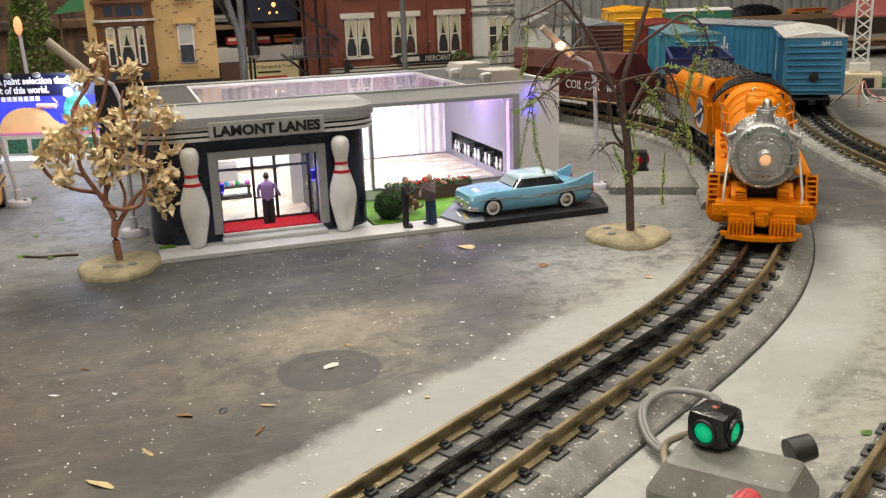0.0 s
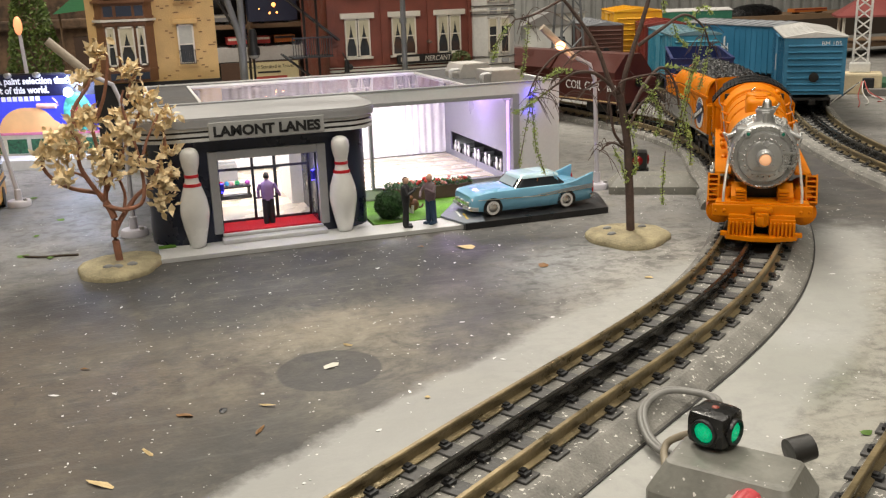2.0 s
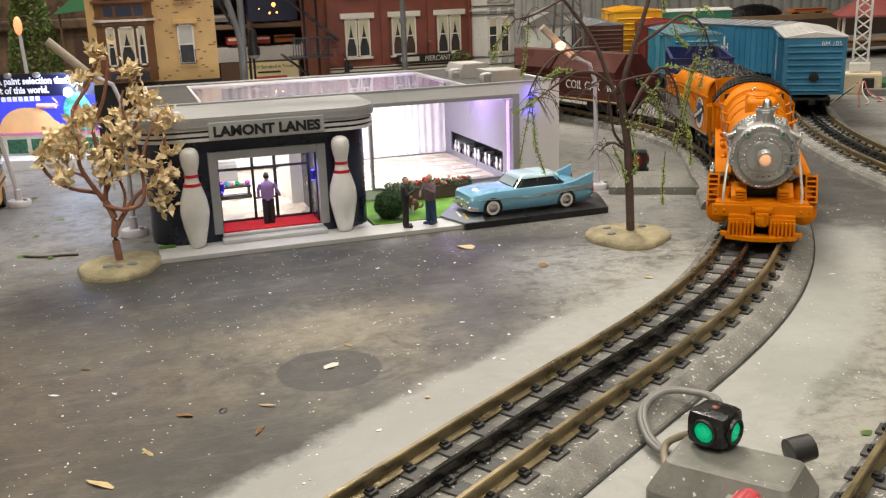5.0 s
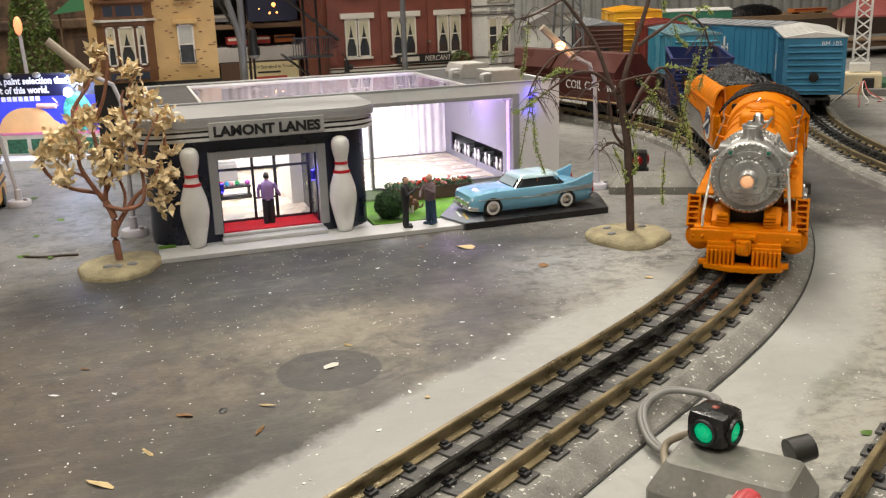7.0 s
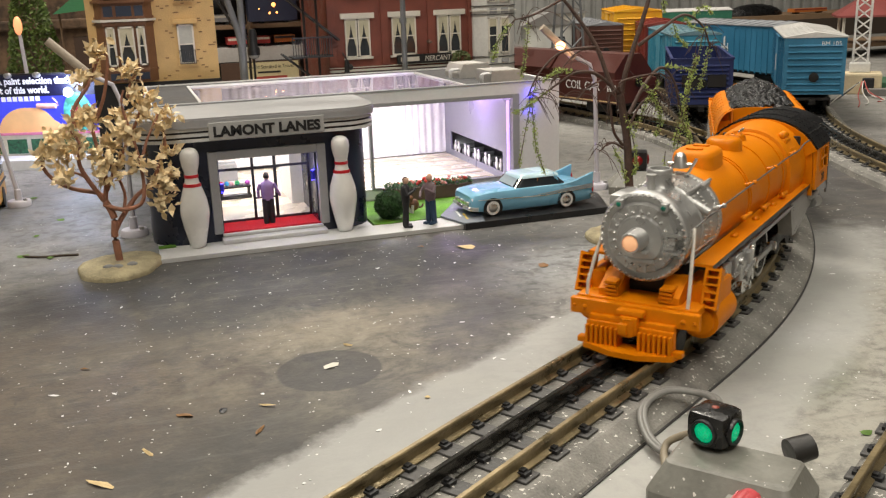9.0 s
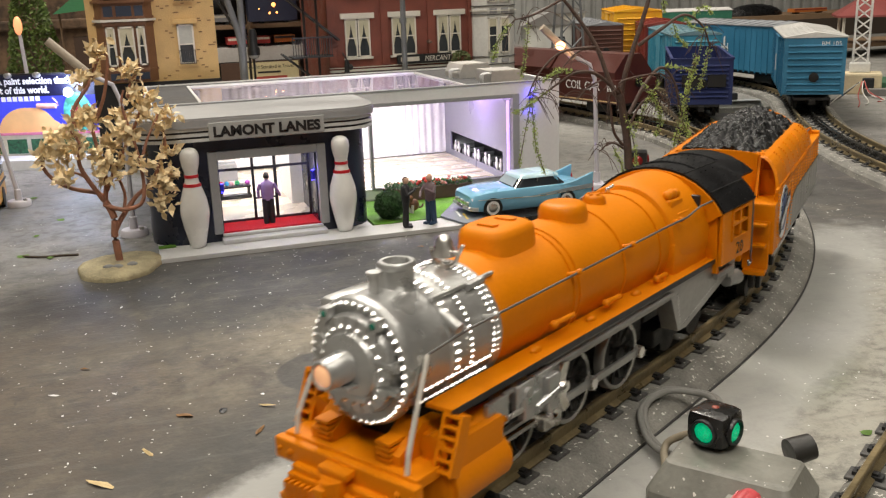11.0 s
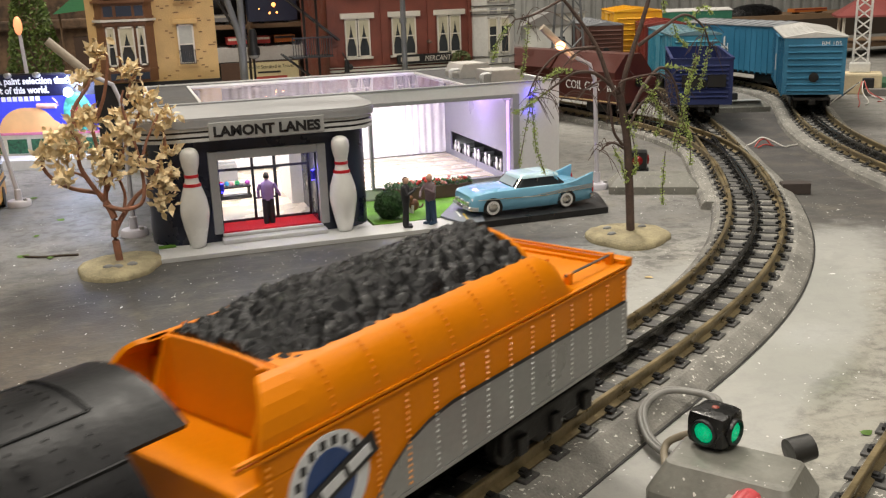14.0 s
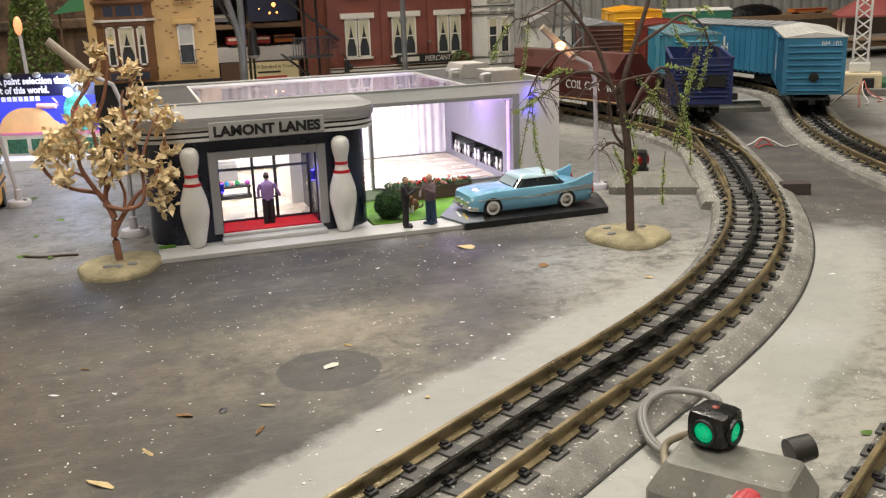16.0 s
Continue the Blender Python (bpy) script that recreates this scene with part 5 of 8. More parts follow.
part("front_steps", Shape().box(0.086, 0.094, 0.018, 0.0285, 0.0305, 0.0325, 0.0005).box(0.0868, 0.0885, 0.017, 0.0290, 0.0320, 0.0560, 0.0005).box(0.0885, 0.0930, 0.019, 0.028, 0.0440, 0.0455, 0.0004).box(0.0885, 0.0930, 0.019, 0.028, 0.0540, 0.0555, 0.0004)
     .box(0.086, 0.094, -0.0285, -0.018, 0.0305, 0.0325, 0.0005).box(0.0868, 0.0885, -0.0290, -0.017, 0.0320, 0.0560, 0.0005).box(0.0885, 0.0930, -0.028, -0.019, 0.0440, 0.0455, 0.0004).box(0.0865, 0.0925, -0.017, 0.017, 0.036, 0.046, 0.001), orange, tender)
for s in (-1, 1):
    y = s * 0.0309
    part("moulding", Shape().box(-0.0915, 0.0865, y - 0.0006, y + 0.0006, 0.0693, 0.0700).box(-0.0915, 0.0865, y - 0.0006, y + 0.0006, 0.0707, 0.0713), orange, tank)
    swoosh = [(0.0480, 0.0400), (0.0440, 0.0430), (0.0380, 0.0485), (0.0310, 0.0530), (0.0220, 0.0558), (0.0120, 0.0572), (-0.0900, 0.0572)]
    gp = part("grey_panel", Shape().prism([(-0.0916, 0.0393)] + swoosh[:-1] + [(-0.0916, 0.0572)], y - s * 0.0008, y + s * 0.0003, "y"), grey_side, tank, "silver-grey lower panel with a black edge line")
    part("stripe", Shape().strip([[(u, y + s * 0.0005, z) for u, z in swoosh], [(u - 0.0004, y + s * 0.0005, z + 0.0012) for u, z in swoosh]]), ink, gp, "thin black line")
    part("lower_lip", Shape().box(-0.0916, 0.0865, y - 0.0005, y + 0.0006, 0.0388, 0.0400), grey_side, tank)
    rv = []
    for i in range(15):
        u = 0.078 - 0.0119 * i
        if not 0.043 < u < 0.075:
            rv += [(u, y + s * 0.0003, 0.0415 + 0.0017 * k) for k in range(16)]
    low = [p for p in rv if p[0] < 0.02 and p[2] < 0.0572]
    part("rivets", dots([p for p in rv if p not in low], 0.00058), mat("orange_rivet", (0.90, 0.34, 0.02), 0.3, 0, 0.05), tank, "columns of rivet heads")
    part("rivets", dots(low, 0.00052), mat("grey_rivet", (0.44, 0.44, 0.43), 0.4, 0.2, 0.05), gp, "columns of bright rivet heads")
    up = []
    for i in range(7):
        u = 0.056 - 0.0155 * i
        for k in range(9):
            a = radians(90 * (0.08 + 0.72 * k / 8))
            up.append((u, s * (0.0310 - 0.0093 * (1 - math.cos(a))), 0.0702 + 0.0142 * math.sin(a)))
    part("rivets", dots(up, 0.0005), orange, tank)
    hy = y + s * 0.0004
    her = part("herald", Shape().prism([(0.0595 + 0.0136 * math.cos(radians(a)), 0.0548 + 0.0132 * math.sin(radians(a))) for a in range(0, 360, 12)], y, hy, "y"), mat("herald_white", (0.72, 0.74, 0.76), 0.4), tender, "round white and blue railway emblem with a dark banner")
    part("disc", Shape().prism([(0.0595 + 0.0086 * math.cos(radians(a)), 0.0548 + 0.0092 * math.sin(radians(a))) for a in range(0, 360, 12)], hy, hy + s * 0.0003, "y"), mat("herald_blue", (0.02, 0.06, 0.20), 0.4), her)
    part("banner", Shape().box(-0.0165, 0.0165, -0.0002, 0.0002, -0.0030, 0.0030, 0, Matrix.Translation((0.0595, hy + s * 0.0006, 0.0548)) @ Matrix.Rotation(radians(19 * s), 4, "Y")), ink, her, "dark banner across the emblem")
    for k in range(8):
        a = radians(20 + 20 * k)
        part("ring_mark", Shape().box(-0.0009, 0.0009, -0.0001, 0.0001, -0.0011, 0.0011, 0, Matrix.Translation((0.0595 + 0.0111 * math.cos(a), hy + s * 0.0002, 0.0548 + 0.0111 * math.sin(a)))), ink, her)
    for k in range(3):
        part("banner_bar", Shape().box(-0.0040, 0.0040, -0.0002, 0.0002, -0.0014, 0.0014, 0, Matrix.Translation((0.0595, hy + s * 0.0009, 0.0548)) @ Matrix.Rotation(radians(19 * s), 4, "Y") @ Matrix.Translation((-0.0098 + 0.0098 * k, 0, 0))), mat("herald_white", (0.7, 0.7, 0.7)), her)
    part("deck_rail", Shape().rod((-0.0900, s * 0.0255, 0.0745), (-0.0580, s * 0.0255, 0.0745), 0.0005, n=6), wire_grey, tender)
    for u in (-0.0885, -0.0600):
        part("rail_post", Shape().box(u - 0.0012, u + 0.0012, s * 0.0255 - 0.0012, s * 0.0255 + 0.0012, 0.0708, 0.0752, 0.0004), orange, tender)
part("rear_rail", Shape().rod((-0.0905, -0.026, 0.0738), (-0.0905, 0.026, 0.0738), 0.0005, n=6), orange, tender)
part("rear_lip", Shape().box(-0.0952, -0.0900, -0.0312, 0.0312, 0.0695, 0.0730, 0.0008), orange, tender)
part("deck_strip", Shape().box(-0.0880, -0.0860, -0.022, 0.022, 0.0712, 0.0722), orange, tender)
part("deck_hatch", Shape().prism(rounded(0.006, 0.003, 0.0012, 3, -0.078, 0.004), 0.0713, 0.0722), orange, tender)
part("deck_hatch", Shape().prism(rounded(0.004, 0.0024, 0.001, 3, -0.074, -0.004), 0.0713, 0.0722), orange, tender)
part("coal_bulkhead", Shape().prism([(0.0215 * math.cos(radians(a)), 0.0800 + 0.0120 * math.sin(radians(a))) for a in range(0, 181, 10)] + [(-0.0215, 0.0720), (0.0215, 0.0720)], -0.0438, -0.0418, "x"), orange, tender, smooth=40)
part("smoke_unit", Shape().box(-0.0520, -0.0445, -0.020, -0.011, 0.0715, 0.0800, 0.0005), black_plastic, tender)


def coal_heap():
    s = Shape()
    nu, nv = 190, 76
    rows = []
    for i in range(nu + 1):
        u = -0.0420 + 0.1058 * i / nu
        row = []
        for j in range(nv + 1):
            y = -0.0212 + 0.0424 * j / nv
            k = min(1.0, (0.070 - abs(u + 0.0)) / 0.03)
            h = 0.0838 + 0.0085 * math.cos(y / 0.0214 * math.pi / 2) * (0.85 + 0.15 * k) * min(1.0, 0.12 + max(0.0, 0.0638 - u) / 0.022)
            p = Vector((u * 260, y * 260, 0))
            d = noise.cell_vector(p * 1.0)
            cell = min((Vector((p.x, p.y, 0)) - Vector((math.floor(p.x) + a + 0.5 + 1.1 * noise.noise(Vector((math.floor(p.x) + a, math.floor(p.y) + b, 3)) * 1.7), math.floor(p.y) + b + 0.5 + 1.1 * noise.noise(Vector((math.floor(p.x) + a, math.floor(p.y) + b, 9)) * 1.7), 0))).length for a in (-1, 0, 1) for b in (-1, 0, 1))
            lump = 0.0032 * (0.6 - cell) + 0.0018 * noise.noise(p * 0.33)
            edge_fade = min(1.0, (0.0212 - abs(y)) / 0.002)
            row.append((u, y, h + lump * max(0.1, edge_fade)))
        rows.append(row)
    rows.append([(u, y, 0.0780) for u, y, z in rows[-1]])
    return s.strip(rows)


coal_black = mat("coal", (0.006, 0.006, 0.007), 0.30, 0, 0.5, 900, 220, 0.6)
coal_black.node_tree.nodes["Principled BSDF"].inputs["Specular IOR Level"].default_value = 0.3
part("coal_load", coal_heap(), coal_black, tender, "heaped glossy black coal", smooth=25)
part("underframe", Shape().box(-0.090, 0.088, -0.024, 0.024, 0.0330, 0.0395, 0.001), iron, tender)
for c in (-0.055, 0.055):
    tk = part("truck", Shape().box(c - 0.030, c + 0.030, -0.0225, -0.0195, 0.0210, 0.0300, 0.001).box(c - 0.030, c + 0.030, 0.0195, 0.0225, 0.0210, 0.0300, 0.001).box(c - 0.006, c + 0.006, -0.021, 0.021, 0.0250, 0.0335, 0.001), iron, tender, "black three-axle truck")
    for d in (-0.021, 0.0, 0.021):
        part("wheel", Shape().rod((c + d, -0.0182, 0.0220), (c + d, -0.0145, 0.0220), 0.0080, n=20).rod((c + d, 0.0145, 0.0220), (c + d, 0.0182, 0.0220), 0.0080, n=20), iron, tk)
        part("journal_box", Shape().box(c + d - 0.0028, c + d + 0.0028, -0.0245, -0.0222, 0.0195, 0.0260, 0.0006), iron, tk)
        part("journal_box", Shape().box(c + d - 0.0028, c + d + 0.0028, 0.0222, 0.0245, 0.0195, 0.0260, 0.0006), iron, tk)
part("rear_coupler", Shape().box(-0.104, -0.090, -0.004, 0.004, 0.0240, 0.0300, 0.001), iron, tender)
# ---- parked car ----
car = thing("model_car", pose(0.2225, 0.6450, 0.0046, 0, 0, 1.5), "light blue fifties model car with tail fins and whitewall tyres", "car")
car_blue = mat("car_blue", (0.20, 0.47, 0.66), 0.22, 0, 0.04, coat=0.6, bump=0)
car_pale = mat("car_roof_pale", (0.50, 0.70, 0.78), 0.22, 0, 0.04, coat=0.6, bump=0)
tyre_black = mat("tyre_black", (0.015, 0.015, 0.015), 0.6)
dark_glass = mat("dark_glass", (0.02, 0.025, 0.03), 0.08, 0, 0.1, bump=0)


def hull(x, z0, z1, h):
    """One section of the body: rounded below, shoulders at the belt."""
    return [(x, -h * 0.9, z0), (x, h * 0.9, z0), (x, h, z0 + 0.003), (x, h, z1 - 0.0035), (x, h * 0.93, z1 - 0.0008), (x, h * 0.72, z1), (x, -h * 0.72, z1), (x, -h * 0.93, z1 - 0.0008), (x, -h, z1 - 0.0035), (x, -h, z0 + 0.003)]


part("body", Shape().loft([hull(*r) for r in ((0.0010, 0.0060, 0.0150, 0.0165), (0.0035, 0.0045, 0.0166, 0.0188), (0.0120, 0.0036, 0.0176, 0.0194), (0.0200, 0.0030, 0.0183, 0.0197), (0.0400, 0.0030, 0.0187, 0.0199), (0.0800, 0.0030, 0.0188, 0.0199), (0.0980, 0.0038, 0.0178, 0.0195), (0.1110, 0.0042, 0.0160, 0.0188), (0.1140, 0.0050, 0.0152, 0.0180))]), car_blue, car, smooth=40)
for s in (-1, 1):
    part("tail_fin", Shape().prism([(0.0680, 0.0165), (0.0850, 0.0190), (0.1000, 0.0222), (0.1150, 0.0250), (0.1135, 0.0150), (0.0700, 0.0150)], s * 0.0178 - 0.0012, s * 0.0178 + 0.0012, "y"), car_blue, car, "blue pointed tail fin")
    part("side_trim", Shape().prism([(0.0060, 0.0128), (0.0600, 0.0112), (0.1130, 0.0135), (0.1130, 0.0141), (0.0600, 0.0118), (0.0060, 0.0133)], s * 0.0199, s * 0.0203, "y"), chrome, car)
    part("side_spear", Shape().prism([(0.0500, 0.0120), (0.1130, 0.0141), (0.1130, 0.0168), (0.0800, 0.0152)], s * 0.0196, s * 0.0202, "y"), mat("spear_grey", (0.36, 0.42, 0.46), 0.3, 0.4), car, "silver-grey side spear")
    part("headlight", Shape().ball((0.0022, s * 0.0125, 0.0128), 0.0018, 0.6, 1, 1, 12), mat("lamp_white", (0.85, 0.85, 0.82), 0.1), car, smooth=80)
    part("headlight", Shape().ball((0.0022, s * 0.0160, 0.0128), 0.0016, 0.6, 1, 1, 12), mat("lamp_white", (0.85, 0.85, 0.82), 0.1), car, smooth=80)
    part("tail_light", Shape().box(0.1135, 0.1160, s * 0.0172 - 0.0014, s * 0.0172 + 0.0014, 0.0100, 0.0180, 0.0006), mat("tail_red", (0.55, 0.02, 0.02), 0.2), car, "red tail lamp")
    for x in (0.0200, 0.0800):
        wh = part("wheel", Shape().lathe([(0.0035, -0.0024), (0.0058, -0.0024), (0.0062, -0.0016), (0.0062, 0.0016), (0.0058, 0.0024), (0.0035, 0.0024)], Matrix.Translation((x, s * 0.0172, 0.0062)) @ Matrix.Rotation(math.pi / 2, 4, "X"), 24), tyre_black, car, smooth=40)
        part("whitewall", Shape().lathe([(0.0034, -0.0001), (0.0034, 0.0003), (0.0052, 0.0003), (0.0052, -0.0001)], Matrix.Translation((x, s * 0.0197, 0.0062)) @ Matrix.Rotation(-s * math.pi / 2, 4, "X"), 24), pin_white, wh, "white sidewall ring", smooth=40)
        part("hubcap", Shape().ball((x, s * 0.0196, 0.0062), 0.0034, 1, 0.25, 1, 16), chrome, wh, smooth=80)
        arch = [(x + 0.0075 * math.cos(radians(a)), 0.0062 + 0.0075 * math.sin(radians(a))) for a in range(-25, 206, 15)]
        part("wheel_arch", Shape().prism(arch, s * 0.0190, s * 0.0199, "y"), tyre_black, car)
part("front_bumper", Shape().tube([(0.0060, -0.0200, 0.0062), (0.0005, -0.0170, 0.0062), (-0.0012, 0, 0.0060), (0.0005, 0.0170, 0.0062), (0.0060, 0.0200, 0.0062)], 0.0016, 8).box(-0.0010, 0.0020, -0.0130, 0.0130, 0.0078, 0.0108, 0.0005), chrome, car, "chrome bumper and grille", smooth=40)
part("rear_bumper", Shape().tube([(0.1080, -0.0202, 0.0075), (0.1155, -0.0175, 0.0075), (0.1165, 0, 0.0070), (0.1155, 0.0175, 0.0075), (0.1080, 0.0202, 0.0075)], 0.0016, 8), chrome, car, smooth=40)


def cabin(z, xa, xb, h):
    return [(x, y, z) for x, y in rounded(xb - xa, 2 * h, 0.005, 4, (xa + xb) / 2, 0)]


part("windows", Shape().loft([cabin(0.0182, 0.0370, 0.0900, 0.0168), cabin(0.0250, 0.0455, 0.0810, 0.0140)]), dark_glass, car, "dark window glass", smooth=40)
part("roof", Shape().loft([cabin(0.0247, 0.0435, 0.0850, 0.0147), cabin(0.0262, 0.0445, 0.0840, 0.0144), cabin(0.0274, 0.0470, 0.0800, 0.0126), cabin(0.0279, 0.0530, 0.0740, 0.0085)]), car_pale, car, "pale blue roof", smooth=60)
for s in (-1, 1):
    for a, b, w in (((0.0385, 0.0160), (0.0470, 0.0132), 0.0006), ((0.0610, 0.0162), (0.0620, 0.0134), 0.0005), ((0.0835, 0.0150), (0.0775, 0.0128), 0.0016)):
        part("pillar", Shape().rod((a[0], s * a[1], 0.0174), (b[0], s * b[1], 0.0264), w, w, 6), car_blue if w > 0.001 else chrome, car)
part("windscreen", Shape().strip([[(0.0368, y, 0.0178) for y in (-0.0135, 0, 0.0135)], [(0.0452, y, 0.0258) for y in (-0.0115, 0, 0.0115)]]), mat("windscreen_pale", (0.35, 0.42, 0.46), 0.08, 0, 0.1, bump=0), car)

for ob in car.children_recursive:
    if ob.name.split(".")[0] not in ("wheel", "whitewall", "hubcap", "wheel_arch"):
        for v in ob.data.vertices:
            if v.co.x > 0.09:
                v.co.x = 0.09 + (v.co.x - 0.09) * 0.52
            elif v.co.x < 0.02:
                v.co.x = 0.02 - (0.02 - v.co.x) * 0.84

# ---- street lamps ----
pole_paint = mat("lamp_pole_lilac", (0.55, 0.53, 0.58), 0.45, 0, 0.08)
shade_tan = mat("lamp_head_tan", (0.40, 0.34, 0.27), 0.5, 0, 0.12)
SHORT = Matrix.Translation((0.040, 0, 0.0176)) @ Matrix.Diagonal((0.84, 1.0, 0.94, 1.0)) @ Matrix.Translation((-0.040, 0, -0.0176))
for ob in car.children:
    if ob.name.split(".")[0] in ("windows", "roof", "pillar", "windscreen"):
        ob.matrix_basis = SHORT
bulb_glow = mat("bulb_orange", (1.0, 0.4, 0.2), 0.3, glow=4, glow_colour=(1.0, 0.42, 0.2), bump=0)


def street_lamp(x, y, lean, top, head_dx, head_dz, lit, label):
    t = thing("street_lamp", (x, y, 0), label, "street lamp", "street lamps on the layout")
    part("base", Shape().lathe([(0.0098, 0.0), (0.0098, 0.0038), (0.0088, 0.0050), (0.0030, 0.0052), (0.0028, 0.0140), (0.0022, 0.0145)], n=28), pole_paint, t, smooth=40)
    part("screw", Shape().rod((0.0055, -0.0045, 0.005), (0.0055, -0.0045, 0.0068), 0.0018, n=10), dull_silver, t)
    part("pole", Shape().rod((0, 0, 0.012), (lean, 0, top), 0.0019, 0.0016, 12), pole_paint, t, smooth=40)
    a = Vector((lean, 0, top))
    b = a + Vector((head_dx, 0, head_dz))
    part("arm", Shape().tube([a - Vector((0, 0, 0.002)), a + Vector((head_dx * 0.10, 0, head_dz * 0.25)), a + (b - a) * 0.45], 0.0016, 10), pole_paint, t, smooth=60)
    d = (b - a).normalized()
    part("lamp_head", Shape().tube([a + (b - a) * 0.40, a + (b - a) * 0.43, a + (b - a) * 0.72, a + (b - a) * 0.75, b - d * 0.002, b], 0.0031, 12, 0.0029), shade_tan, t, "tan capsule lamp head", smooth=60)
    if lit:
        part("bulb", Shape().ball(a + (b - a) * 0.68 + Vector((0, -0.0024, -0.0016)), 0.0022, 2.0, 0.8, 1.6, 12), bulb_glow, t, "glowing orange bulb", smooth=80)
    return t


street_lamp(0.3652, 0.6980, -0.003, 0.0930, -0.0470, 0.0420, True, "pale street lamp with a lit orange bulb beside the tracks")
street_lamp(-0.0085, 0.7060, 0.002, 0.0990, -0.0430, 0.0430, False, "unlit pale street lamp beside the bowling hall")
street_lamp(-0.1005, 0.8600, -0.012, 0.0900, -0.0400, 0.0380, False, "pale street lamp beside the yellow bus")
lamp("street_bulb", "POINT", (0.3310, 0.688, 0.1150), 0.012, (1.0, 0.5, 0.28), 0.003)

# ---- trees ----
sand = mat("tree_base_sand", (0.36, 0.31, 0.19), 0.9, 0, 0.25, 900, 120, 0.8)
pebble = mat("pebble_grey", (0.22, 0.22, 0.22), 0.7, 0, 0.2)


def mound(parent, r0, r1, h, seed):
    rr = random.Random(seed)
    rows = []
    n = 48
    ph = [rr.uniform(0, 6.3) for _ in range(4)]
    for f, z in ((1.0, 0.0), (1.0, 0.0022), (0.94, 0.0040), (0.8, h * 0.80), (0.55, h * 0.95), (0.25, h), (0.02, h)):
        rows.append([(f * r0 * (1 + 0.07 * math.sin(2 * a + ph[0]) + 0.05 * math.sin(3 * a + ph[1]) + 0.03 * math.sin(7 * a + ph[2])) * math.cos(a), f * r1 * (1 + 0.07 * math.sin(2 * a + ph[3]) + 0.05 * math.sin(3 * a + ph[1])) * math.sin(a),
                      z + (0.0008 * noise.noise(Vector((math.cos(a) * f * 6, math.sin(a) * f * 6, seed))) if z > 0.003 else 0)) for a in (2 * math.pi * i / n for i in range(n))])
    part("base", Shape().loft(rows), sand, parent, "sandy textured base", smooth=60)
    for k in range(3):
        a = rr.uniform(0, 6.3)
        part("pebble", Shape().ball((0.55 * r0 * math.cos(a), 0.5 * r1 * math.sin(a), h * 0.95), 0.0026, 1.3, 0.9, 0.6, 8), pebble, parent)


def curved(points, n=6):
    """A smooth line through control points."""
    pts = [Vector(p) for p in points]
    out = []
    for i in range(len(pts) - 1):
        p0, p1, p2, p3 = pts[max(i - 1, 0)], pts[i], pts[i + 1], pts[min(i + 2, len(pts) - 1)]
        for k in range(n):
            t = k / n
            out.append(0.5 * ((2 * p1) + (p2 - p0) * t + (2 * p0 - 5 * p1 + 4 * p2 - p3) * t * t + (3 * p1 - p0 - 3 * p2 + p3) * t ** 3))
    return out + [pts[-1]]


bark_red = mat("wire_bark_red", (0.34, 0.155, 0.095), 0.6, 0, 0.2, 700, 150, 0.4)
leaf_tan = mat("dry_leaf_tan", (0.88, 0.70, 0.42), 0.65, 0, 0.15, 400, 80, 0.2)
autumn = thing("autumn_tree", (-0.0185, 0.6170, 0.0), "bare-limbed model tree with dry tan leaves on a sand base", "tree")
mound(autumn, 0.0262, 0.0300, 0.0062, 2)
# limbs as (x, y, z) in millimetres from the foot, with thickness at start and end
TREE_LIMBS = [
    ([(0, 0, 5), (-1, 0, 22), (0, 0, 34), (-4, 0, 45)], 2.1, 1.9),
    ([(-4, 0, 44), (-7, 2, 50), (-22, 5, 54), (-33, 6, 61), (-38, 4, 71), (-35, 3, 76)], 1.4, 0.8),
    ([(-5, 0, 46), (-13, -4, 62), (-16, -6, 72), (-14, -8, 83), (-18, -8, 92)], 1.4, 0.7),
    ([(-4, 0, 44), (-2, 2, 60), (-4, 3, 74), (-6, 4, 92), (-3, 5, 103)], 1.4, 0.7),
    ([(0, 0, 26), (5, 1, 34), (15, 3, 46), (26, 4, 55), (34, 4, 72), (36, 3, 82), (34, 2, 94)], 1.5, 0.7),
    ([(-5, 0, 43), (6, -6, 40), (17, -9, 43), (20, -9, 52), (20, -8, 64), (18, -7, 80), (13, -6, 104), (15, -6, 114)], 1.3, 0.6),
    ([(-2, 0, 52), (4, 5, 64), (10, 7, 74), (22, 8, 96), (23, 8, 106)], 1.2, 0.6),
    ([(-16, -5, 92), (-15, -4, 104), (-5, -2, 118), (1, -1, 130), (4, 0, 136)], 1.2, 0.7),
    ([(-4, 4, 94), (3, 2, 110), (7, 0, 126), (8, 0, 136)], 1.1, 0.6),
    ([(6, 0, 36), (8, 4, 48), (4, 6, 62), (0, 7, 70)], 1.0, 0.6),
    ([(22, -8, 74), (26, -6, 84), (34, -4, 98)], 0.9, 0.5),
    ([(-13, -4, 62), (-20, -7, 66), (-25, -8, 61)], 0.8, 0.4),
    ([(17, 5, 108), (20, 6, 118), (26, 6, 124)], 0.8, 0.4),
]
for pts, a, b in TREE_LIMBS:
    part("trunk" if a > 2 else "limb", Shape().tube([p / 1000 for p in curved(pts)], a / 870, 10, b / 870), bark_red, autumn, smooth=70)
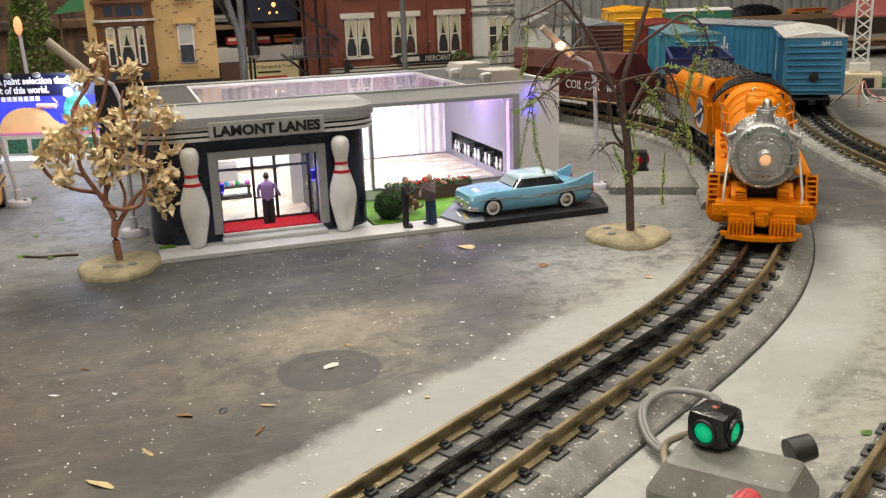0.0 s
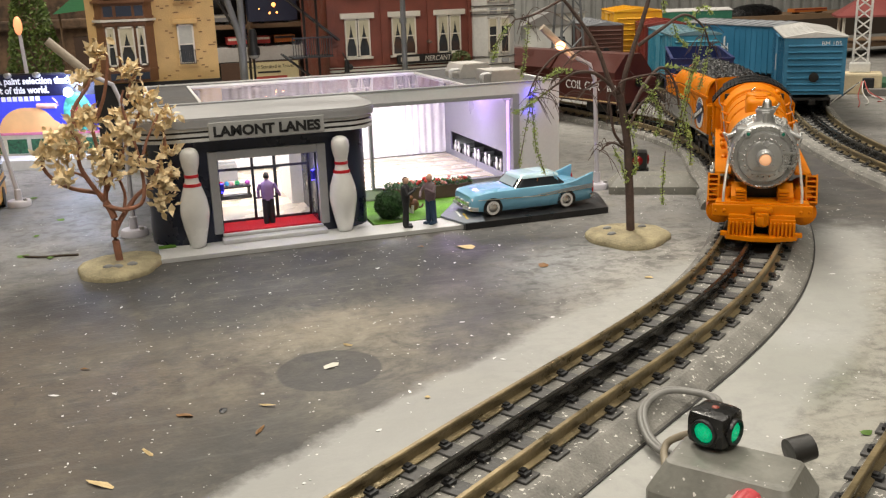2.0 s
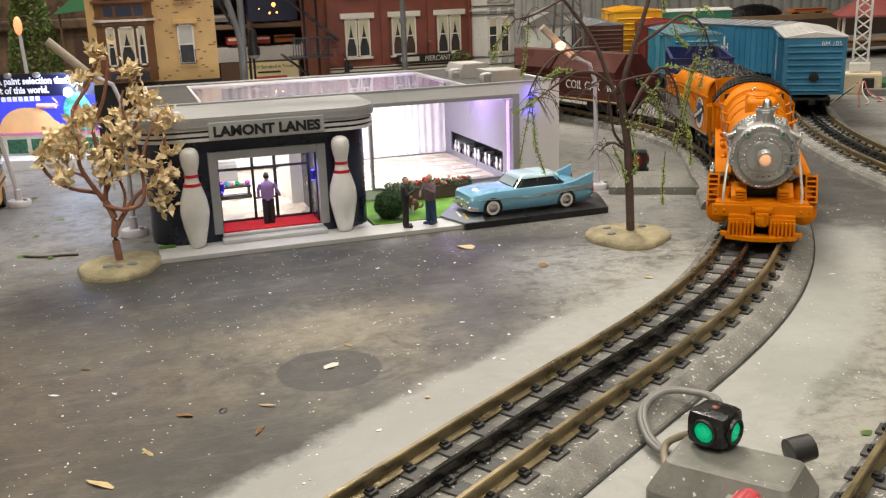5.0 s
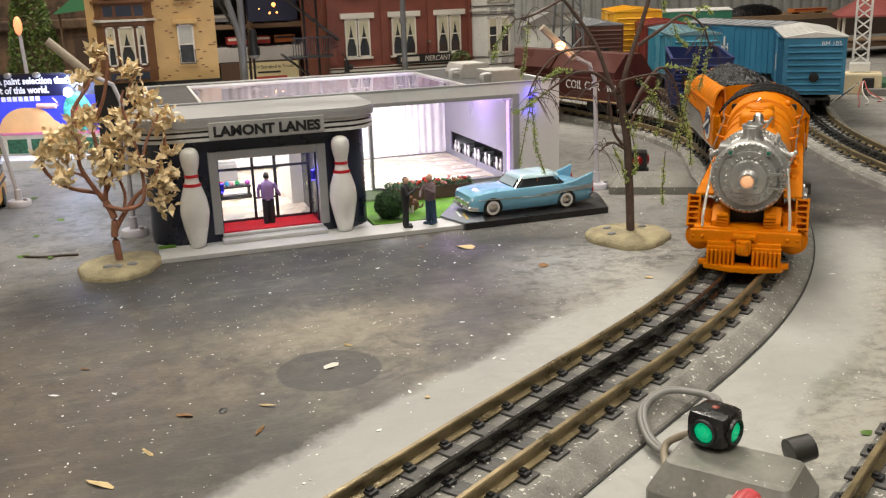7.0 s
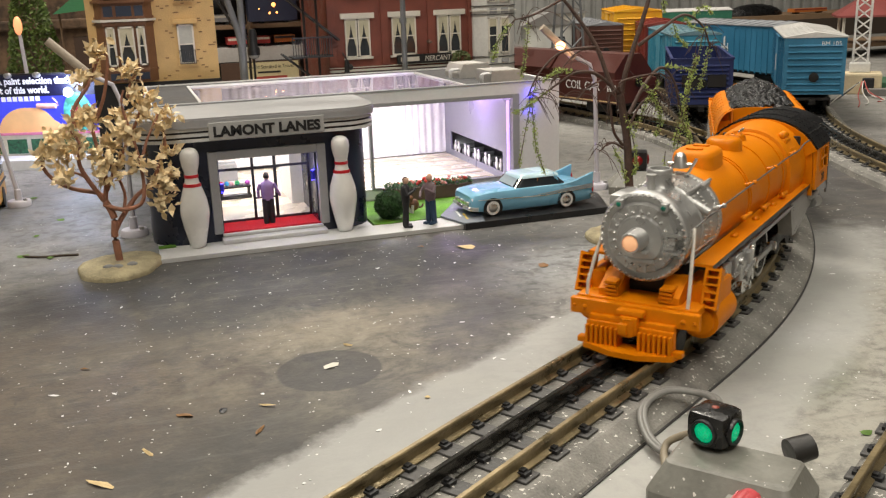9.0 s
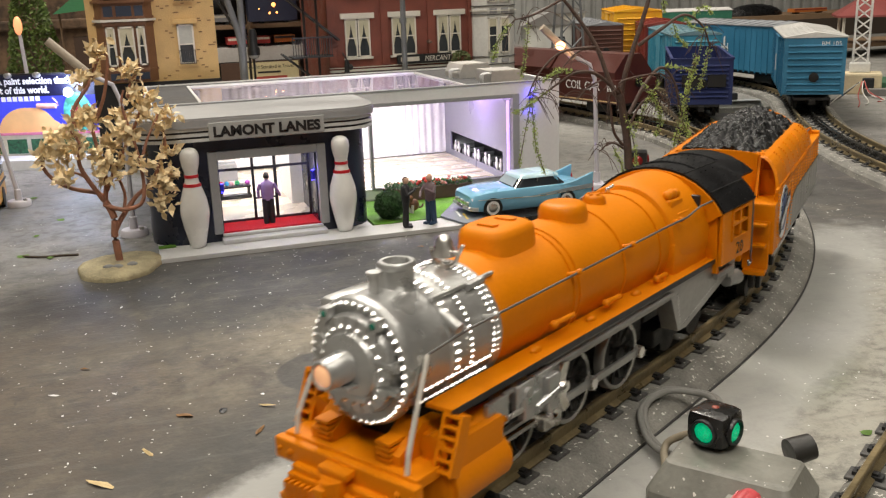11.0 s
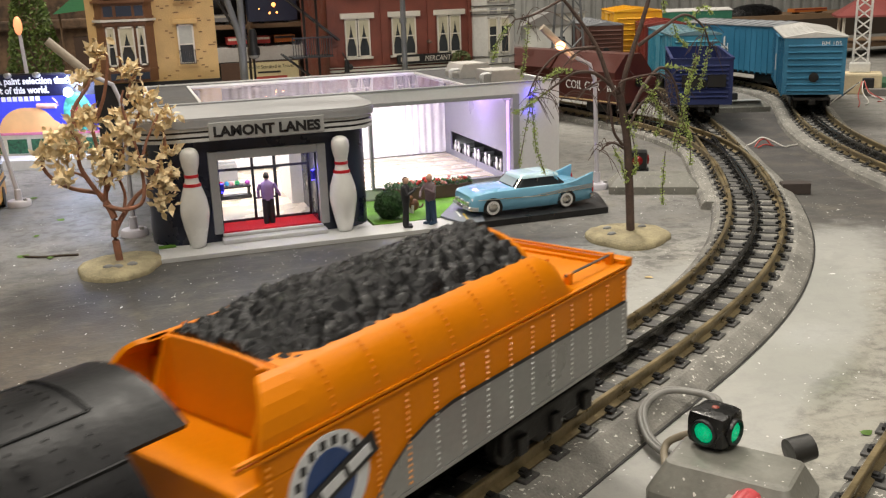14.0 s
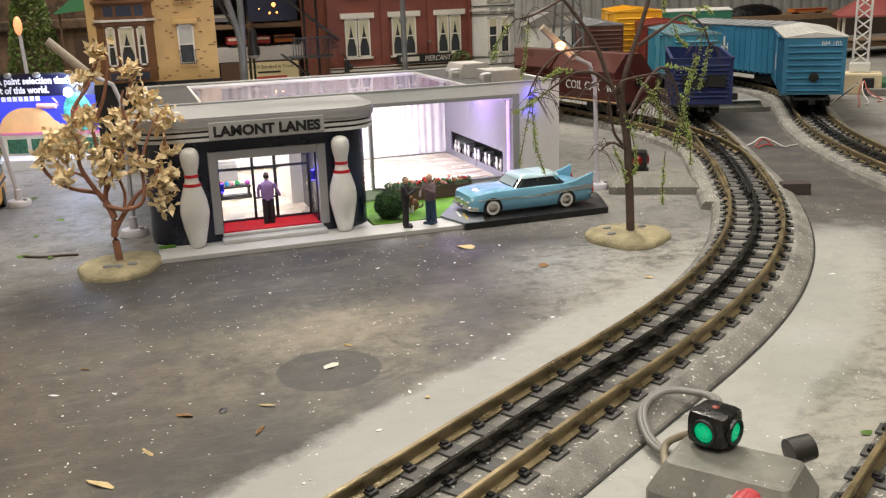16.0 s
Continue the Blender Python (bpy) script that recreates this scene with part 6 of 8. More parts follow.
LEAF_AT = [(-9, -2, 122), (3, 0, 136), (20, 5, 124), (22, 4, 110), (-8, 3, 100), (-22, -6, 88), (-37, 4, 76), (-25, 0, 75), (-14, -7, 80), (-4, -6, 72), (10, -8, 91), (14, -6, 85), (30, 4, 105), (39, 3, 95), (20, -9, 68), (30, 2, 57), (33, 2, 48), (37, 3, 73), (30, 4, 38), (0, -4, 62), (36, 2, 58), (-26, -8, 63), (7, 6, 68), (-6, 4, 94), (33, -3, 93), (-30, 2, 84), (2, 6, 80), (12, 6, 98), (-16, -4, 96), (24, 6, 98)]
lr = random.Random(11)


def leaf_cluster(c, count, size):
    s = Shape()
    for _ in range(count):
        d = Vector((lr.gauss(0, 1), lr.gauss(0, 1), lr.gauss(0.35, 0.9))).normalized()
        p = c + Vector((lr.gauss(0, 1), lr.gauss(0, 1), lr.gauss(0, 1))) * size * 0.30
        L = size * lr.uniform(0.55, 1.1)
        w = d.orthogonal().normalized()
        w.rotate(Matrix.Rotation(lr.uniform(0, 6.3), 3, d))
        nrm = d.cross(w)
        q = [p, p + d * L * 0.35 + w * L * 0.25 + nrm * L * 0.08, p + d * L * 0.6 + w * L * 0.19, p + d * L * 0.95 + nrm * L * 0.22, p + d * L * 0.6 - w * L * 0.19, p + d * L * 0.35 - w * L * 0.25 + nrm * L * 0.08, p + d * L * 0.5 - nrm * L * 0.06]
        v = [s.bm.verts.new(x) for x in q]
        for i in range(6):
            a, b = i, (i + 1) % 6
            s.bm.faces.new((v[a], v[b], v[6]))
    return s


for c in LEAF_AT:
    part("foliage", leaf_cluster(Vector(c) / 1000, 34, 0.0088), leaf_tan, autumn)

bark_dark = mat("willow_bark", (0.105, 0.068, 0.055), 0.75, 0, 0.25, 700, 150, 0.5)
willow_green = mat("willow_leaf", (0.29, 0.37, 0.09), 0.7, 0, 0.3, 500, 100, 0.3)
willow = thing("willow_tree", (0.3085, 0.5440, 0.0), "thin model willow with drooping yellow-green strands on sand", "tree")
mound(willow, 0.0265, 0.0300, 0.0058, 7)
WILLOW_LIMBS = [
    ([(2, 0, 3), (0, 0, 40), (-2, 0, 66), (-6, 0, 88), (-8, 0, 98)], 2.5, 2.0),
    ([(-6, 0, 90), (-14, 3, 106), (-22, 6, 128), (-34, 8, 146), (-46, 8, 160)], 1.5, 0.8),
    ([(-7, 0, 96), (-5, -2, 112), (3, -4, 138), (9, -5, 158), (12, -5, 172)], 1.5, 1.0),
    ([(-5, 0, 64), (-14, -4, 74), (-18, -6, 90), (-19, -6, 98), (-14, -7, 102)], 0.9, 0.4),
    ([(-1, 0, 84), (13, 5, 102), (34, 8, 112), (46, 8, 102), (50, 7, 84)], 1.2, 0.5),
    ([(-6, 0, 96), (-10, -5, 106), (14, -8, 110), (26, -9, 106)], 0.8, 0.3),
    ([(3, -3, 128), (18, -6, 138), (42, -8, 146), (56, -8, 138), (62, -8, 124)], 1.1, 0.4),
    ([(-9, 0, 98), (-28, -6, 112), (-44, -9, 114), (-57, -10, 108), (-70, -10, 100)], 1.1, 0.4),
    ([(-23, 6, 128), (-48, 4, 126), (-64, 2, 114), (-72, 2, 100)], 0.9, 0.3),
    ([(-46, 8, 158), (-64, 8, 150), (-78, 8, 147)], 0.8, 0.3),
    ([(-3, 0, 70), (6, 4, 84), (14, 6, 92), (24, 6, 92), (34, 6, 86)], 0.8, 0.3),
    ([(-2, 0, 60), (-12, 3, 66), (-20, 5, 60)], 0.7, 0.3),
    ([(-16, 3, 108), (-30, 0, 104), (-40, -2, 96)], 0.6, 0.3),
    ([(10, 4, 98), (20, 0, 98), (30, -2, 90)], 0.6, 0.3),
    ([(-22, 6, 128), (-34, 12, 124), (-50, 14, 106)], 0.6, 0.3),
]
def drawn_in(p):
    """The right-hand strands hang a little closer to the trunk."""
    return (p[0] - 9 * min(1, max(0, (p[0] - 18) / 20)), p[1], p[2])


WILLOW_LIMBS = [([drawn_in(p) for p in pts], a, b) for pts, a, b in WILLOW_LIMBS]
for pts, a, b in WILLOW_LIMBS:
    part("trunk" if a > 2 else "limb", Shape().tube([p / 1000 for p in curved(pts)], a / 850, 8, b / 800), bark_dark, willow, smooth=70)
STRANDS = [
    [(58, -8, 140), (52, -8, 116), (44, -8, 90), (36, -8, 62)], [(52, -8, 128), (48, -7, 96), (40, -7, 58)], [(62, -8, 128), (58, -9, 112), (54, -9, 98)], [(54, -8, 120), (46, -9, 104), (42, -8, 80)], [(-68, 8, 150), (-70, 8, 128), (-74, 8, 112)], [(-70, 2, 104), (-68, 2, 84), (-66, 2, 66), (-60, 2, 50)],
    [(-66, 0, 112), (-72, 0, 90), (-79, 0, 58)], [(20, -8, 108), (8, -7, 92), (0, -6, 74)], [(-7, -2, 92), (-1, -4, 72), (3, -4, 52), (1, -3, 44)], [(32, -2, 58), (30, -2, 38), (30, -2, 22)], [(48, 8, 100), (56, 7, 76), (58, 6, 62)], [(-78, 8, 147), (-88, 8, 136), (-92, 8, 124)], [(-60, -10, 106), (-76, -9, 96), (-86, -9, 92)],
    [(12, -5, 168), (18, -6, 158), (20, -6, 148)], [(40, -8, 146), (48, -9, 138), (58, -9, 136)], [(-44, -9, 114), (-56, -9, 116), (-66, -9, 110)], [(34, 8, 112), (46, 6, 112), (60, 5, 108)], [(52, 0, 142), (60, 0, 150), (68, 0, 146)], [(-2, -2, 112), (12, -8, 96), (18, -9, 78)], [(-12, 2, 64), (-8, -2, 54), (-4, -4, 40)], [(44, -6, 78), (50, -6, 66), (52, -6, 48)],
    [(8, -6, 100), (18, -8, 84), (14, -8, 70)], [(30, -8, 142), (40, -4, 132), (48, -2, 126)],
]
wr = random.Random(4)
for st in STRANDS:
    line = [p / 1000 for p in curved([drawn_in(p) for p in st], 8)]
    strand = part("strand", Shape().tube(line, 0.00028, 5), bark_dark, willow, "thin hanging strand")
    s = Shape()
    for i in range(len(line) * 12):
        f = wr.uniform(0.15, 1) * (len(line) - 1)
        p = line[int(min(f, len(line) - 2))].lerp(line[int(min(f, len(line) - 2)) + 1], f % 1) + Vector((wr.gauss(0, 1), wr.gauss(0, 1), wr.gauss(0, 1))) * 0.0009
        d = Vector((wr.gauss(0, 1), wr.gauss(0, 1), wr.gauss(-0.4, 1))).normalized() * wr.uniform(0.0004, 0.0010)
        e = d.orthogonal() * 0.6
        s.bm.faces.new([s.bm.verts.new(x) for x in (p - d, p + e, p + d, p - e)])
    part("leaves", s, willow_green, strand)
for k in range(120):
    a, b = wr.choice([l for l in WILLOW_LIMBS if l[1] < 1.3])[0][-2:]
    p = Vector(a).lerp(Vector(b), wr.uniform(0, 1)) / 1000
    q = p + Vector((wr.uniform(-0.02, 0.02), wr.uniform(-0.008, 0.008), wr.uniform(-0.022, 0.006)))
    part("twig", Shape().tube(curved([p, (p + q) / 2 + Vector((0, 0, 0.004)), q], 4), 0.00030, 5, 0.00015), bark_dark, willow)

# ---- switch motor with a lit lantern, in front ----
motor = thing("switch_motor", pose(0.1800, 0.2395, 0.0, 0, 0, -18), "grey switch motor housing with a green-lit black lantern", "switch motor")
housing_grey = mat("housing_grey", (0.20, 0.197, 0.172), 0.45, 0, 0.15, 500, 60, 0.1, specks=0.02)
part("housing", Shape().loft([[(x, y, z) for x, y in rounded(w, h, 0.003, 3, cx, cy)] for w, h, z, cx, cy in ((0.0490, 0.0320, 0.0, 0.002, -0.004), (0.0490, 0.0320, 0.0060, 0.002, -0.004), (0.0400, 0.0230, 0.0150, 0.002, -0.003), (0.0380, 0.0210, 0.0156, 0.002, -0.003))]), housing_grey, motor, "sloped grey housing", smooth=25)
part("cover_plate", Shape().box(0.004, 0.026, -0.024, -0.008, 0.0, 0.0110, 0.001).box(0.018, 0.034, -0.020, -0.010, 0, 0.006, 0.001), housing_grey, motor)
part("knob", Shape().rod((0.0215, -0.0005, 0.0135), (0.0295, 0.0010, 0.0150), 0.0048, 0.0044, 20), mat("knob_black", (0.03, 0.029, 0.027), 0.4), motor, "dusty black knob", smooth=40)
lantern = part("lantern", Shape().box(-0.0088, 0.0088, -0.0088, 0.0088, -0.0072, 0.0080, 0.0042, Matrix.Translation((-0.0075, 0.0050, 0.0232)) @ Matrix.Rotation(radians(-46), 4, "Z")), mat("lantern_black", (0.014, 0.014, 0.014), 0.25, 0, 0.3, 500, 100, 0.1, specks=0.01), motor, "glossy black lantern cube", smooth=40)
green_lens = mat("green_lens", (0.0, 0.55, 0.25), 0.1, glow=0.30, glow_colour=(0.0, 0.85, 0.36), bump=0.6, grain=900, vary=0.4)
LM = Matrix.Translation((-0.0075, 0.0050, 0.0232)) @ Matrix.Rotation(radians(-46), 4, "Z")
for ang in (0, 90):
    m = LM @ Matrix.Rotation(radians(ang), 4, "Z") @ Matrix.Translation((0, -0.0086, -0.0002)) @ Matrix.Rotation(math.pi / 2, 4, "X")
    part("lens_rim", Shape().lathe([(0.0058, -0.001), (0.0056, 0.0014), (0.0048, 0.0016), (0.0043, -0.0002), (0.0042, -0.001)], m, 28), black_plastic, lantern, smooth=40)
    part("lens", Shape().lathe([(0.0044, -0.001), (0.0043, 0.0001), (0.0034, 0.0008), (0.0015, 0.0012), (0.0003, 0.0013)], m, 28), green_lens, lantern, "glowing green lens", smooth=60)
part("lantern_cap", Shape().ball((-0.0075, 0.0050, 0.0312), 0.0016, 1, 1, 0.4, 10), mat("cap_red", (0.25, 0.05, 0.03), 0.4), lantern)
TURN = Matrix.Translation((-0.0075, 0.0050, 0.0)) @ Matrix.Rotation(radians(-34), 4, "Z") @ Matrix.Translation((0.0075, -0.0050, 0.0))
lantern.matrix_basis = Matrix.Translation((-0.0075, 0.0050, 0.0228)) @ Matrix.Scale(0.82, 4) @ Matrix.Translation((0.0075, -0.0050, -0.0236))
for ob in motor.children:
    if ob.name.split(".")[0] in ("housing", "cover_plate"):
        ob.matrix_basis = TURN
    elif ob.name.split(".")[0] == "knob":
        ob.location = (-0.0050, 0.0010, 0.0)
cable_grey = mat("cable_grey", (0.22, 0.215, 0.20), 0.55, 0, 0.12)
cable_tan = mat("cable_tan", (0.34, 0.29, 0.21), 0.6, 0, 0.15)
for k, off in ((0, 0.0), (1, 0.0016)):
    cb = thing("cable", (0, 0, 0), "grey insulated cable looped behind the switch motor", "cable", "loose cables")
    part("wire", Shape().tube(curved([(0.1800, 0.2620, 0.020 + off), (0.1980 + off, 0.2800, 0.012), (0.2010 + off, 0.2930, 0.0095), (0.1900, 0.3010 + off, 0.0095), (0.1760 - off, 0.2940, 0.0085), (0.1690 - off, 0.2800, 0.0055), (0.1690 - off, 0.2680, 0.0035), (0.1760, 0.2560, 0.0020)], 8), 0.00125, 8), cable_grey, cb, smooth=70)
cb = thing("cable", (0, 0, 0), "tan insulated cable round the switch motor", "cable", "loose cables")
part("wire", Shape().tube(curved([(0.1760, 0.2560, 0.016), (0.1690, 0.2660, 0.008), (0.1640, 0.2600, 0.0035), (0.1590, 0.2460, 0.0022), (0.1620, 0.2340, 0.0030), (0.1720, 0.2320, 0.0040), (0.1800, 0.2260, 0.0060)], 8), 0.0014, 8), cable_tan, cb, smooth=70)
nut = thing("wire_nut", pose(0.1580, 0.2130, 0.0060, 0, 72, 28), "red ribbed wire connector cap lying by the cable", "wire connector")
part("cap", Shape().lathe([(0.0048, 0.0), (0.0053, 0.002), (0.0052, 0.008), (0.0046, 0.0125), (0.0036, 0.0150), (0.0015, 0.0160)], Matrix.Translation((0, 0, 0.0)), 20), mat("connector_red", (0.50, 0.06, 0.07), 0.4), nut, smooth=40)
for a in range(0, 360, 45):
    part("rib", Shape().rod((0.0051 * math.cos(radians(a)), 0.0051 * math.sin(radians(a)), 0.002), (0.0044 * math.cos(radians(a)), 0.0044 * math.sin(radians(a)), 0.0125), 0.0006, n=6), mat("connector_red", (0.5, 0.06, 0.07)), nut)
NEAR = bent(-0.0435, 0.0246, radians(34), [(0.55, 0.0, 0.0), (0.5, 0.0, -1.5)])
track(NEAR, "second three-rail toy track at the table's edge", 0.0250)
# ---- houses behind the hall ----
red_wall = mat("red_house_wall", (0.20, 0.055, 0.035), 0.55, 0, 0.15, 900, 60, 0.25)
cream = mat("cream_paint", (0.66, 0.62, 0.54), 0.5, 0, 0.08)
sash_glass = mat("window_glass_dark", (0.035, 0.04, 0.045), 0.08, 0, 0.2, bump=0)
blind = mat("window_blind", (0.52, 0.48, 0.34), 0.7, 0, 0.12, 800, 80, 0.1)
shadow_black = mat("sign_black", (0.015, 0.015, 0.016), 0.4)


def house_window(parent, x0, x1, z0, z1, y, frame, panes=1, curtains=True):
    """A sash window set in a wall that faces -y."""
    w = part("window", Shape().box(x0, x1, y - 0.0016, y + 0.001, z0, z0 + 0.0016).box(x0, x1, y - 0.0016, y + 0.001, z1 - 0.0016, z1).box(x0, x0 + 0.0016, y - 0.0016, y + 0.001, z0, z1).box(x1 - 0.0016, x1, y - 0.0016, y + 0.001, z0, z1).box(x0, x1, y - 0.0013, y + 0.001, (z0 + z1) / 2 - 0.0006, (z0 + z1) / 2 + 0.0006), frame, parent)
    zm = (z0 + z1) / 2
    part("pane", Shape().box(x0 + 0.0016, x1 - 0.0016, y - 0.0004, y + 0.0004, z0 + 0.0016, zm - 0.0006), sash_glass, w)
    part("pane", Shape().box(x0 + 0.0016, x1 - 0.0016, y - 0.0004, y + 0.0004, zm + 0.0006, z1 - 0.0016), sash_glass, w)
    if curtains:
        part("blind", Shape().prism([(x0 + 0.0016, z1 - 0.0016), (x1 - 0.0016, z1 - 0.0016), (x1 - 0.0016, z0 + 0.010), ((x0 + x1) / 2 + 0.0012, zm + 0.006), ((x0 + x1) / 2, z1 - 0.006), ((x0 + x1) / 2 - 0.0012, zm + 0.006), (x0 + 0.0016, z0 + 0.010)], y - 0.0010, y - 0.0005, "y"), blind, w, "pale curtain")
    return w


red = thing("red_house", (0, 0, 0), "red brick model house with paired white sash windows", "model building")
RY = 1.05
part("wall", Shape().box(0.2150, 0.3900, RY, RY + 0.16, 0.0, 0.26), red_wall, red)
part("roof", Shape().box(0.2120, 0.3930, RY - 0.004, RY + 0.164, 0.26, 0.268, 0.001), shadow_black, red)
for x in (0.2150, 0.2760, 0.3310, 0.3800):
    part("pilaster", Shape().box(x, x + 0.0085, RY - 0.0030, RY, 0.0860, 0.2590, 0.0004), red_wall, red)
for zf in (0.0955, 0.1620):
    for a in (0.2345, 0.2885, 0.3425):
        for k in (0, 1):
            house_window(red, a + 0.0148 * k, a + 0.0148 * k + 0.0138, zf, zf + 0.0420, RY - 0.001, cream)
        part("mullion", Shape().box(a + 0.0137, a + 0.0149, RY - 0.0022, RY, zf, zf + 0.042), shadow_black, red)
        part("lintel", Shape().box(a - 0.0045, a + 0.0340, RY - 0.0034, RY, zf + 0.0420, zf + 0.0480, 0.0004), cream, red, "cream stone lintel")
        part("sill", Shape().box(a - 0.0025, a + 0.0310, RY - 0.0034, RY, zf - 0.0024, zf, 0.0004), cream, red)
part("string_course", Shape().box(0.2150, 0.3900, RY - 0.0040, RY, 0.0800, 0.0822).box(0.2150, 0.3900, RY - 0.0026, RY, 0.0840, 0.0848), cream, red)
part("storefront", Shape().box(0.2160, 0.3890, RY - 0.0060, RY, 0.0, 0.0790), shadow_black, red)
shop = part("shop_sign", Shape().box(0.2920, 0.3570, RY - 0.0075, RY - 0.0045, 0.0855, 0.0955, 0.0003), shadow_black, red, "black shop sign with white lettering")
letters("lettering", "MERCANT", 0.0082, cream, shop, Matrix.Translation((0.3400, RY - 0.0077, 0.0877)) @ FRONT, 0.0002, 0.82, shear=0.2)
part("brand_bar", Shape().box(0.2960, 0.3180, RY - 0.0079, RY - 0.0075, 0.0880, 0.0930), cream, shop)
part("wall_lamp", Shape().rod((0.3300, RY - 0.001, 0.1090), (0.3300, RY - 0.010, 0.1110), 0.0010, n=6).ball((0.3300, RY - 0.011, 0.1085), 0.0030, 1, 1, 0.5, 10), mat("lamp_brown", (0.12, 0.07, 0.05), 0.4), red)
part("figure_bracket", Shape().rod((0.232, RY - 0.012, 0.080), (0.232, RY - 0.012, 0.094), 0.003, 0.002, 8).rod((0.228, RY - 0.012, 0.102), (0.236, RY - 0.012, 0.088), 0.0008, n=6).ball((0.236, RY - 0.012, 0.086), 0.0034, n=8), shadow_black, red)
# white bay at the corner
BX, BYY = 0.4095, 1.045
bay = part("bay_window", Shape().prism([(BX - 0.0250, BYY + 0.05), (BX - 0.0250, BYY - 0.004), (BX - 0.0140, BYY - 0.018), (BX + 0.0140, BYY - 0.018), (BX + 0.0250, BYY - 0.004), (BX + 0.0250, BYY + 0.05)], 0.0, 0.26), mat("bay_white", (0.68, 0.67, 0.63), 0.5), red, "white panelled corner bay")
for z0, z1, g in ((0.0885, 0.0895, 0.0012), (0.0800, 0.0808, 0.0012), (0.1360, 0.1368, 0.0015), (0.1455, 0.1463, 0.0015), (0.1400, 0.1410, 0.0020)):
    part("cornice", Shape().prism([(BX - 0.0250 - g, BYY + 0.05), (BX - 0.0250 - g, BYY - 0.004 - g), (BX - 0.0140, BYY - 0.018 - g), (BX + 0.0140, BYY - 0.018 - g), (BX + 0.0250 + g, BYY - 0.004 - g), (BX + 0.0250 + g, BYY + 0.05)], z0, z1), shadow_black if g < 0.0018 else cream, bay)
for z0 in (0.0930, 0.1500):
    for x in (-0.0130, 0.0015):
        house_window(bay, BX + x, BX + x + 0.0115, z0, z0 + 0.0400, BYY - 0.0185, cream, curtains=False)
        part("blind", Shape().box(BX + x + 0.0016, BX + x + 0.0099, BYY - 0.0196, BYY - 0.0192, z0 + 0.030, z0 + 0.0385), blind, bay)
for x in (-0.0105, 0.0035):
    part("panel", Shape().box(BX + x, BX + x + 0.0085, BYY - 0.0192, BYY - 0.018, 0.0822, 0.0868), mat("panel_grey", (0.3, 0.3, 0.3), 0.5), bay)
    part("panel", Shape().box(BX + x, BX + x + 0.0085, BYY - 0.0192, BYY - 0.018, 0.1380, 0.1435), mat("panel_grey", (0.3, 0.3, 0.3), 0.5), bay)
plant = thing("potted_shrub", (0.3640, 1.030, 0.0793), "small green shrub on the house ledge", "shrub")
part("ledge", Shape().box(-0.012, 0.012, -0.006, 0.018, -0.0793, 0.0, 0.001), shadow_black, plant)
part("leaves", leafy_ball(700, 0.0110, 0.9, 0.0016, random.Random(8)), mat("shrub_dry", (0.09, 0.11, 0.035), 0.8), plant)

yellow = thing("yellow_house", (0, 0, 0), "tan brick model house with a brown bay window", "model building")
YY = 1.0
tan = mat("tan_brick", (0.611, 0.403, 0.169), 0.6, 0, 0.10, 700, 40, 0.25)
bay_brown = mat("bay_brown", (0.17, 0.075, 0.035), 0.45, 0, 0.15)
wall_y = part("wall", Shape().box(-0.0320, 0.0900, YY, YY + 0.17, 0.0, 0.24), tan, yellow, "tan brick wall with scattered darker bricks")
br = random.Random(21)
proud = mat("dark_brick", (0.24, 0.14, 0.055), 0.6)
for k in range(120):
    x = -0.0300 + br.random() * 0.1170
    z = 0.084 + math.floor(br.random() * 46) * 0.0022
    if not (-0.022 < x < 0.034):
        part("brick", Shape().box(x, x + 0.0034, YY - 0.0004, YY + 0.001, z, z + 0.0012), proud, wall_y)
bb = part("bay_window", Shape().prism([(-0.0240, YY), (-0.0170, YY - 0.014), (0.0220, YY - 0.014), (0.0300, YY)], 0.0880, 0.24), bay_brown, yellow, "brown panelled bay window")
for z in (0.1430, 0.1462, 0.1490, 0.1640, 0.0985):
    g = 0.0030 if z in (0.1462, 0.1640) else 0.0012
    part("cornice", Shape().prism([(-0.0240 - g, YY), (-0.0170 - g * 0.6, YY - 0.014 - g), (0.0220 + g * 0.6, YY - 0.014 - g), (0.0300 + g, YY)], z, z + 0.0022), cream if z == 0.1462 else bay_brown, bb)
for x0, x1 in ((-0.0155, -0.0070), (-0.0040, 0.0105), (0.0130, 0.0210)):
    house_window(bb, x0, x1, 0.1040, 0.1415, YY - 0.0150, cream)
    part("panel", Shape().box(x0, x1, YY - 0.0152, YY - 0.0140, 0.1510, 0.1610), mat("panel_blue", (0.025, 0.035, 0.06), 0.4), bb, "dark blue panel")
    house_window(bb, x0, x1, 0.1680, 0.2000, YY - 0.0150, cream)
    part("panel", Shape().box(x0, x1, YY - 0.0152, YY - 0.0140, 0.0905, 0.0970), mat("panel_blue", (0.025, 0.035, 0.06), 0.4), bb)
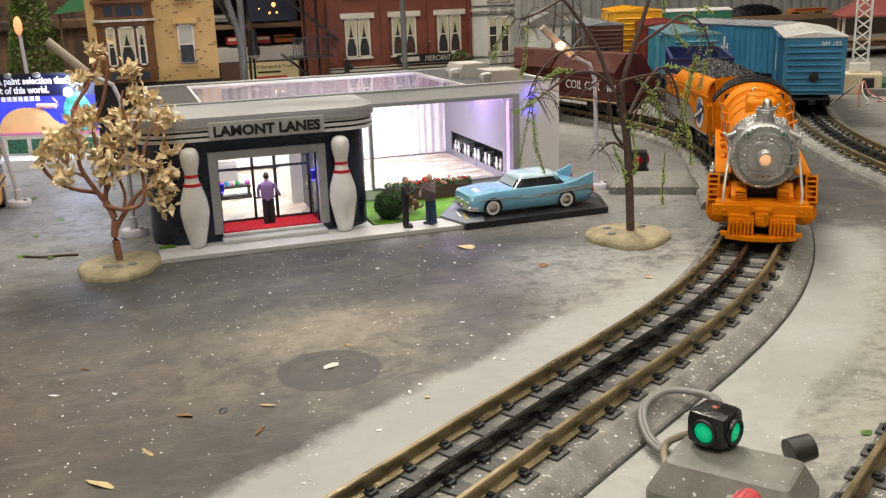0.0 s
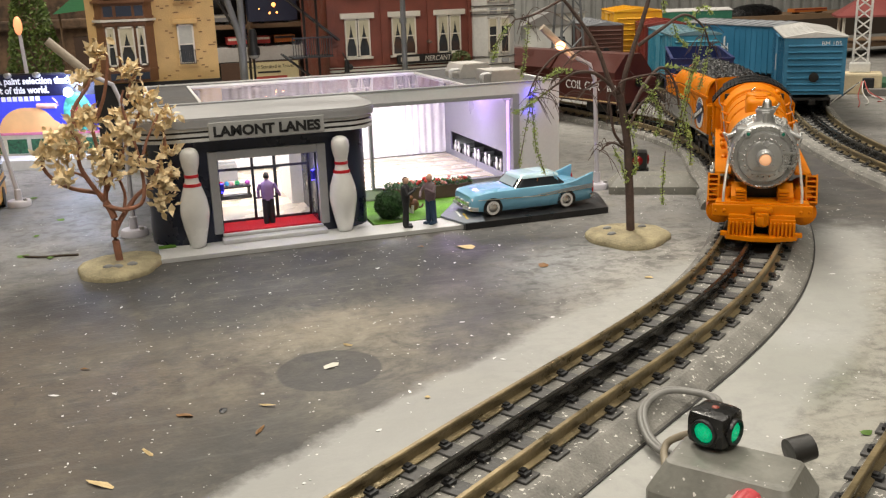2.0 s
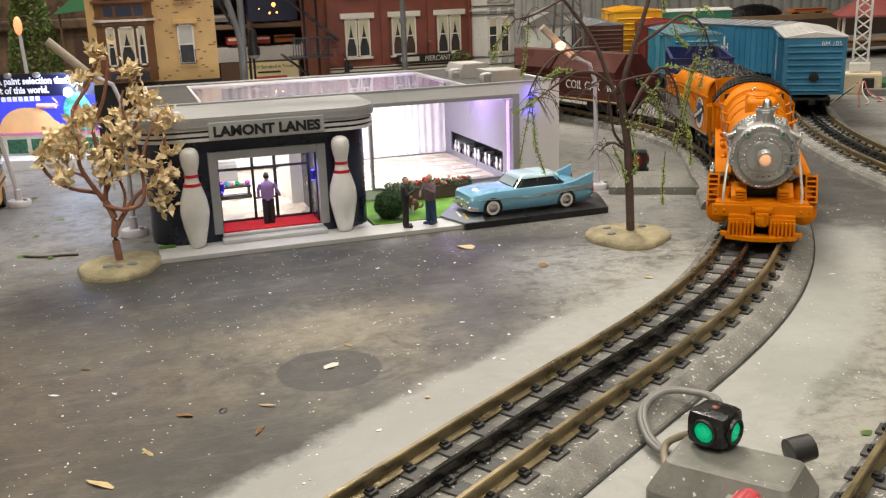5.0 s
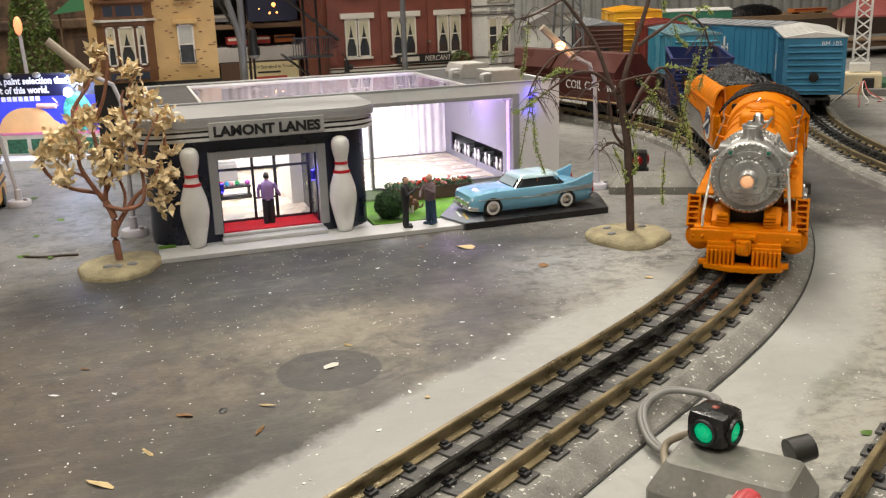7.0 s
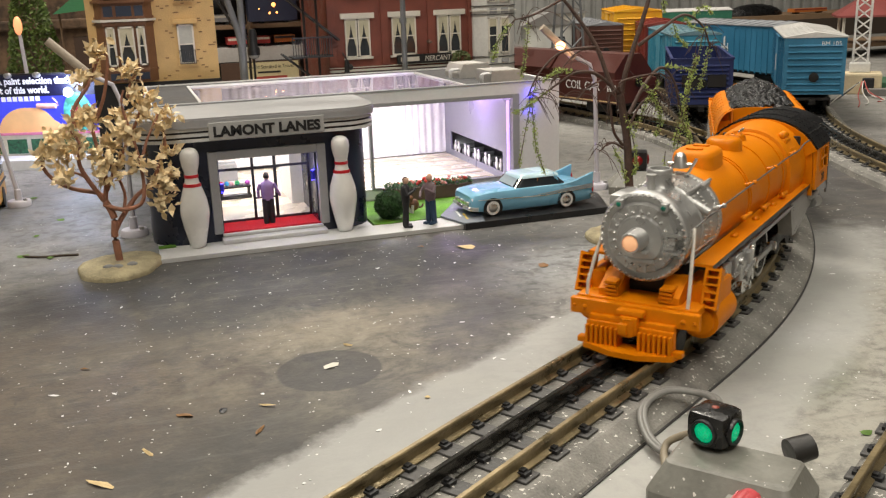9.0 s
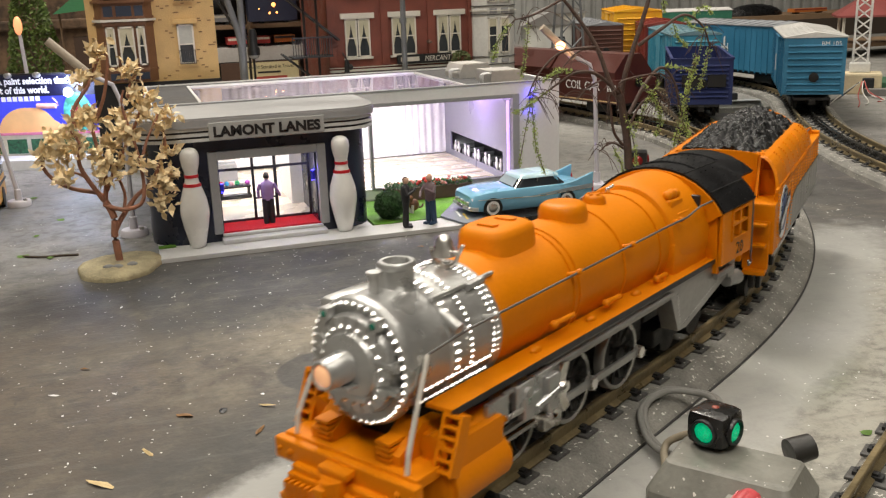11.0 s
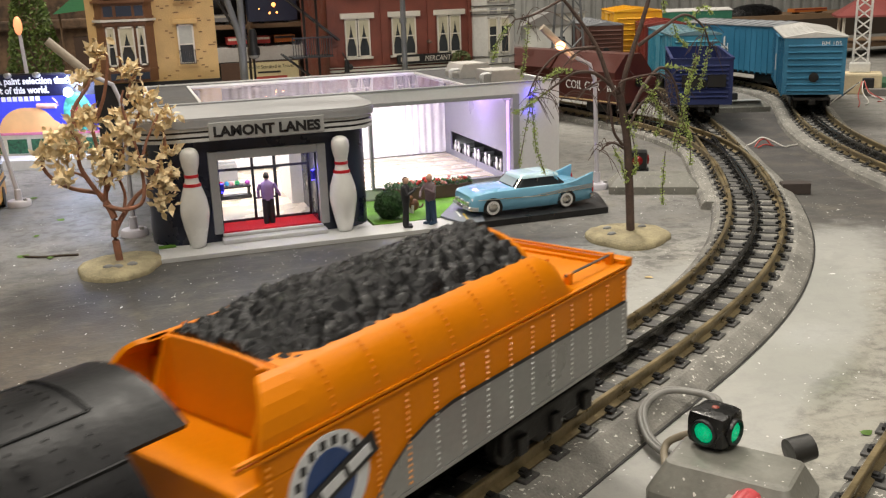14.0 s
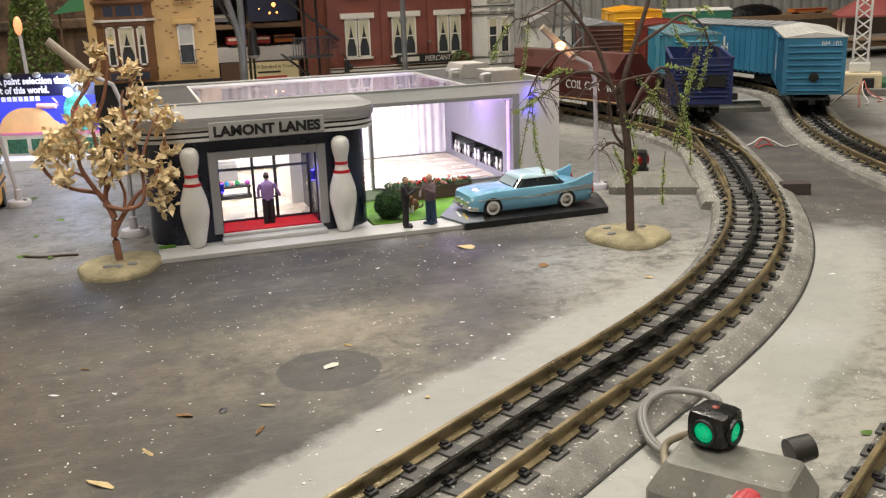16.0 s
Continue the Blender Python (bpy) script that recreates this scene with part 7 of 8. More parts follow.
for z0 in (0.1020, 0.1640):
    w = house_window(yellow, 0.0520, 0.0680, z0, z0 + 0.0390, YY - 0.001, cream, curtains=False)
    part("blind", Shape().box(0.0536, 0.0664, YY - 0.0022, YY - 0.0016, z0 + 0.020, z0 + 0.0374), mat("blind_grey", (0.42, 0.42, 0.38), 0.7), w)
    part("lintel", Shape().box(0.0480, 0.0720, YY - 0.0045, YY, z0 + 0.0395, z0 + 0.0440, 0.0005), tan, w)
    part("sill", Shape().box(0.0500, 0.0700, YY - 0.0030, YY, z0 - 0.0020, z0), tan, w)
    rail = part("window_guard", Shape().box(0.0520, 0.0680, YY - 0.0050, YY - 0.0044, z0 + 0.0130, z0 + 0.0138).box(0.0520, 0.0680, YY - 0.0050, YY - 0.0044, z0, z0 + 0.0008), shadow_black, w, "black iron window guard")
    for k in range(9):
        part("bar", Shape().box(0.0522 + 0.0019 * k, 0.0527 + 0.0019 * k, YY - 0.0050, YY - 0.0044, z0, z0 + 0.0138), shadow_black, rail)
part("roof", Shape().box(-0.0350, 0.0930, YY - 0.004, YY + 0.174, 0.24, 0.248, 0.001), bay_brown, yellow)
part("base_course", Shape().box(-0.0330, 0.0910, YY - 0.002, YY, 0.0, 0.0860), shadow_black, yellow)

# ---- between the houses: shelves, poster, poles, fire escape ----
shelf_white = mat("shelf_white", (0.52, 0.51, 0.49), 0.6)
shelf_wood = mat("shelf_wood", (0.22, 0.14, 0.08), 0.6)
rack = thing("display_shelf", (0, 0, 0), "white display shelves with toy trains behind the houses", "shelf")
part("board", Shape().box(0.05, 0.32, 1.36, 1.50, 0.0770, 0.0960), shelf_white, rack)
part("board", Shape().box(0.05, 0.32, 1.38, 1.50, 0.1210, 0.1270), shelf_wood, rack)
part("board", Shape().box(0.05, 0.32, 1.36, 1.50, 0.1820, 0.1880), shelf_white, rack)
part("back_panel", Shape().box(0.05, 0.32, 1.50, 1.51, 0.0, 0.26), shadow_black, rack)
part("leg", Shape().box(0.05, 0.06, 1.37, 1.50, 0.0, 0.1820), shelf_wood, rack)
part("leg", Shape().box(0.31, 0.32, 1.37, 1.50, 0.0, 0.1820), shelf_wood, rack)
poster = thing("advert_board", (0, 0, 0), "yellow vintage travel advertisement board", "billboard")
part("board", Shape().box(0.124, 0.235, 1.352, 1.356, 0.0400, 0.0760), mat("poster_brown", (0.10, 0.055, 0.035), 0.6), poster)
part("sheet", Shape().box(0.160, 0.232, 1.3500, 1.352, 0.0420, 0.0750), mat("poster_yellow", (0.62, 0.55, 0.32), 0.6, 0, 0.1), poster)
part("post", Shape().box(0.128, 0.132, 1.353, 1.356, 0.0, 0.041), shelf_wood, poster)
part("post", Shape().box(0.226, 0.230, 1.353, 1.356, 0.0, 0.041), shelf_wood, poster)
letters("lettering", "World Standard in Travel", 0.0068, ink, poster, Matrix.Translation((0.1925, 1.3497, 0.0665)) @ FRONT, 0.0001, 0.92)
part("text_bar", Shape().box(0.174, 0.206, 1.3495, 1.3500, 0.0600, 0.0625), ink, poster)
part("text_bar", Shape().box(0.170, 0.215, 1.3495, 1.3500, 0.0480, 0.0555), mat("text_red", (0.4, 0.06, 0.04), 0.6), poster)


def toy_coach(x, y, z, length, colour, stripe, label):
    t = thing("toy_coach", (x, y, z), label, "train car", "toys on the shelves")
    part("body", Shape().box(0, length, 0, 0.03, 0.004, 0.014, 0.001), mat("coach_" + label.split()[0], colour, 0.4), t)
    part("stripe", Shape().box(0.001, length - 0.001, -0.0006, 0, 0.0095, 0.0128), stripe, t)
    for k in (0.15, 0.85):
        part("wheelset", Shape().rod((length * k, 0.002, 0.003), (length * k, 0.028, 0.003), 0.003, n=10), iron, t)


toy_coach(0.138, 1.37, 0.0960, 0.060, (0.40, 0.03, 0.03), cream, "red toy railway coach with a white stripe on a shelf")
toy_coach(0.205, 1.38, 0.0960, 0.030, (0.45, 0.14, 0.03), shadow_black, "orange toy railway wagon on a shelf")
toy_coach(0.080, 1.40, 0.1270, 0.075, (0.32, 0.32, 0.33), cream, "grey toy railway coach on the upper shelf")
toy_coach(0.185, 1.39, 0.1270, 0.050, (0.30, 0.28, 0.26), cream, "brown toy railway wagon on the upper shelf")
blue_box = thing("dark_panel", (0, 0, 0), "dark blue lit control panel over the shelves", "control panel")
part("panel", Shape().box(0.165, 0.232, 1.330, 1.350, 0.1310, 0.1700, 0.001), mat("panel_navy", (0.012, 0.016, 0.04), 0.4), blue_box)
for x, z, r in ((0.200, 0.1530, 0.0028), (0.194, 0.1420, 0.0014), (0.204, 0.1425, 0.0014), (0.180, 0.1480, 0.0008)):
    part("bulb", Shape().ball((x, 1.3290, z), r, n=8), mat("amber_glow", (1.0, 0.35, 0.1), 0.4, glow=4, glow_colour=(1.0, 0.35, 0.08), bump=0), blue_box, "glowing amber bulb")
part("bracket", Shape().box(0.168, 0.172, 1.350, 1.380, 0.0, 0.140), shelf_wood, blue_box)
pole_grey = mat("steel_pole_grey", (0.16, 0.165, 0.17), 0.45, 0.2, 0.12)
col = thing("catenary_post", (0.1130, 0.985, 0.0), "grey forked steel post behind the hall roof", "post")
part("post", Shape().rod((0, 0, 0), (0, 0, 0.118), 0.0042, 0.0040, 14), pole_grey, col, smooth=40)
part("fork", Shape().tube([(0, 0, 0.114), (-0.003, 0, 0.135), (-0.010, 0, 0.160), (-0.016, 0, 0.20)], 0.0032, 10).tube([(0.001, 0, 0.114), (0.002, 0, 0.14), (0.002, 0, 0.165), (0.010, 0, 0.20)], 0.0034, 10), pole_grey, col, smooth=60)
post2 = thing("utility_pole", (0.2766, 0.960, 0.0), "plain grey utility pole behind the hall", "post")
part("pole", Shape().rod((0, 0, 0), (0.0005, 0, 0.21), 0.0030, 0.0028, 14), pole_grey, post2, smooth=40)
part("collar", Shape().rod((0, 0, 0.134), (0, 0, 0.139), 0.0038, n=14), pole_grey, post2)
sig = thing("signal_lamp", (0.1265, 1.000, 0.0), "black hanging signal lamp on a post", "signal")
part("body", Shape().lathe([(0.003, 0.133), (0.0046, 0.128), (0.0046, 0.116), (0.0064, 0.113), (0.0064, 0.107)], n=16), black_plastic, sig, smooth=40)
part("lens", Shape().ball((0, 0, 0.1065), 0.0056, 1, 1, 0.6, 14), mat("clear_plastic", (0.35, 0.35, 0.33), 0.15), sig, smooth=60)
part("stem", Shape().rod((0, 0.004, 0), (0, 0.004, 0.130), 0.0012, n=8), black_plastic, sig)
esc = thing("fire_escape", (0, 0, 0), "black iron fire escape on the red house", "fire escape")
for z in (0.0995, 0.1600):
    part("platform", Shape().box(0.1700, 0.2140, 1.020, 1.050, z, z + 0.0016), shadow_black, esc)
    part("top_rail", Shape().box(0.1700, 0.2140, 1.019, 1.0205, z + 0.0205, z + 0.0220), shadow_black, esc)
    for k in range(16):
        part("baluster", Shape().box(0.1705 + 0.0028 * k, 0.1712 + 0.0028 * k, 1.0193, 1.0202, z, z + 0.0205), shadow_black, esc)
part("ladder_side", Shape().rod((0.186, 1.03, 0.0), (0.186, 1.03, 0.25), 0.0014, n=6), shadow_black, esc)
part("ladder_side", Shape().rod((0.200, 1.03, 0.0), (0.200, 1.03, 0.25), 0.0014, n=6), shadow_black, esc)
part("stair", Shape().box(-0.001, 0.001, -0.008, 0.008, -0.045, 0.045, 0, Matrix.Translation((0.190, 1.04, 0.145)) @ Matrix.Rotation(radians(-50), 4, "Y")), shadow_black, esc)
part("stair", Shape().box(-0.001, 0.001, -0.008, 0.008, -0.040, 0.040, 0, Matrix.Translation((0.192, 1.04, 0.078)) @ Matrix.Rotation(radians(-50), 4, "Y")), shadow_black, esc)
for k in range(2):
    st = thing("girder", (0, 0, 0), "dark slanting steel girder behind the yellow house", "girder")
    part("beam", Shape().rod((0.088 + 0.006 * k, 1.10, 0.19), (0.128 + 0.006 * k, 1.10, 0.118), 0.0016, n=6).rod((0.128 + 0.006 * k, 1.10, 0.118), (0.128 + 0.006 * k, 1.10, 0.0), 0.0016, n=6), shadow_black, st)

# ---- billboard and the corner beside it ----
bill = thing("billboard", pose(-0.0330, 1.0570, 0.0, 0, 0, -19), "lit billboard of a rolled-out planet on blue space", "billboard")
# the blue print glows by itself to stand in for the lamp's glare
poster_blue = mat("billboard_blue_lit", (0.01, 0.015, 0.22), 0.4, 0, 0.7, 60, 40, 0.0, glow=1.2, glow_colour=(0.05, 0.06, 0.65))
W = 0.130
part("panel", Shape().box(-W, 0.0, 0, 0.004, 0.0340, 0.0945), poster_blue, bill, "deep blue star field")
part("top_band", Shape().box(-W, 0.0, -0.0006, 0, 0.0720, 0.0945), mat("billboard_ink", (0.004, 0.004, 0.02), 0.4), bill)
planet = [(-0.1080 + 0.034 * (1 - math.cos(radians(a))) / 1.0 * 0.9, 0.0345 + 0.0260 * math.sin(radians(a))) for a in range(0, 91, 9)]
# planet and globe prints also carry some lamplight as glow
part("planet", Shape().prism(planet + [(-0.0640, 0.0600), (-0.0560, 0.0560), (-0.0480, 0.0470), (-0.0320, 0.0345)], -0.0012, -0.0006, "y"), mat("planet_orange_lit", (0.75, 0.42, 0.18), 0.5, 0, 0.1, 60, 30, 0, glow=0.25, glow_colour=(0.9, 0.6, 0.35)), bill, "pale orange planet shape")
part("roller", Shape().rod((-0.0640, -0.0016, 0.0620), (-0.0440, -0.0016, 0.0615), 0.0028, n=12).tube([(-0.0440, -0.0016, 0.0615), (-0.0415, -0.0016, 0.0625), (-0.0420, -0.0016, 0.0650), (-0.0470, -0.0016, 0.0700)], 0.0006, 6), mat("roller_pink", (0.75, 0.40, 0.32), 0.5), bill, "paint roller shape")
part("globe", Shape().prism([(-0.0220 + 0.0150 * math.cos(radians(a)), 0.0540 + 0.0210 * math.sin(radians(a))) for a in range(0, 360, 12)], -0.0012, -0.0006, "y"), mat("globe_teal_lit", (0.06, 0.35, 0.30), 0.5, 0, 0.6, 120, 60, 0, glow=0.3, glow_colour=(0.15, 0.5, 0.45)), bill)
part("red_patch", Shape().prism([(-0.0300, 0.0560), (-0.0230, 0.0640), (-0.0200, 0.0560), (-0.0260, 0.0480)], -0.0018, -0.0012, "y"), mat("patch_red", (0.55, 0.05, 0.08), 0.5), bill)
part("lower_edge", Shape().box(-W, 0, -0.0030, 0.0, 0.0320, 0.0345), mat("edge_pink", (0.65, 0.20, 0.35), 0.5), bill)
# white lettering with a little lamplight put in as glow
pw = mat("billboard_white_lit", (0.80, 0.80, 0.82), 0.5, glow=0.25, bump=0)
letters("lettering", "A paint selection that's", 0.0098, pw, bill, Matrix.Translation((-0.0640, -0.0008, 0.0850)) @ FRONT, 0.0001, 0.88, bold=0.00035)
letters("lettering", "out of this world.", 0.0098, pw, bill, Matrix.Translation((-0.0800, -0.0008, 0.0755)) @ FRONT, 0.0001, 0.88, bold=0.00035)
for k in range(7):
    part("brand_bar", Shape().box(-0.1010 + 0.0060 * k, -0.0965 + 0.0060 * k, -0.0010, -0.0006, 0.0672, 0.0722), pw, bill)
part("lamp_bar", Shape().box(-W, 0, -0.0100, -0.0060, 0.0945, 0.0965), black_plastic, bill)
for x in (-0.115, -0.085, -0.055):
    part("flood_lamp", Shape().rod((x, 0, 0.0950), (x, -0.012, 0.0965), 0.0010, n=6).ball((x, -0.013, 0.0950), 0.0034, 1.3, 0.8, 0.9, 10), dull_silver, bill)
led = part("led_lamp", Shape().ball((-0.0260, -0.0100, 0.0760), 0.0048, n=12), mat("led_white", (0.9, 0.95, 1.0), 0.3, glow=14, glow_colour=(0.75, 0.88, 1.0), bump=0), bill, "dazzling white lamp", smooth=80)
part("plinth", Shape().box(-W, 0.0, -0.002, 0.004, 0.0100, 0.0320), cream, bill, "white plinth with green lattice panels")
for k in range(5):
    part("lattice", Shape().box(-W + 0.004 + 0.0255 * k, -W + 0.0245 + 0.0255 * k, -0.0035, -0.0020, 0.0125, 0.0275), mat("lattice_green", (0.03, 0.13, 0.07), 0.6, 0, 0.5, 700, 300), bill)
part("snow_base", Shape().prism(rounded(W + 0.02, 0.05, 0.012, 4, -W / 2, -0.010), 0.0, 0.0100), mat("snow_white", (0.75, 0.76, 0.80), 0.7, 0, 0.05, 300, 60, 0.3), bill, "white snowy base")
lamp("billboard_lamp", "POINT", (-0.0630, 1.045, 0.083), 0.32, (0.55, 0.65, 1.0), 0.004)
bus = thing("toy_bus", pose(-0.1130, 0.7780, 0.0, 0, 0, 90), "yellow toy bus parked beside a street lamp", "bus")
bus_yellow = mat("bus_yellow", (0.80, 0.40, 0.02), 0.35, coat=0.3, bump=0)
part("body", Shape().box(-0.004, 0.110, -0.001, 0.044, 0.0055, 0.0500, 0.003), bus_yellow, bus, smooth=40)
for k in range(7):
    part("window", Shape().box(0.002 + 0.0145 * k, 0.0135 + 0.0145 * k, -0.0018, -0.001, 0.0280, 0.0420), sash_glass, bus)
part("rub_rail", Shape().box(-0.004, 0.110, -0.0020, -0.001, 0.0210, 0.0225), shadow_black, bus)
for x in (0.02, 0.085):
    part("wheel", Shape().rod((x, -0.0015, 0.0085), (x, 0.006, 0.0085), 0.0085, n=20), tyre_black, bus)
    part("wheel", Shape().rod((x, 0.037, 0.0085), (x, 0.0445, 0.0085), 0.0085, n=20), tyre_black, bus)
part("bumper", Shape().box(-0.006, -0.0035, 0.0, 0.043, 0.0045, 0.0090), shadow_black, bus)
cone = thing("evergreen", (-0.1190, 1.440, 0.0), "tall clipped green model evergreen behind the billboard", "tree")
part("trunk", Shape().rod((0, 0, 0), (0, 0, 0.10), 0.005, 0.003), bark_dark, cone)
s = Shape()
cr = random.Random(17)
for k in range(5200):
    z = 0.02 + 0.21 * cr.random()
    a = cr.uniform(0, 2 * math.pi)
    R0 = 0.044 * (1 - (z - 0.02) / 0.24) ** 0.75 * (1 + 0.14 * noise.noise(Vector((math.cos(a) * 2.5, math.sin(a) * 2.5, z * 50)))) * cr.uniform(0.80, 1.0)
    p = Vector((R0 * math.cos(a), R0 * math.sin(a), z))
    d = Vector((math.cos(a) + cr.gauss(0, 0.7), math.sin(a) + cr.gauss(0, 0.7), cr.gauss(0.4, 0.7))).normalized() * 0.0027
    e = d.orthogonal().normalized() * 0.0020
    s.bm.faces.new([s.bm.verts.new(q) for q in (p - d, p + e, p + d, p - e)])
part("foliage", s, mat("evergreen_leaf", (0.10, 0.15, 0.025), 0.7, 0, 0.45, 300, 90, 0.2), cone)
far_lamp = thing("street_lamp", (-0.1200, 1.330, 0.0), "lit orange lamp on a pale post by the evergreen", "street lamp", "street lamps on the layout")
part("pole", Shape().rod((0, 0, 0), (-0.004, 0, 0.128), 0.0026, 0.0022, 10), pole_paint, far_lamp)
part("bulb", Shape().ball((-0.0045, -0.003, 0.139), 0.0058, 0.9, 0.9, 2.0, 14), mat("bulb_orange_soft", (1.0, 0.35, 0.15), 0.3, glow=1.1, glow_colour=(1.0, 0.36, 0.16), bump=0), far_lamp, "glowing orange bulb", smooth=80)
rocks = thing("rock_wall", (-0.20, 1.62, 0.0), "brown rocky wall behind the evergreen", "rock")
part("rock", Shape().box(-0.12, 0.34, 0, 0.06, 0.0, 0.24, 0.01), mat("rock_brown", (0.14, 0.085, 0.05), 0.85, 0, 0.45, 120, 30, 0.8), rocks)
part("ledge", Shape().box(-0.12, 0.34, -0.012, 0.004, 0.125, 0.140, 0.003), mat("rock_brown", (0.14, 0.085, 0.05)), rocks)
# a green roof and a brown building behind the billboard; posts are added
tent = thing("green_roof", (-0.035, 1.44, 0.0), "green roof over a brown building behind the billboard", "canopy")
part("cover", Shape().prism([(-0.052, 0.150), (0.0, 0.190), (0.052, 0.160)], -0.03, 0.03, "y"), mat("roof_green", (0.05, 0.22, 0.09), 0.6), tent)
for x in (-0.045, 0.045):
    part("post", Shape().rod((x, 0, 0), (x, 0, 0.16), 0.0015, n=8), shelf_wood, tent)
part("stall", Shape().box(-0.03, 0.04, -0.02, 0.02, 0.0, 0.118), mat("building_brown", (0.07, 0.04, 0.025), 0.7), tent)
part("sign", Shape().box(0.010, 0.045, -0.022, -0.02, 0.122, 0.140), cream, tent)
# ---- tracks and trains on the far side ----
def from_middle(x, y, heading, ahead, behind):
    """A line through a point: legs ahead of it, and legs behind it in reverse."""
    back = bent(x, y, heading + math.pi, behind)
    return [(a, b, h - math.pi) for a, b, h in reversed(back)][:-1] + bent(x, y, heading, ahead)


def lowered(line_thing, dz):
    line_thing.location.z = dz
    return line_thing


SPUR = bent(0.4300, 0.5760, radians(60.5), [(0.26, 0.1, 0.3), (0.90, 0.3, 0.3)])
lowered(track(SPUR, "straight leg of the three-rail toy turnout"), -0.0006)
OUTER = from_middle(0.6193, 0.6468, radians(69.5), [(0.31, -0.8, -0.8), (0.14, -0.2, 0.8), (0.25, 2.0, 2.3), (0.5, 1.5, 1.0)], [(0.45, 0.8, 0.8)])
track(OUTER, "outer three-rail toy track on a grey roadbed")
part("frog", Shape().prism([(0.497, 0.668), (0.505, 0.664), (0.548, 0.748), (0.541, 0.752)], 0.0100, 0.0125), steel_dark, None, "")
tagged(bpy.data.objects["frog"], "black plastic frog plate of the turnout", "turnout part")
bpy.data.objects["frog"].location.z = -0.0020


def rolling_stock(name, m, length, body, label, roof=None, height=0.0980, half=0.0325, open_top=False, ribs=True, door=True):
    """A toy freight car in parts: body, roof, ribs, doors, trucks, couplers."""
    t = thing(name, m, label, "train car", "toy freight cars")
    h = length / 2
    if open_top:
        b = part("body", Shape().box(-h, h, -half, half, 0.030, 0.036).box(-h, h, -half, -half + 0.0015, 0.036, height).box(-h, h, half - 0.0015, half, 0.036, height).box(-h, -h + 0.0015, -half + 0.0015, half - 0.0015, 0.036, height).box(h - 0.0015, h, -half + 0.0015, half - 0.0015, 0.036, height), body, t)
        part("top_lip", Shape().box(-h - 0.001, h + 0.001, -half - 0.0012, -half + 0.002, height, height + 0.0022).box(-h - 0.001, h + 0.001, half - 0.002, half + 0.0012, height, height + 0.0022).box(-h - 0.001, -h + 0.002, -half, half, height, height + 0.0022).box(h - 0.002, h + 0.001, -half, half, height, height + 0.0022), body, b)
    else:
        b = part("body", Shape().box(-h, h, -half, half, 0.034 if height > 0.07 else 0.030, height, 0.0006), body, t)
    if roof:
        part("roof", Shape().prism([(-half - 0.0012, height), (half + 0.0012, height), (half + 0.0012, height + 0.0012), (0, height + 0.0065), (-half - 0.0012, height + 0.0012)], -h - 0.001, h + 0.001, "x"), roof, t)
        for k in range(int(length / 0.022)):
            x = -h + 0.011 + 0.022 * k
            part("roof_seam", Shape().prism([(-half - 0.0013, height + 0.0012), (0, height + 0.0068), (half + 0.0013, height + 0.0012), (half + 0.0013, height + 0.0020), (0, height + 0.0076), (-half - 0.0013, height + 0.0020)], x - 0.0005, x + 0.0005, "x"), roof, t)
    if ribs:
        for e in (-1, 1):
            for k in range(8):
                z = 0.0385 + 0.0072 * k * (height - 0.04) / 0.058
                if z < height - 0.004:
                    part("end_rib", Shape().prism([(z - 0.0018, 0), (z, 0.0022), (z + 0.0018, 0)], -half * 0.86, half * 0.86, "y", Matrix.Translation((e * h, 0, 0)) @ Matrix(((0, 0, e, 0), (0, 1, 0, 0), (1, 0, 0, 0), (0, 0, 0, 1)))), body, b)
        for s in (-1, 1):
            for k in range(int(length / 0.014)):
                x = -h + 0.008 + 0.014 * k
                if not (door and abs(x) < 0.03):
                    part("side_rib", Shape().box(x - 0.0010, x + 0.0010, s * half - 0.0008, s * half + 0.0008, 0.032, height - 0.002), body, b)
            if door:
                dr = part("door", Shape().box(-0.024, 0.024, s * half - 0.001, s * half + 0.0016, 0.034, height - 0.004, 0.0004), body, t)
                part("door_track", Shape().box(-0.050, 0.028, s * half - 0.001, s * half + 0.0024, height - 0.004, height - 0.0025), body, dr)
                part("door_latch", Shape().box(0.016, 0.018, s * half + 0.0016, s * half + 0.0026, 0.050, 0.072), body, dr)
    for e in (-1, 1):
        tk = part("truck", Shape().box(e * (h - 0.042) - 0.022, e * (h - 0.042) + 0.022, -0.022, -0.019, 0.018, 0.028, 0.001).box(e * (h - 0.042) - 0.022, e * (h - 0.042) + 0.022, 0.019, 0.022, 0.018, 0.028, 0.001).box(e * (h - 0.042) - 0.005, e * (h - 0.042) + 0.005, -0.02, 0.02, 0.022, 0.031), iron, t)
        for d in (-0.014, 0.014):
            x = e * (h - 0.042) + d
            part("wheelset", Shape().rod((x, -0.0180, 0.0215), (x, -0.0145, 0.0215), 0.0076, n=18).rod((x, 0.0145, 0.0215), (x, 0.0180, 0.0215), 0.0076, n=18).rod((x, -0.016, 0.0215), (x, 0.016, 0.0215), 0.0012, n=8), iron, tk)
        part("coupler", Shape().box(e * h - 0.004, e * h + 0.014, -0.0035, 0.0035, 0.0225, 0.0290, 0.001), iron, t)
        part("brake_wheel", Shape().lathe([(0.0055, 0.0), (0.0055, 0.0012), (0.0040, 0.0014), (0.0012, 0.0016)], Matrix.Translation((e * (h + 0.0022), 0.0, 0.0540)) @ Matrix.Rotation(e * math.pi / 2, 4, "Y"), 18), iron, t, "dark brake wheel")
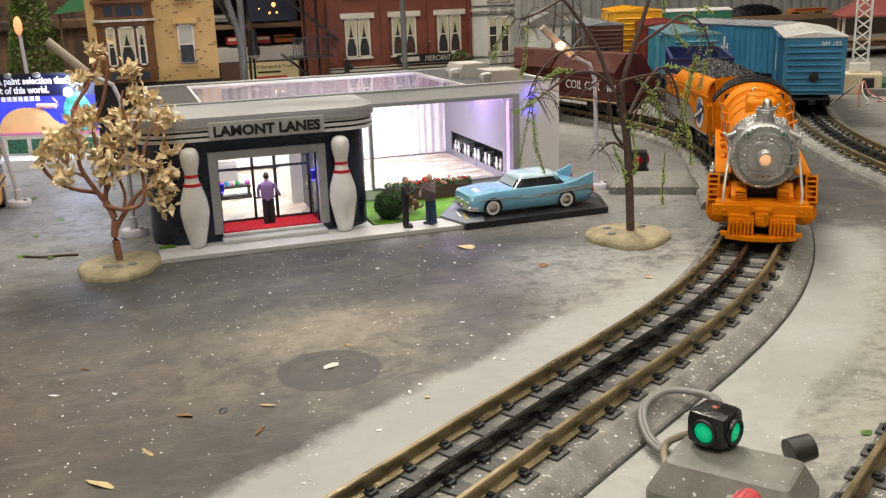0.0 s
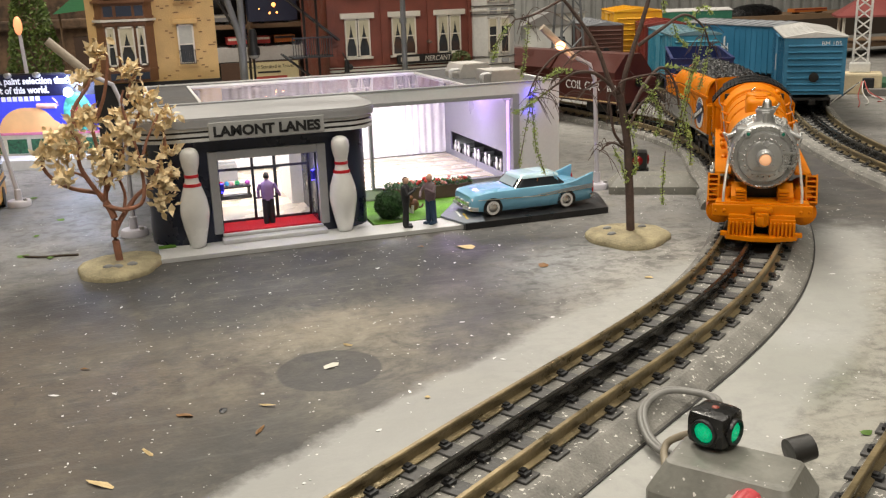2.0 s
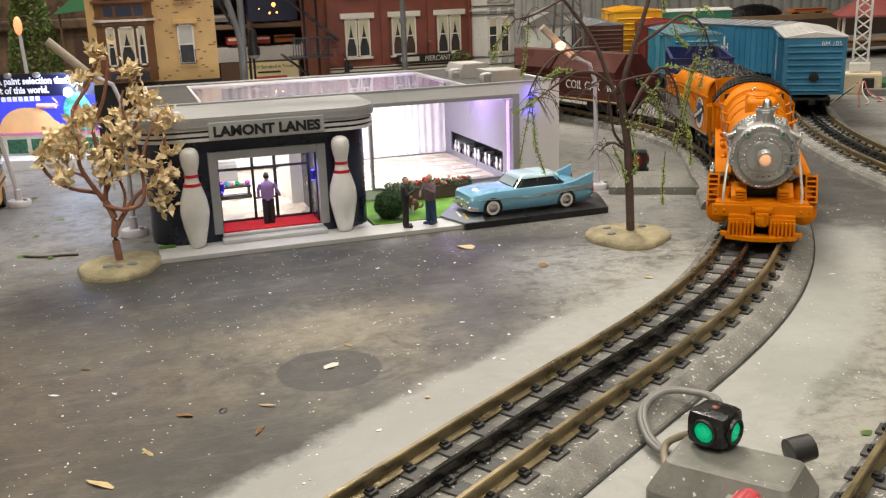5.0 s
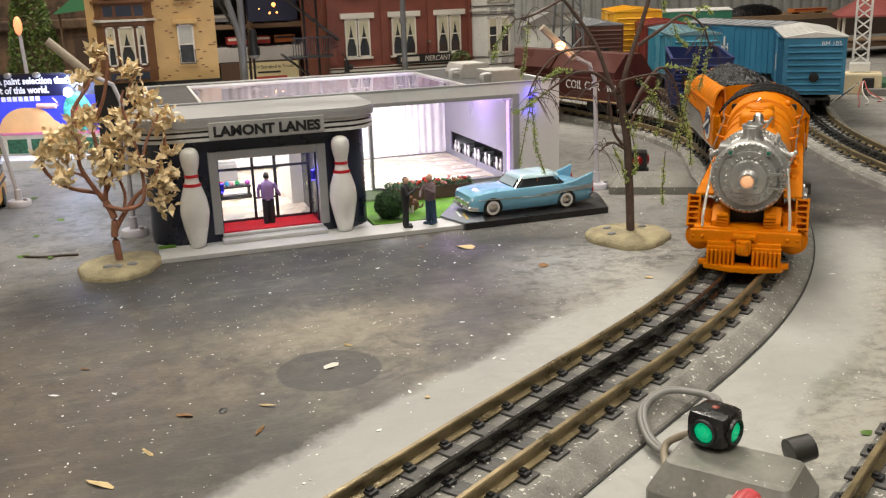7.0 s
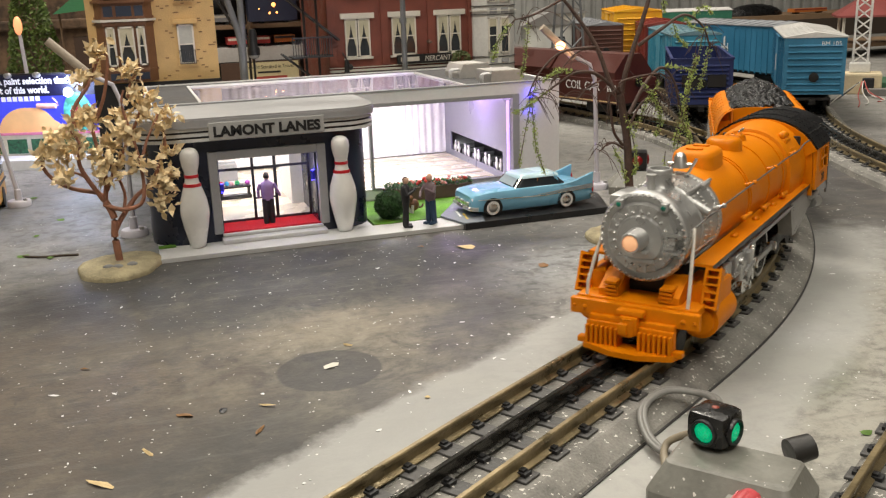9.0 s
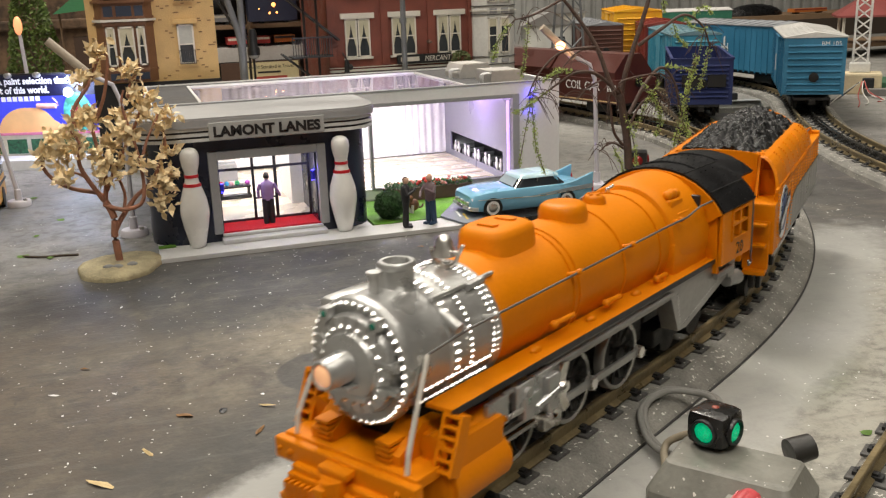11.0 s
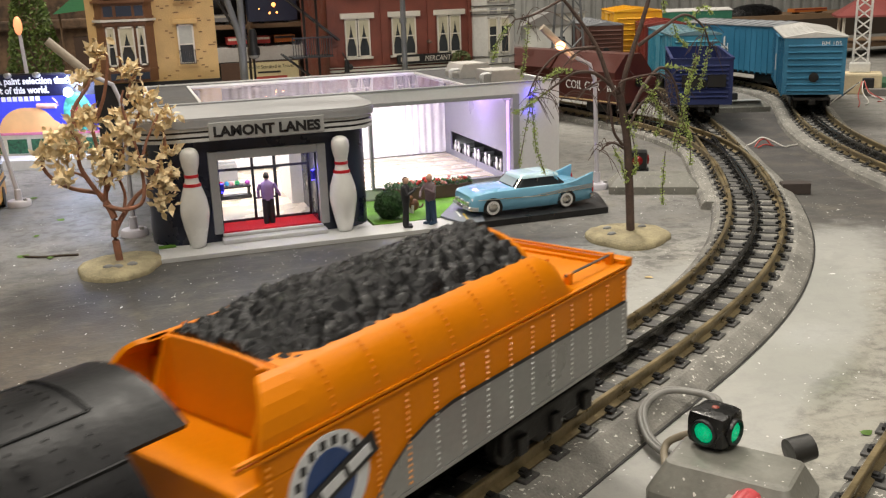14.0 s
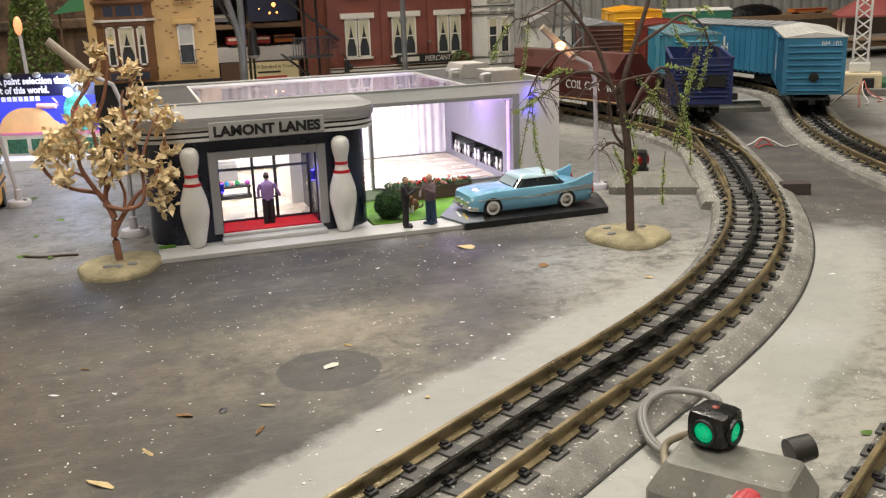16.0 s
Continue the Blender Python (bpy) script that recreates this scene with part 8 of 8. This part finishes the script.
        for s in (-1, 1):
            for k in range(3):
                part("grab_iron", Shape().box(e * h - 0.0008, e * h + 0.0024, s * (half - 0.010), s * (half - 0.002), 0.036 + 0.006 * k, 0.0372 + 0.006 * k), body, t)
    part("underframe", Shape().box(-h, h, -0.02, 0.02, 0.0275, 0.0305), iron, t)
    return t


bm_blue = mat("freight_blue", (0.045, 0.20, 0.34), 0.4, 0, 0.12, 400, 25, 0.06)
roof_white = mat("freight_roof_white", (0.62, 0.61, 0.59), 0.5, 0, 0.1)
roof_grey = mat("freight_roof_grey", (0.30, 0.31, 0.33), 0.45, 0.3, 0.15)
maroon = mat("freight_maroon", (0.085, 0.022, 0.016), 0.42, 0, 0.15)
deep_blue = mat("freight_deep_blue", (0.018, 0.030, 0.12), 0.45, 0, 0.15)
teal = mat("freight_teal", (0.055, 0.29, 0.42), 0.4, 0, 0.15)
box_yellow = mat("freight_yellow", (0.75, 0.40, 0.02), 0.4, 0, 0.08)
box_red = mat("freight_red", (0.22, 0.035, 0.025), 0.45, 0, 0.12)
mark_white = mat("mark_white", (0.75, 0.75, 0.74), 0.5)

blue_car = rolling_stock("boxcar", pose(0.8190, 1.0050, 0, 0, 0, 55.5), 0.250, bm_blue, "bright blue boxcar with ribbed end and white roof", roof_white, 0.0985, 0.0335)
letters("car_number", "BM 105", 0.0070, mark_white, blue_car, pose(-0.1262, -0.0170, 0.0895, 90, 0, -90), 0.0002, 1.0)
part("door_emblem", Shape().box(-0.006, 0.006, 0.0352, 0.0356, 0.052, 0.072), mark_white, blue_car)
second = rolling_stock("boxcar", pose(0.9040, 1.2500, 0, 0, 0, -92), 0.250, bm_blue, "bright blue boxcar with a grey seamed roof", roof_grey, 0.0985, 0.0335)
part("door_emblem", Shape().box(-0.002, 0.002, -0.0356, -0.0350, 0.052, 0.082).box(-0.008, 0.008, -0.0356, -0.0350, 0.064, 0.0675).box(-0.010, -0.008, -0.0356, -0.0350, 0.060, 0.072).box(0.008, 0.010, -0.0356, -0.0350, 0.060, 0.072), mark_white, second, "white railway emblem shape")
for k, (x, z) in enumerate(((-0.118, 0.084), (-0.110, 0.087), (-0.104, 0.083), (-0.110, 0.058), (-0.100, 0.058), (-0.092, 0.058))):
    part("stencil_bar", Shape().box(x, x + 0.005, -0.0346, -0.0340, z, z + 0.0045), mark_white, second)
hopper = rolling_stock("hopper_car", pose(0.6620, 1.0090, 0, 0, 0, 60.5), 0.205, deep_blue, "deep blue open hopper car on the turnout", None, 0.0800, 0.0335, open_top=True, door=False)
# black plates on the closed end stand for the shade inside two openings
for x in (-0.016, 0.012):
    part("end_opening_shade", Shape().box(-0.1055, -0.1035, x - 0.010, x + 0.010, 0.0500, 0.0640), shadow_black, hopper)
rolling_stock("boxcar", pose(0.7850, 1.2390, 0, 0, 0, 67), 0.250, teal, "teal boxcar with a dull silver roof", mat("roof_teal_silver", (0.20, 0.33, 0.38), 0.4, 0.3), 0.0940, 0.0330)
coil = rolling_stock("coil_car", pose(0.5330, 1.1000, 0, 0, 0, 104), 0.250, maroon, "dark maroon coil car with pitched hoods and a yellow stripe", None, 0.0580, 0.0310, ribs=False, door=False)
part("hood", Shape().prism([(-0.029, 0.058), (0.029, 0.058), (0.029, 0.066), (0.012, 0.086), (-0.012, 0.086), (-0.029, 0.066)], -0.118, -0.002, "x"), maroon, coil, "maroon pitched coil hood")
part("hood", Shape().prism([(-0.029, 0.058), (0.029, 0.058), (0.029, 0.066), (0.012, 0.086), (-0.012, 0.086), (-0.029, 0.066)], 0.002, 0.118, "x"), maroon, coil, "maroon pitched coil hood")
part("stripe", Shape().box(-0.125, 0.125, 0.0310, 0.0314, 0.0315, 0.0330), mat("stripe_yellow", (0.70, 0.50, 0.25), 0.5), coil, "thin yellow stripe")
letters("car_name", "COIL CAR", 0.0145, mark_white, coil, pose(-0.0640, 0.0314, 0.0440, 90, 0, 180), 0.0002, 0.95)
part("brand_bar", Shape().box(-0.122, -0.108, 0.0310, 0.0315, 0.0440, 0.0520), mark_white, coil)
coil2 = rolling_stock("coil_car", pose(0.4600, 1.3850, 0, 0, 0, 106), 0.250, maroon, "dark maroon coil car farther along the track", None, 0.0580, 0.0310, ribs=False, door=False)
part("hood", Shape().prism([(-0.029, 0.058), (0.029, 0.058), (0.029, 0.066), (0.012, 0.086), (-0.012, 0.086), (-0.029, 0.066)], -0.118, 0.118, "x"), maroon, coil2)
letters("car_name", "COIL CAR", 0.0125, mark_white, coil2, pose(-0.0300, 0.0314, 0.0440, 90, 0, 180), 0.0002, 0.95)
rolling_stock("boxcar", pose(0.8150, 1.5700, 0, 0, 0, 72), 0.22, mat("freight_brown", (0.10, 0.040, 0.028), 0.45), "brown boxcar with a dark grey roof", roof_grey, 0.0960, 0.0300)
rolling_stock("boxcar", pose(0.9050, 1.6050, 0, 0, 0, 68), 0.22, box_yellow, "bright yellow boxcar in the yard", box_yellow, 0.1150, 0.0420)
rolling_stock("boxcar", pose(0.8700, 1.4490, 0, 0, 0, 66), 0.22, box_red, "dull red boxcar in the yard", box_red, 0.0980, 0.0320)
rolling_stock("boxcar", pose(1.2200, 1.9500, 0, 0, 0, -18), 0.24, mat("freight_green", (0.03, 0.16, 0.10), 0.45), "green boxcar far back in the yard", roof_white, 0.0960, 0.0320)
toy_coach(1.5400, 2.2800, 0.0660, 0.085, (0.75, 0.42, 0.02), box_yellow, "yellow toy vehicle on a far shelf")
toy_coach(1.7700, 2.2300, 0.0640, 0.110, (0.60, 0.10, 0.03), box_red, "orange toy vehicle on a far shelf")
yard = thing("yard_shelf", (0, 0, 0), "dark brown yard shelf loaded with far toys", "shelf")
part("board", Shape().box(1.20, 2.60, 2.20, 2.40, 0.050, 0.064), shelf_wood, yard)
part("front", Shape().box(1.20, 2.60, 2.20, 2.205, 0.0, 0.050), mat("shelf_dark", (0.05, 0.035, 0.025), 0.7), yard)
part("board", Shape().box(1.25, 2.40, 1.60, 1.75, 0.020, 0.028), shelf_wood, yard)
part("leg", Shape().box(1.26, 1.28, 1.62, 1.74, 0.0, 0.020), shelf_wood, yard)
part("leg", Shape().box(2.36, 2.38, 1.62, 1.74, 0.0, 0.020), shelf_wood, yard)
dark_pile = thing("coal_pile", (1.66, 2.26, 0.064), "dark heap of coal on a far shelf", "coal pile")
part("coal_mound", Shape().ball((0, 0, 0), 0.035, 2.6, 1.0, 0.9, 16), mat("coal", (0.02, 0.02, 0.021)), dark_pile, smooth=60)
pav = thing("pavilion", pose(1.4700, 1.5900, 0.0, 0, 0, -35), "open pavilion with a red hipped roof", "pavilion")
part("roof", Shape().loft([[(x, y, z) for x, y in ((-a, -b), (a, -b), (a, b), (-a, b))] for a, b, z in ((0.085, 0.06, 0.082), (0.085, 0.06, 0.086), (0.02, 0.004, 0.130))]), mat("pavilion_red", (0.22, 0.05, 0.045), 0.5), pav)
for x in (-0.07, 0.07):
    for y in (-0.045, 0.045):
        part("post", Shape().rod((x, y, 0), (x, y, 0.084), 0.003, n=8), cream, pav)
for k, (x, y, w, h, c, lb) in enumerate(((0.755, 1.640, 0.085, 0.103, (0.62, 0.62, 0.58), "white model shed in the yard"), (0.905, 1.900, 0.10, 0.115, (0.55, 0.52, 0.46), "pale model shed with a grey roof"), (0.62, 1.72, 0.10, 0.100, (0.10, 0.05, 0.04), "dark brown model shed in the yard"))):
    sh = thing("yard_shed", pose(x, y, 0, 0, 0, -18), lb, "model building", "sheds in the yard")
    part("wall", Shape().box(-w / 2, w / 2, 0, 0.08, 0, h - 0.010), mat("shed_wall_" + "abc"[k], c, 0.6), sh)
    part("roof", Shape().prism([(-w / 2 - 0.008, h - 0.010), (w / 2 + 0.008, h - 0.010), (0, h + 0.014)], -0.006, 0.086, "y"), mat("shed_roof", (0.20, 0.19, 0.18), 0.6), sh)
    part("door", Shape().box(-0.010, 0.010, -0.0015, 0, 0.0, 0.040), shadow_black, sh)
    part("window", Shape().box(0.016, 0.030, -0.0015, 0, 0.050, 0.072), sash_glass, sh)
gt = thing("steel_tower", (0.6800, 1.4050, 0.0), "grey lattice steel tower in the yard", "tower")
for x, y in ((-0.024, -0.02), (0.024, -0.02), (-0.024, 0.02), (0.024, 0.02)):
    part("leg", Shape().rod((x, y, 0), (x * 0.45, y * 0.45, 0.21), 0.0024, 0.0018, 8), pole_grey, gt)
for z in (0.05, 0.09, 0.13, 0.17):
    f = 1 - 0.55 * z / 0.21
    part("brace", Shape().rod((-0.024 * f, -0.02 * f, z), (0.024 * f * 0.9, -0.02 * f * 0.9, z + 0.035), 0.0012, n=6).rod((0.024 * f, -0.02 * f, z), (-0.024 * f * 0.9, -0.02 * f * 0.9, z + 0.035), 0.0012, n=6), pole_grey, gt)

# ---- white lattice mast with its wires ----
mast = thing("lattice_mast", pose(1.0020, 1.1120, 0.0, 0, 0, -40), "white lattice signal mast on a cream base", "signal mast")
mast_white = mat("mast_white", (0.70, 0.69, 0.66), 0.45)
part("base", Shape().box(-0.026, 0.030, -0.02, 0.02, 0.0, 0.0300, 0.003), mat("base_cream", (0.62, 0.52, 0.34), 0.6), mast)
part("motor", Shape().box(0.004, 0.020, -0.0235, -0.0195, 0.008, 0.024, 0.002), black_plastic, mast)
part("foot", Shape().box(-0.014, 0.014, -0.008, 0.008, 0.030, 0.044, 0.002), mast_white, mast)
for x, y in ((-0.0098, -0.005), (0.0098, -0.005), (-0.0098, 0.005), (0.0098, 0.005)):
    part("leg", Shape().box(x - 0.0014, x + 0.0014, y - 0.0010, y + 0.0010, 0.044, 0.205), mast_white, mast)
for k in range(7):
    z = 0.045 + 0.0150 * k
    for a, b in ((-1, 1), (1, -1)):
        part("lattice_bar", Shape().rod((a * 0.0095, -0.0052, z), (b * 0.0095, -0.0052, z + 0.0150), 0.0011, n=6), mast_white, mast)
part("head", Shape().box(-0.011, 0.011, -0.007, 0.007, 0.150, 0.205, 0.001), mast_white, mast)
plat = thing("green_platform", pose(1.0850, 1.1750, 0, 0, 0, -40), "low green base board beside the mast", "base board")
part("board", Shape().box(-0.02, 0.16, -0.03, 0.06, 0, 0.008, 0.001), mat("board_green", (0.03, 0.10, 0.05), 0.6), plat)
wr2 = random.Random(9)
wire_cols = [mat("wire_red", (0.40, 0.06, 0.05), 0.5), mat("wire_white", (0.60, 0.58, 0.54), 0.5), mat("wire_dark", (0.06, 0.05, 0.05), 0.5)]


def wire(points, m, label):
    w = thing("loose_wire", (0, 0, 0), label, "wire", "loose wires")
    part("strand", Shape().tube(curved(points, 6), 0.0008, 6), m, w, smooth=70)


wire([(0.5930, 0.8080, 0.001), (0.6000, 0.8060, 0.004), (0.6080, 0.8040, 0.009), (0.6150, 0.7960, 0.006), (0.6220, 0.7860, 0.001), (0.6300, 0.7880, 0.001), (0.6420, 0.7900, 0.001)], wire_cols[1], "pale loose wire on the table")
wire([(0.5960, 0.7980, 0.001), (0.6040, 0.8020, 0.006), (0.6120, 0.8030, 0.007), (0.6140, 0.7960, 0.002)], wire_cols[0], "red loose wire on the table")
wire([(0.5960, 0.7930, 0.001), (0.6060, 0.7960, 0.003), (0.6160, 0.7950, 0.001)], wire_cols[0], "red loose wire on the table")
for k in range(8):
    a = wr2.uniform(-0.06, 0.06)
    wire([(0.985 + a * 0.3, 1.085 + a * 0.2, 0.020), (0.955 + a, 1.055 + a * 0.4, 0.012 * wr2.random() + 0.002), (0.93 + a * 1.6, 1.02 + a * 0.3, 0.001), (0.90 + a * 2, 0.99 + a, 0.001)], wire_cols[k % 3], "tangled wire at the foot of the mast")
beam = thing("table_rail", pose(1.02, 1.045, 0, 0, 0, -42), "low wooden rail at the table's edge", "rail")
part("plank", Shape().box(-0.05, 0.45, 0, 0.012, 0, 0.010, 0.001), mat("rail_grey_wood", (0.17, 0.16, 0.15), 0.7), beam)

# ---- turnout housings along the line ----
def turnout_housing(m, length, label):
    t = thing("turnout_motor", m, label, "switch motor", "switch motors")
    part("housing", Shape().loft([[(x, y, z) for x, y in rounded(length * f, 0.034 * g, 0.002, 2)] for f, g, z in ((1.0, 1.0, 0), (1.0, 1.0, 0.006), (0.80, 0.62, 0.0135), (0.78, 0.58, 0.0140))]), housing_grey, t, smooth=20)
    return t


th = turnout_housing(pose(0.4020, 0.6700, 0, 0, 0, -27), 0.072, "grey sloped switch motor beside the curve")
part("throw_rod", Shape().prism([(0.034, -0.014), (0.056, -0.006), (0.056, 0.004), (0.034, 0.014)], 0.0, 0.0042), bed_grey, th)
lan = thing("switch_lantern", pose(0.4180, 0.7230, 0, 0, 0, -30), "black switch lantern with a red lens", "lantern")
part("stand", Shape().box(-0.010, 0.010, -0.008, 0.008, 0, 0.008, 0.001), black_plastic, lan)
part("cube", Shape().box(-0.0085, 0.0085, -0.0085, 0.0085, 0.008, 0.0240, 0.003), black_plastic, lan, smooth=40)
for a in (0, 90):
    m = Matrix.Rotation(radians(a), 4, "Z") @ Matrix.Translation((0, -0.0086, 0.016)) @ Matrix.Rotation(math.pi / 2, 4, "X")
    part("lens", Shape().lathe([(0.0048, -0.0005), (0.0040, 0.0010), (0.0012, 0.0016)], m, 18), mat("lens_dark_red", (0.22, 0.01, 0.01), 0.2), lan, smooth=60)
blk = thing("terminal_block", pose(0.4950, 0.6090, 0, 0, 0, -25), "small dark brown terminal block by the track", "terminal block")
part("block", Shape().box(-0.011, 0.011, -0.006, 0.006, 0, 0.0090, 0.0008), mat("block_brown", (0.06, 0.045, 0.04), 0.5), blk)
plate = thing("turnout_plate", pose(0.4800, 0.6420, 0.0, 0, 0, 62), "grey moulded turnout cover plate with raised figures", "turnout part")
part("plate", Shape().box(-0.020, 0.020, -0.008, 0.008, 0.0, 0.0060, 0.001), bed_grey, plate)
for k in range(4):
    part("raised_bar", Shape().box(-0.014 + 0.007 * k, -0.010 + 0.007 * k, -0.004, 0.004, 0.0060, 0.0066), roof_white, plate)
lev = turnout_housing(pose(0.7450, 1.0450, 0, 0, 0, -18), 0.085, "grey switch motor with a bright plate behind the hopper")
part("cover", Shape().box(-0.040, 0.030, -0.016, -0.004, 0.0141, 0.0150), mat("plate_bright", (0.55, 0.55, 0.54), 0.3, 0.4), lev)
part("knob", Shape().box(-0.012, 0.004, -0.002, 0.010, 0.0141, 0.0230, 0.002), black_plastic, lev)

# ---- scraps on the board: dry leaves, straws and moss ----
straw = mat("straw_tan", (0.62, 0.47, 0.24), 0.7, 0, 0.2)
moss = mat("moss_green", (0.10, 0.19, 0.03), 0.8, 0, 0.3)
brown_scrap = mat("brown_scrap", (0.25, 0.13, 0.05), 0.7, 0, 0.2)
sr = random.Random(31)


def scrap(x, y, size, m, label, long=1.0):
    s = Shape()
    n = 7
    a0 = sr.uniform(0, 6.3)
    top = s.bm.verts.new((0, 0, 0.0012))
    ring_v = [s.bm.verts.new((size * long * sr.uniform(0.7, 1.1) * math.cos(2 * math.pi * i / n), size * sr.uniform(0.6, 1.1) * math.sin(2 * math.pi * i / n), sr.uniform(0.0, 0.0010))) for i in range(n)]
    for i in range(n):
        s.bm.faces.new((ring_v[i], ring_v[(i + 1) % n], top))
    s.bm.faces.new(ring_v[::-1])
    ob = part("leaf_scrap", s, m)
    ob.matrix_basis = pose(x, y, 0.0001, 0, 0, math.degrees(a0))
    tagged(ob, label, "leaf scrap", "scraps on the board")


for x, y, r, m, lg in ((0.1738, 0.5831, 0.0020, brown_scrap, 1.2), (0.2014, 0.5700, 0.0050, straw, 1.3), (0.2302, 0.5089, 0.0035, brown_scrap, 1.2), (0.2755, 0.4612, 0.0024, straw, 1.3), (0.0739, 0.4032, 0.0035, cream, 1.4), (0.0217, 0.3727, 0.0018, shadow_black, 1.5), (0.0336, 0.3482, 0.0012, brown_scrap, 4), (-0.0093, 0.3454, 0.0012, straw, 4), (-0.0262, 0.3262, 0.0018, straw, 4), (0.0060, 0.3740, 0.0022, brown_scrap, 2), (-0.0352, 0.4445, 0.0010, brown_scrap, 3), (0.0400, 0.3700, 0.0008, straw, 5), (0.087, 0.425, 0.0008, straw, 4), (0.105, 0.352, 0.0014, straw, 1)):
    scrap(x, y, r, m, "dry tan leaf scrap lying on the board" if m is not shadow_black else "dark crumb lying on the board", lg)
for x, y, r in ((0.2495, 0.2574, 0.0022), (-0.0820, 0.6776, 0.0040), (-0.0634, 0.7844, 0.0035), (-0.0640, 0.6640, 0.0030), (-0.0911, 0.8858, 0.0035), (-0.055, 0.668, 0.0022), (-0.078, 0.735, 0.0025), (0.005, 0.70, 0.0018)):
    scrap(x, y, r, moss, "small green moss scrap lying on the board", 1.3)
wire([(-0.0820, 0.6760, 0.0008), (-0.070, 0.668, 0.0010), (-0.058, 0.667, 0.0008), (-0.046, 0.664, 0.0008)], mat("twig_brown", (0.06, 0.04, 0.025)), "thin dark twig lying on the board")
s = Shape()
for k in range(1500):
    x, y = sr.uniform(-0.18, 0.55), sr.uniform(0.24, 0.66)
    r = sr.uniform(0.00016, 0.00045) * (sr.uniform(1.6, 3.0) if sr.random() < 0.07 else 1.0)
    z, turn, long = 0.0001, sr.uniform(0, 3.2), sr.choice((1.0, 1.2, 1.6, 2.6))
    ring_pts = [Vector((r * long * sr.uniform(0.7, 1.2) * math.cos(a), r * sr.uniform(0.6, 1.2) * math.sin(a), 0)) for a in (0.3, 1.3, 2.4, 3.6, 5.0)]
    s.bm.faces.new([s.bm.verts.new(Vector((x, y, z + sr.uniform(0, 0.0003))) + Matrix.Rotation(turn, 3, "Z") @ p) for p in ring_pts])
tagged(part("paint_chips", s, mark_white), "tiny white paint chips scattered on the board", "paint chips", kind="stuff")
# ---- motion ----
def on_main(s):
    """The point of the main line s metres from its reference mark."""
    i = min(max((s + LEAD) / 0.005, 0.0), len(MAIN) - 1.001)
    a, b, f = MAIN[int(i)], MAIN[int(i) + 1], i - int(i)
    return Vector((a[0] + (b[0] - a[0]) * f, a[1] + (b[1] - a[1]) * f))


def carriage(s, half):
    """The pose of a vehicle whose two guides ride on the main line; it heads towards falling s."""
    a, b = on_main(s - half), on_main(s + half)
    d, c = a - b, (a + b) / 2
    return pose(c.x, c.y, 0, 0, 0, math.degrees(math.atan2(d.y, d.x)))


RUN = [(0.0, 0.5055), (4.2, 0.5055), (5.5, 0.5055), (5.8, 0.503), (6.0, 0.497), (6.3, 0.485), (6.5, 0.4727), (7.0, 0.4393), (7.5, 0.4068), (8.0, 0.3728), (8.5, 0.3360), (9.0, 0.2986), (9.2, 0.2832), (9.7, 0.2432), (10.2, 0.2015),
       (10.7, 0.1570), (11.3, 0.0991), (11.5, 0.0778), (12.0, 0.0261), (12.5, -0.0278), (13.0, -0.0805), (13.5, -0.1335), (14.0, -0.1899), (14.5, -0.2483), (15.0, -0.3074), (15.5, -0.3712), (16.0, -0.4410)]
GAP = 0.2338


def run_at(t):
    """Where the locomotive is at t seconds: a smooth curve through the marks of RUN."""
    k = max(0, min(len(RUN) - 2, next((i for i in range(len(RUN) - 1) if RUN[i + 1][0] >= t), len(RUN) - 2)))

    def slope(i):
        if i <= 0 or i >= len(RUN) - 1:
            j = min(max(i, 1), len(RUN) - 1)
            return (RUN[j][1] - RUN[j - 1][1]) / (RUN[j][0] - RUN[j - 1][0])
        a = (RUN[i][1] - RUN[i - 1][1]) / (RUN[i][0] - RUN[i - 1][0])
        b = (RUN[i + 1][1] - RUN[i][1]) / (RUN[i + 1][0] - RUN[i][0])
        return 0.0 if a * b <= 0 else 2 * a * b / (a + b)
    (t0, p0), (t1, p1) = RUN[k], RUN[k + 1]
    h, f = t1 - t0, (t - t0) / (t1 - t0)
    return (1 + 2 * f) * (1 - f) ** 2 * p0 + f * (1 - f) ** 2 * h * slope(k) + f * f * (3 - 2 * f) * p1 + f * f * (f - 1) * h * slope(k + 1)


def motions():
    times = [0.0] + [5.4 + 0.1 * i for i in range(107)]
    where = [(t, run_at(t)) for t in times]
    walk(loco, [(t, carriage(s, 0.048)) for t, s in where])
    walk(tender, [(t, carriage(s + GAP, 0.055)) for t, s in where])
    start = where[0][1]
    for k, w in enumerate(drivers):
        u, side = DRIVER_U[k // 2], (-1, 1)[k % 2]
        walk(w, [(t, pose(u, side * 0.0165, 0.014 + WHEEL_R, 0, math.degrees((start - s) / WHEEL_R) + 60 + 90 * (side > 0), 0)) for t, s in where])
    for r, side in rods:
        rows = []
        for t, s in where:
            a = (start - s) / WHEEL_R + radians(60 + 90 * (side > 0))
            rows.append((t, pose(0.0062 * math.sin(a), side * 0.0230, 0.014 + WHEEL_R + 0.0062 * math.cos(a))))
        walk(r, rows)


motions()
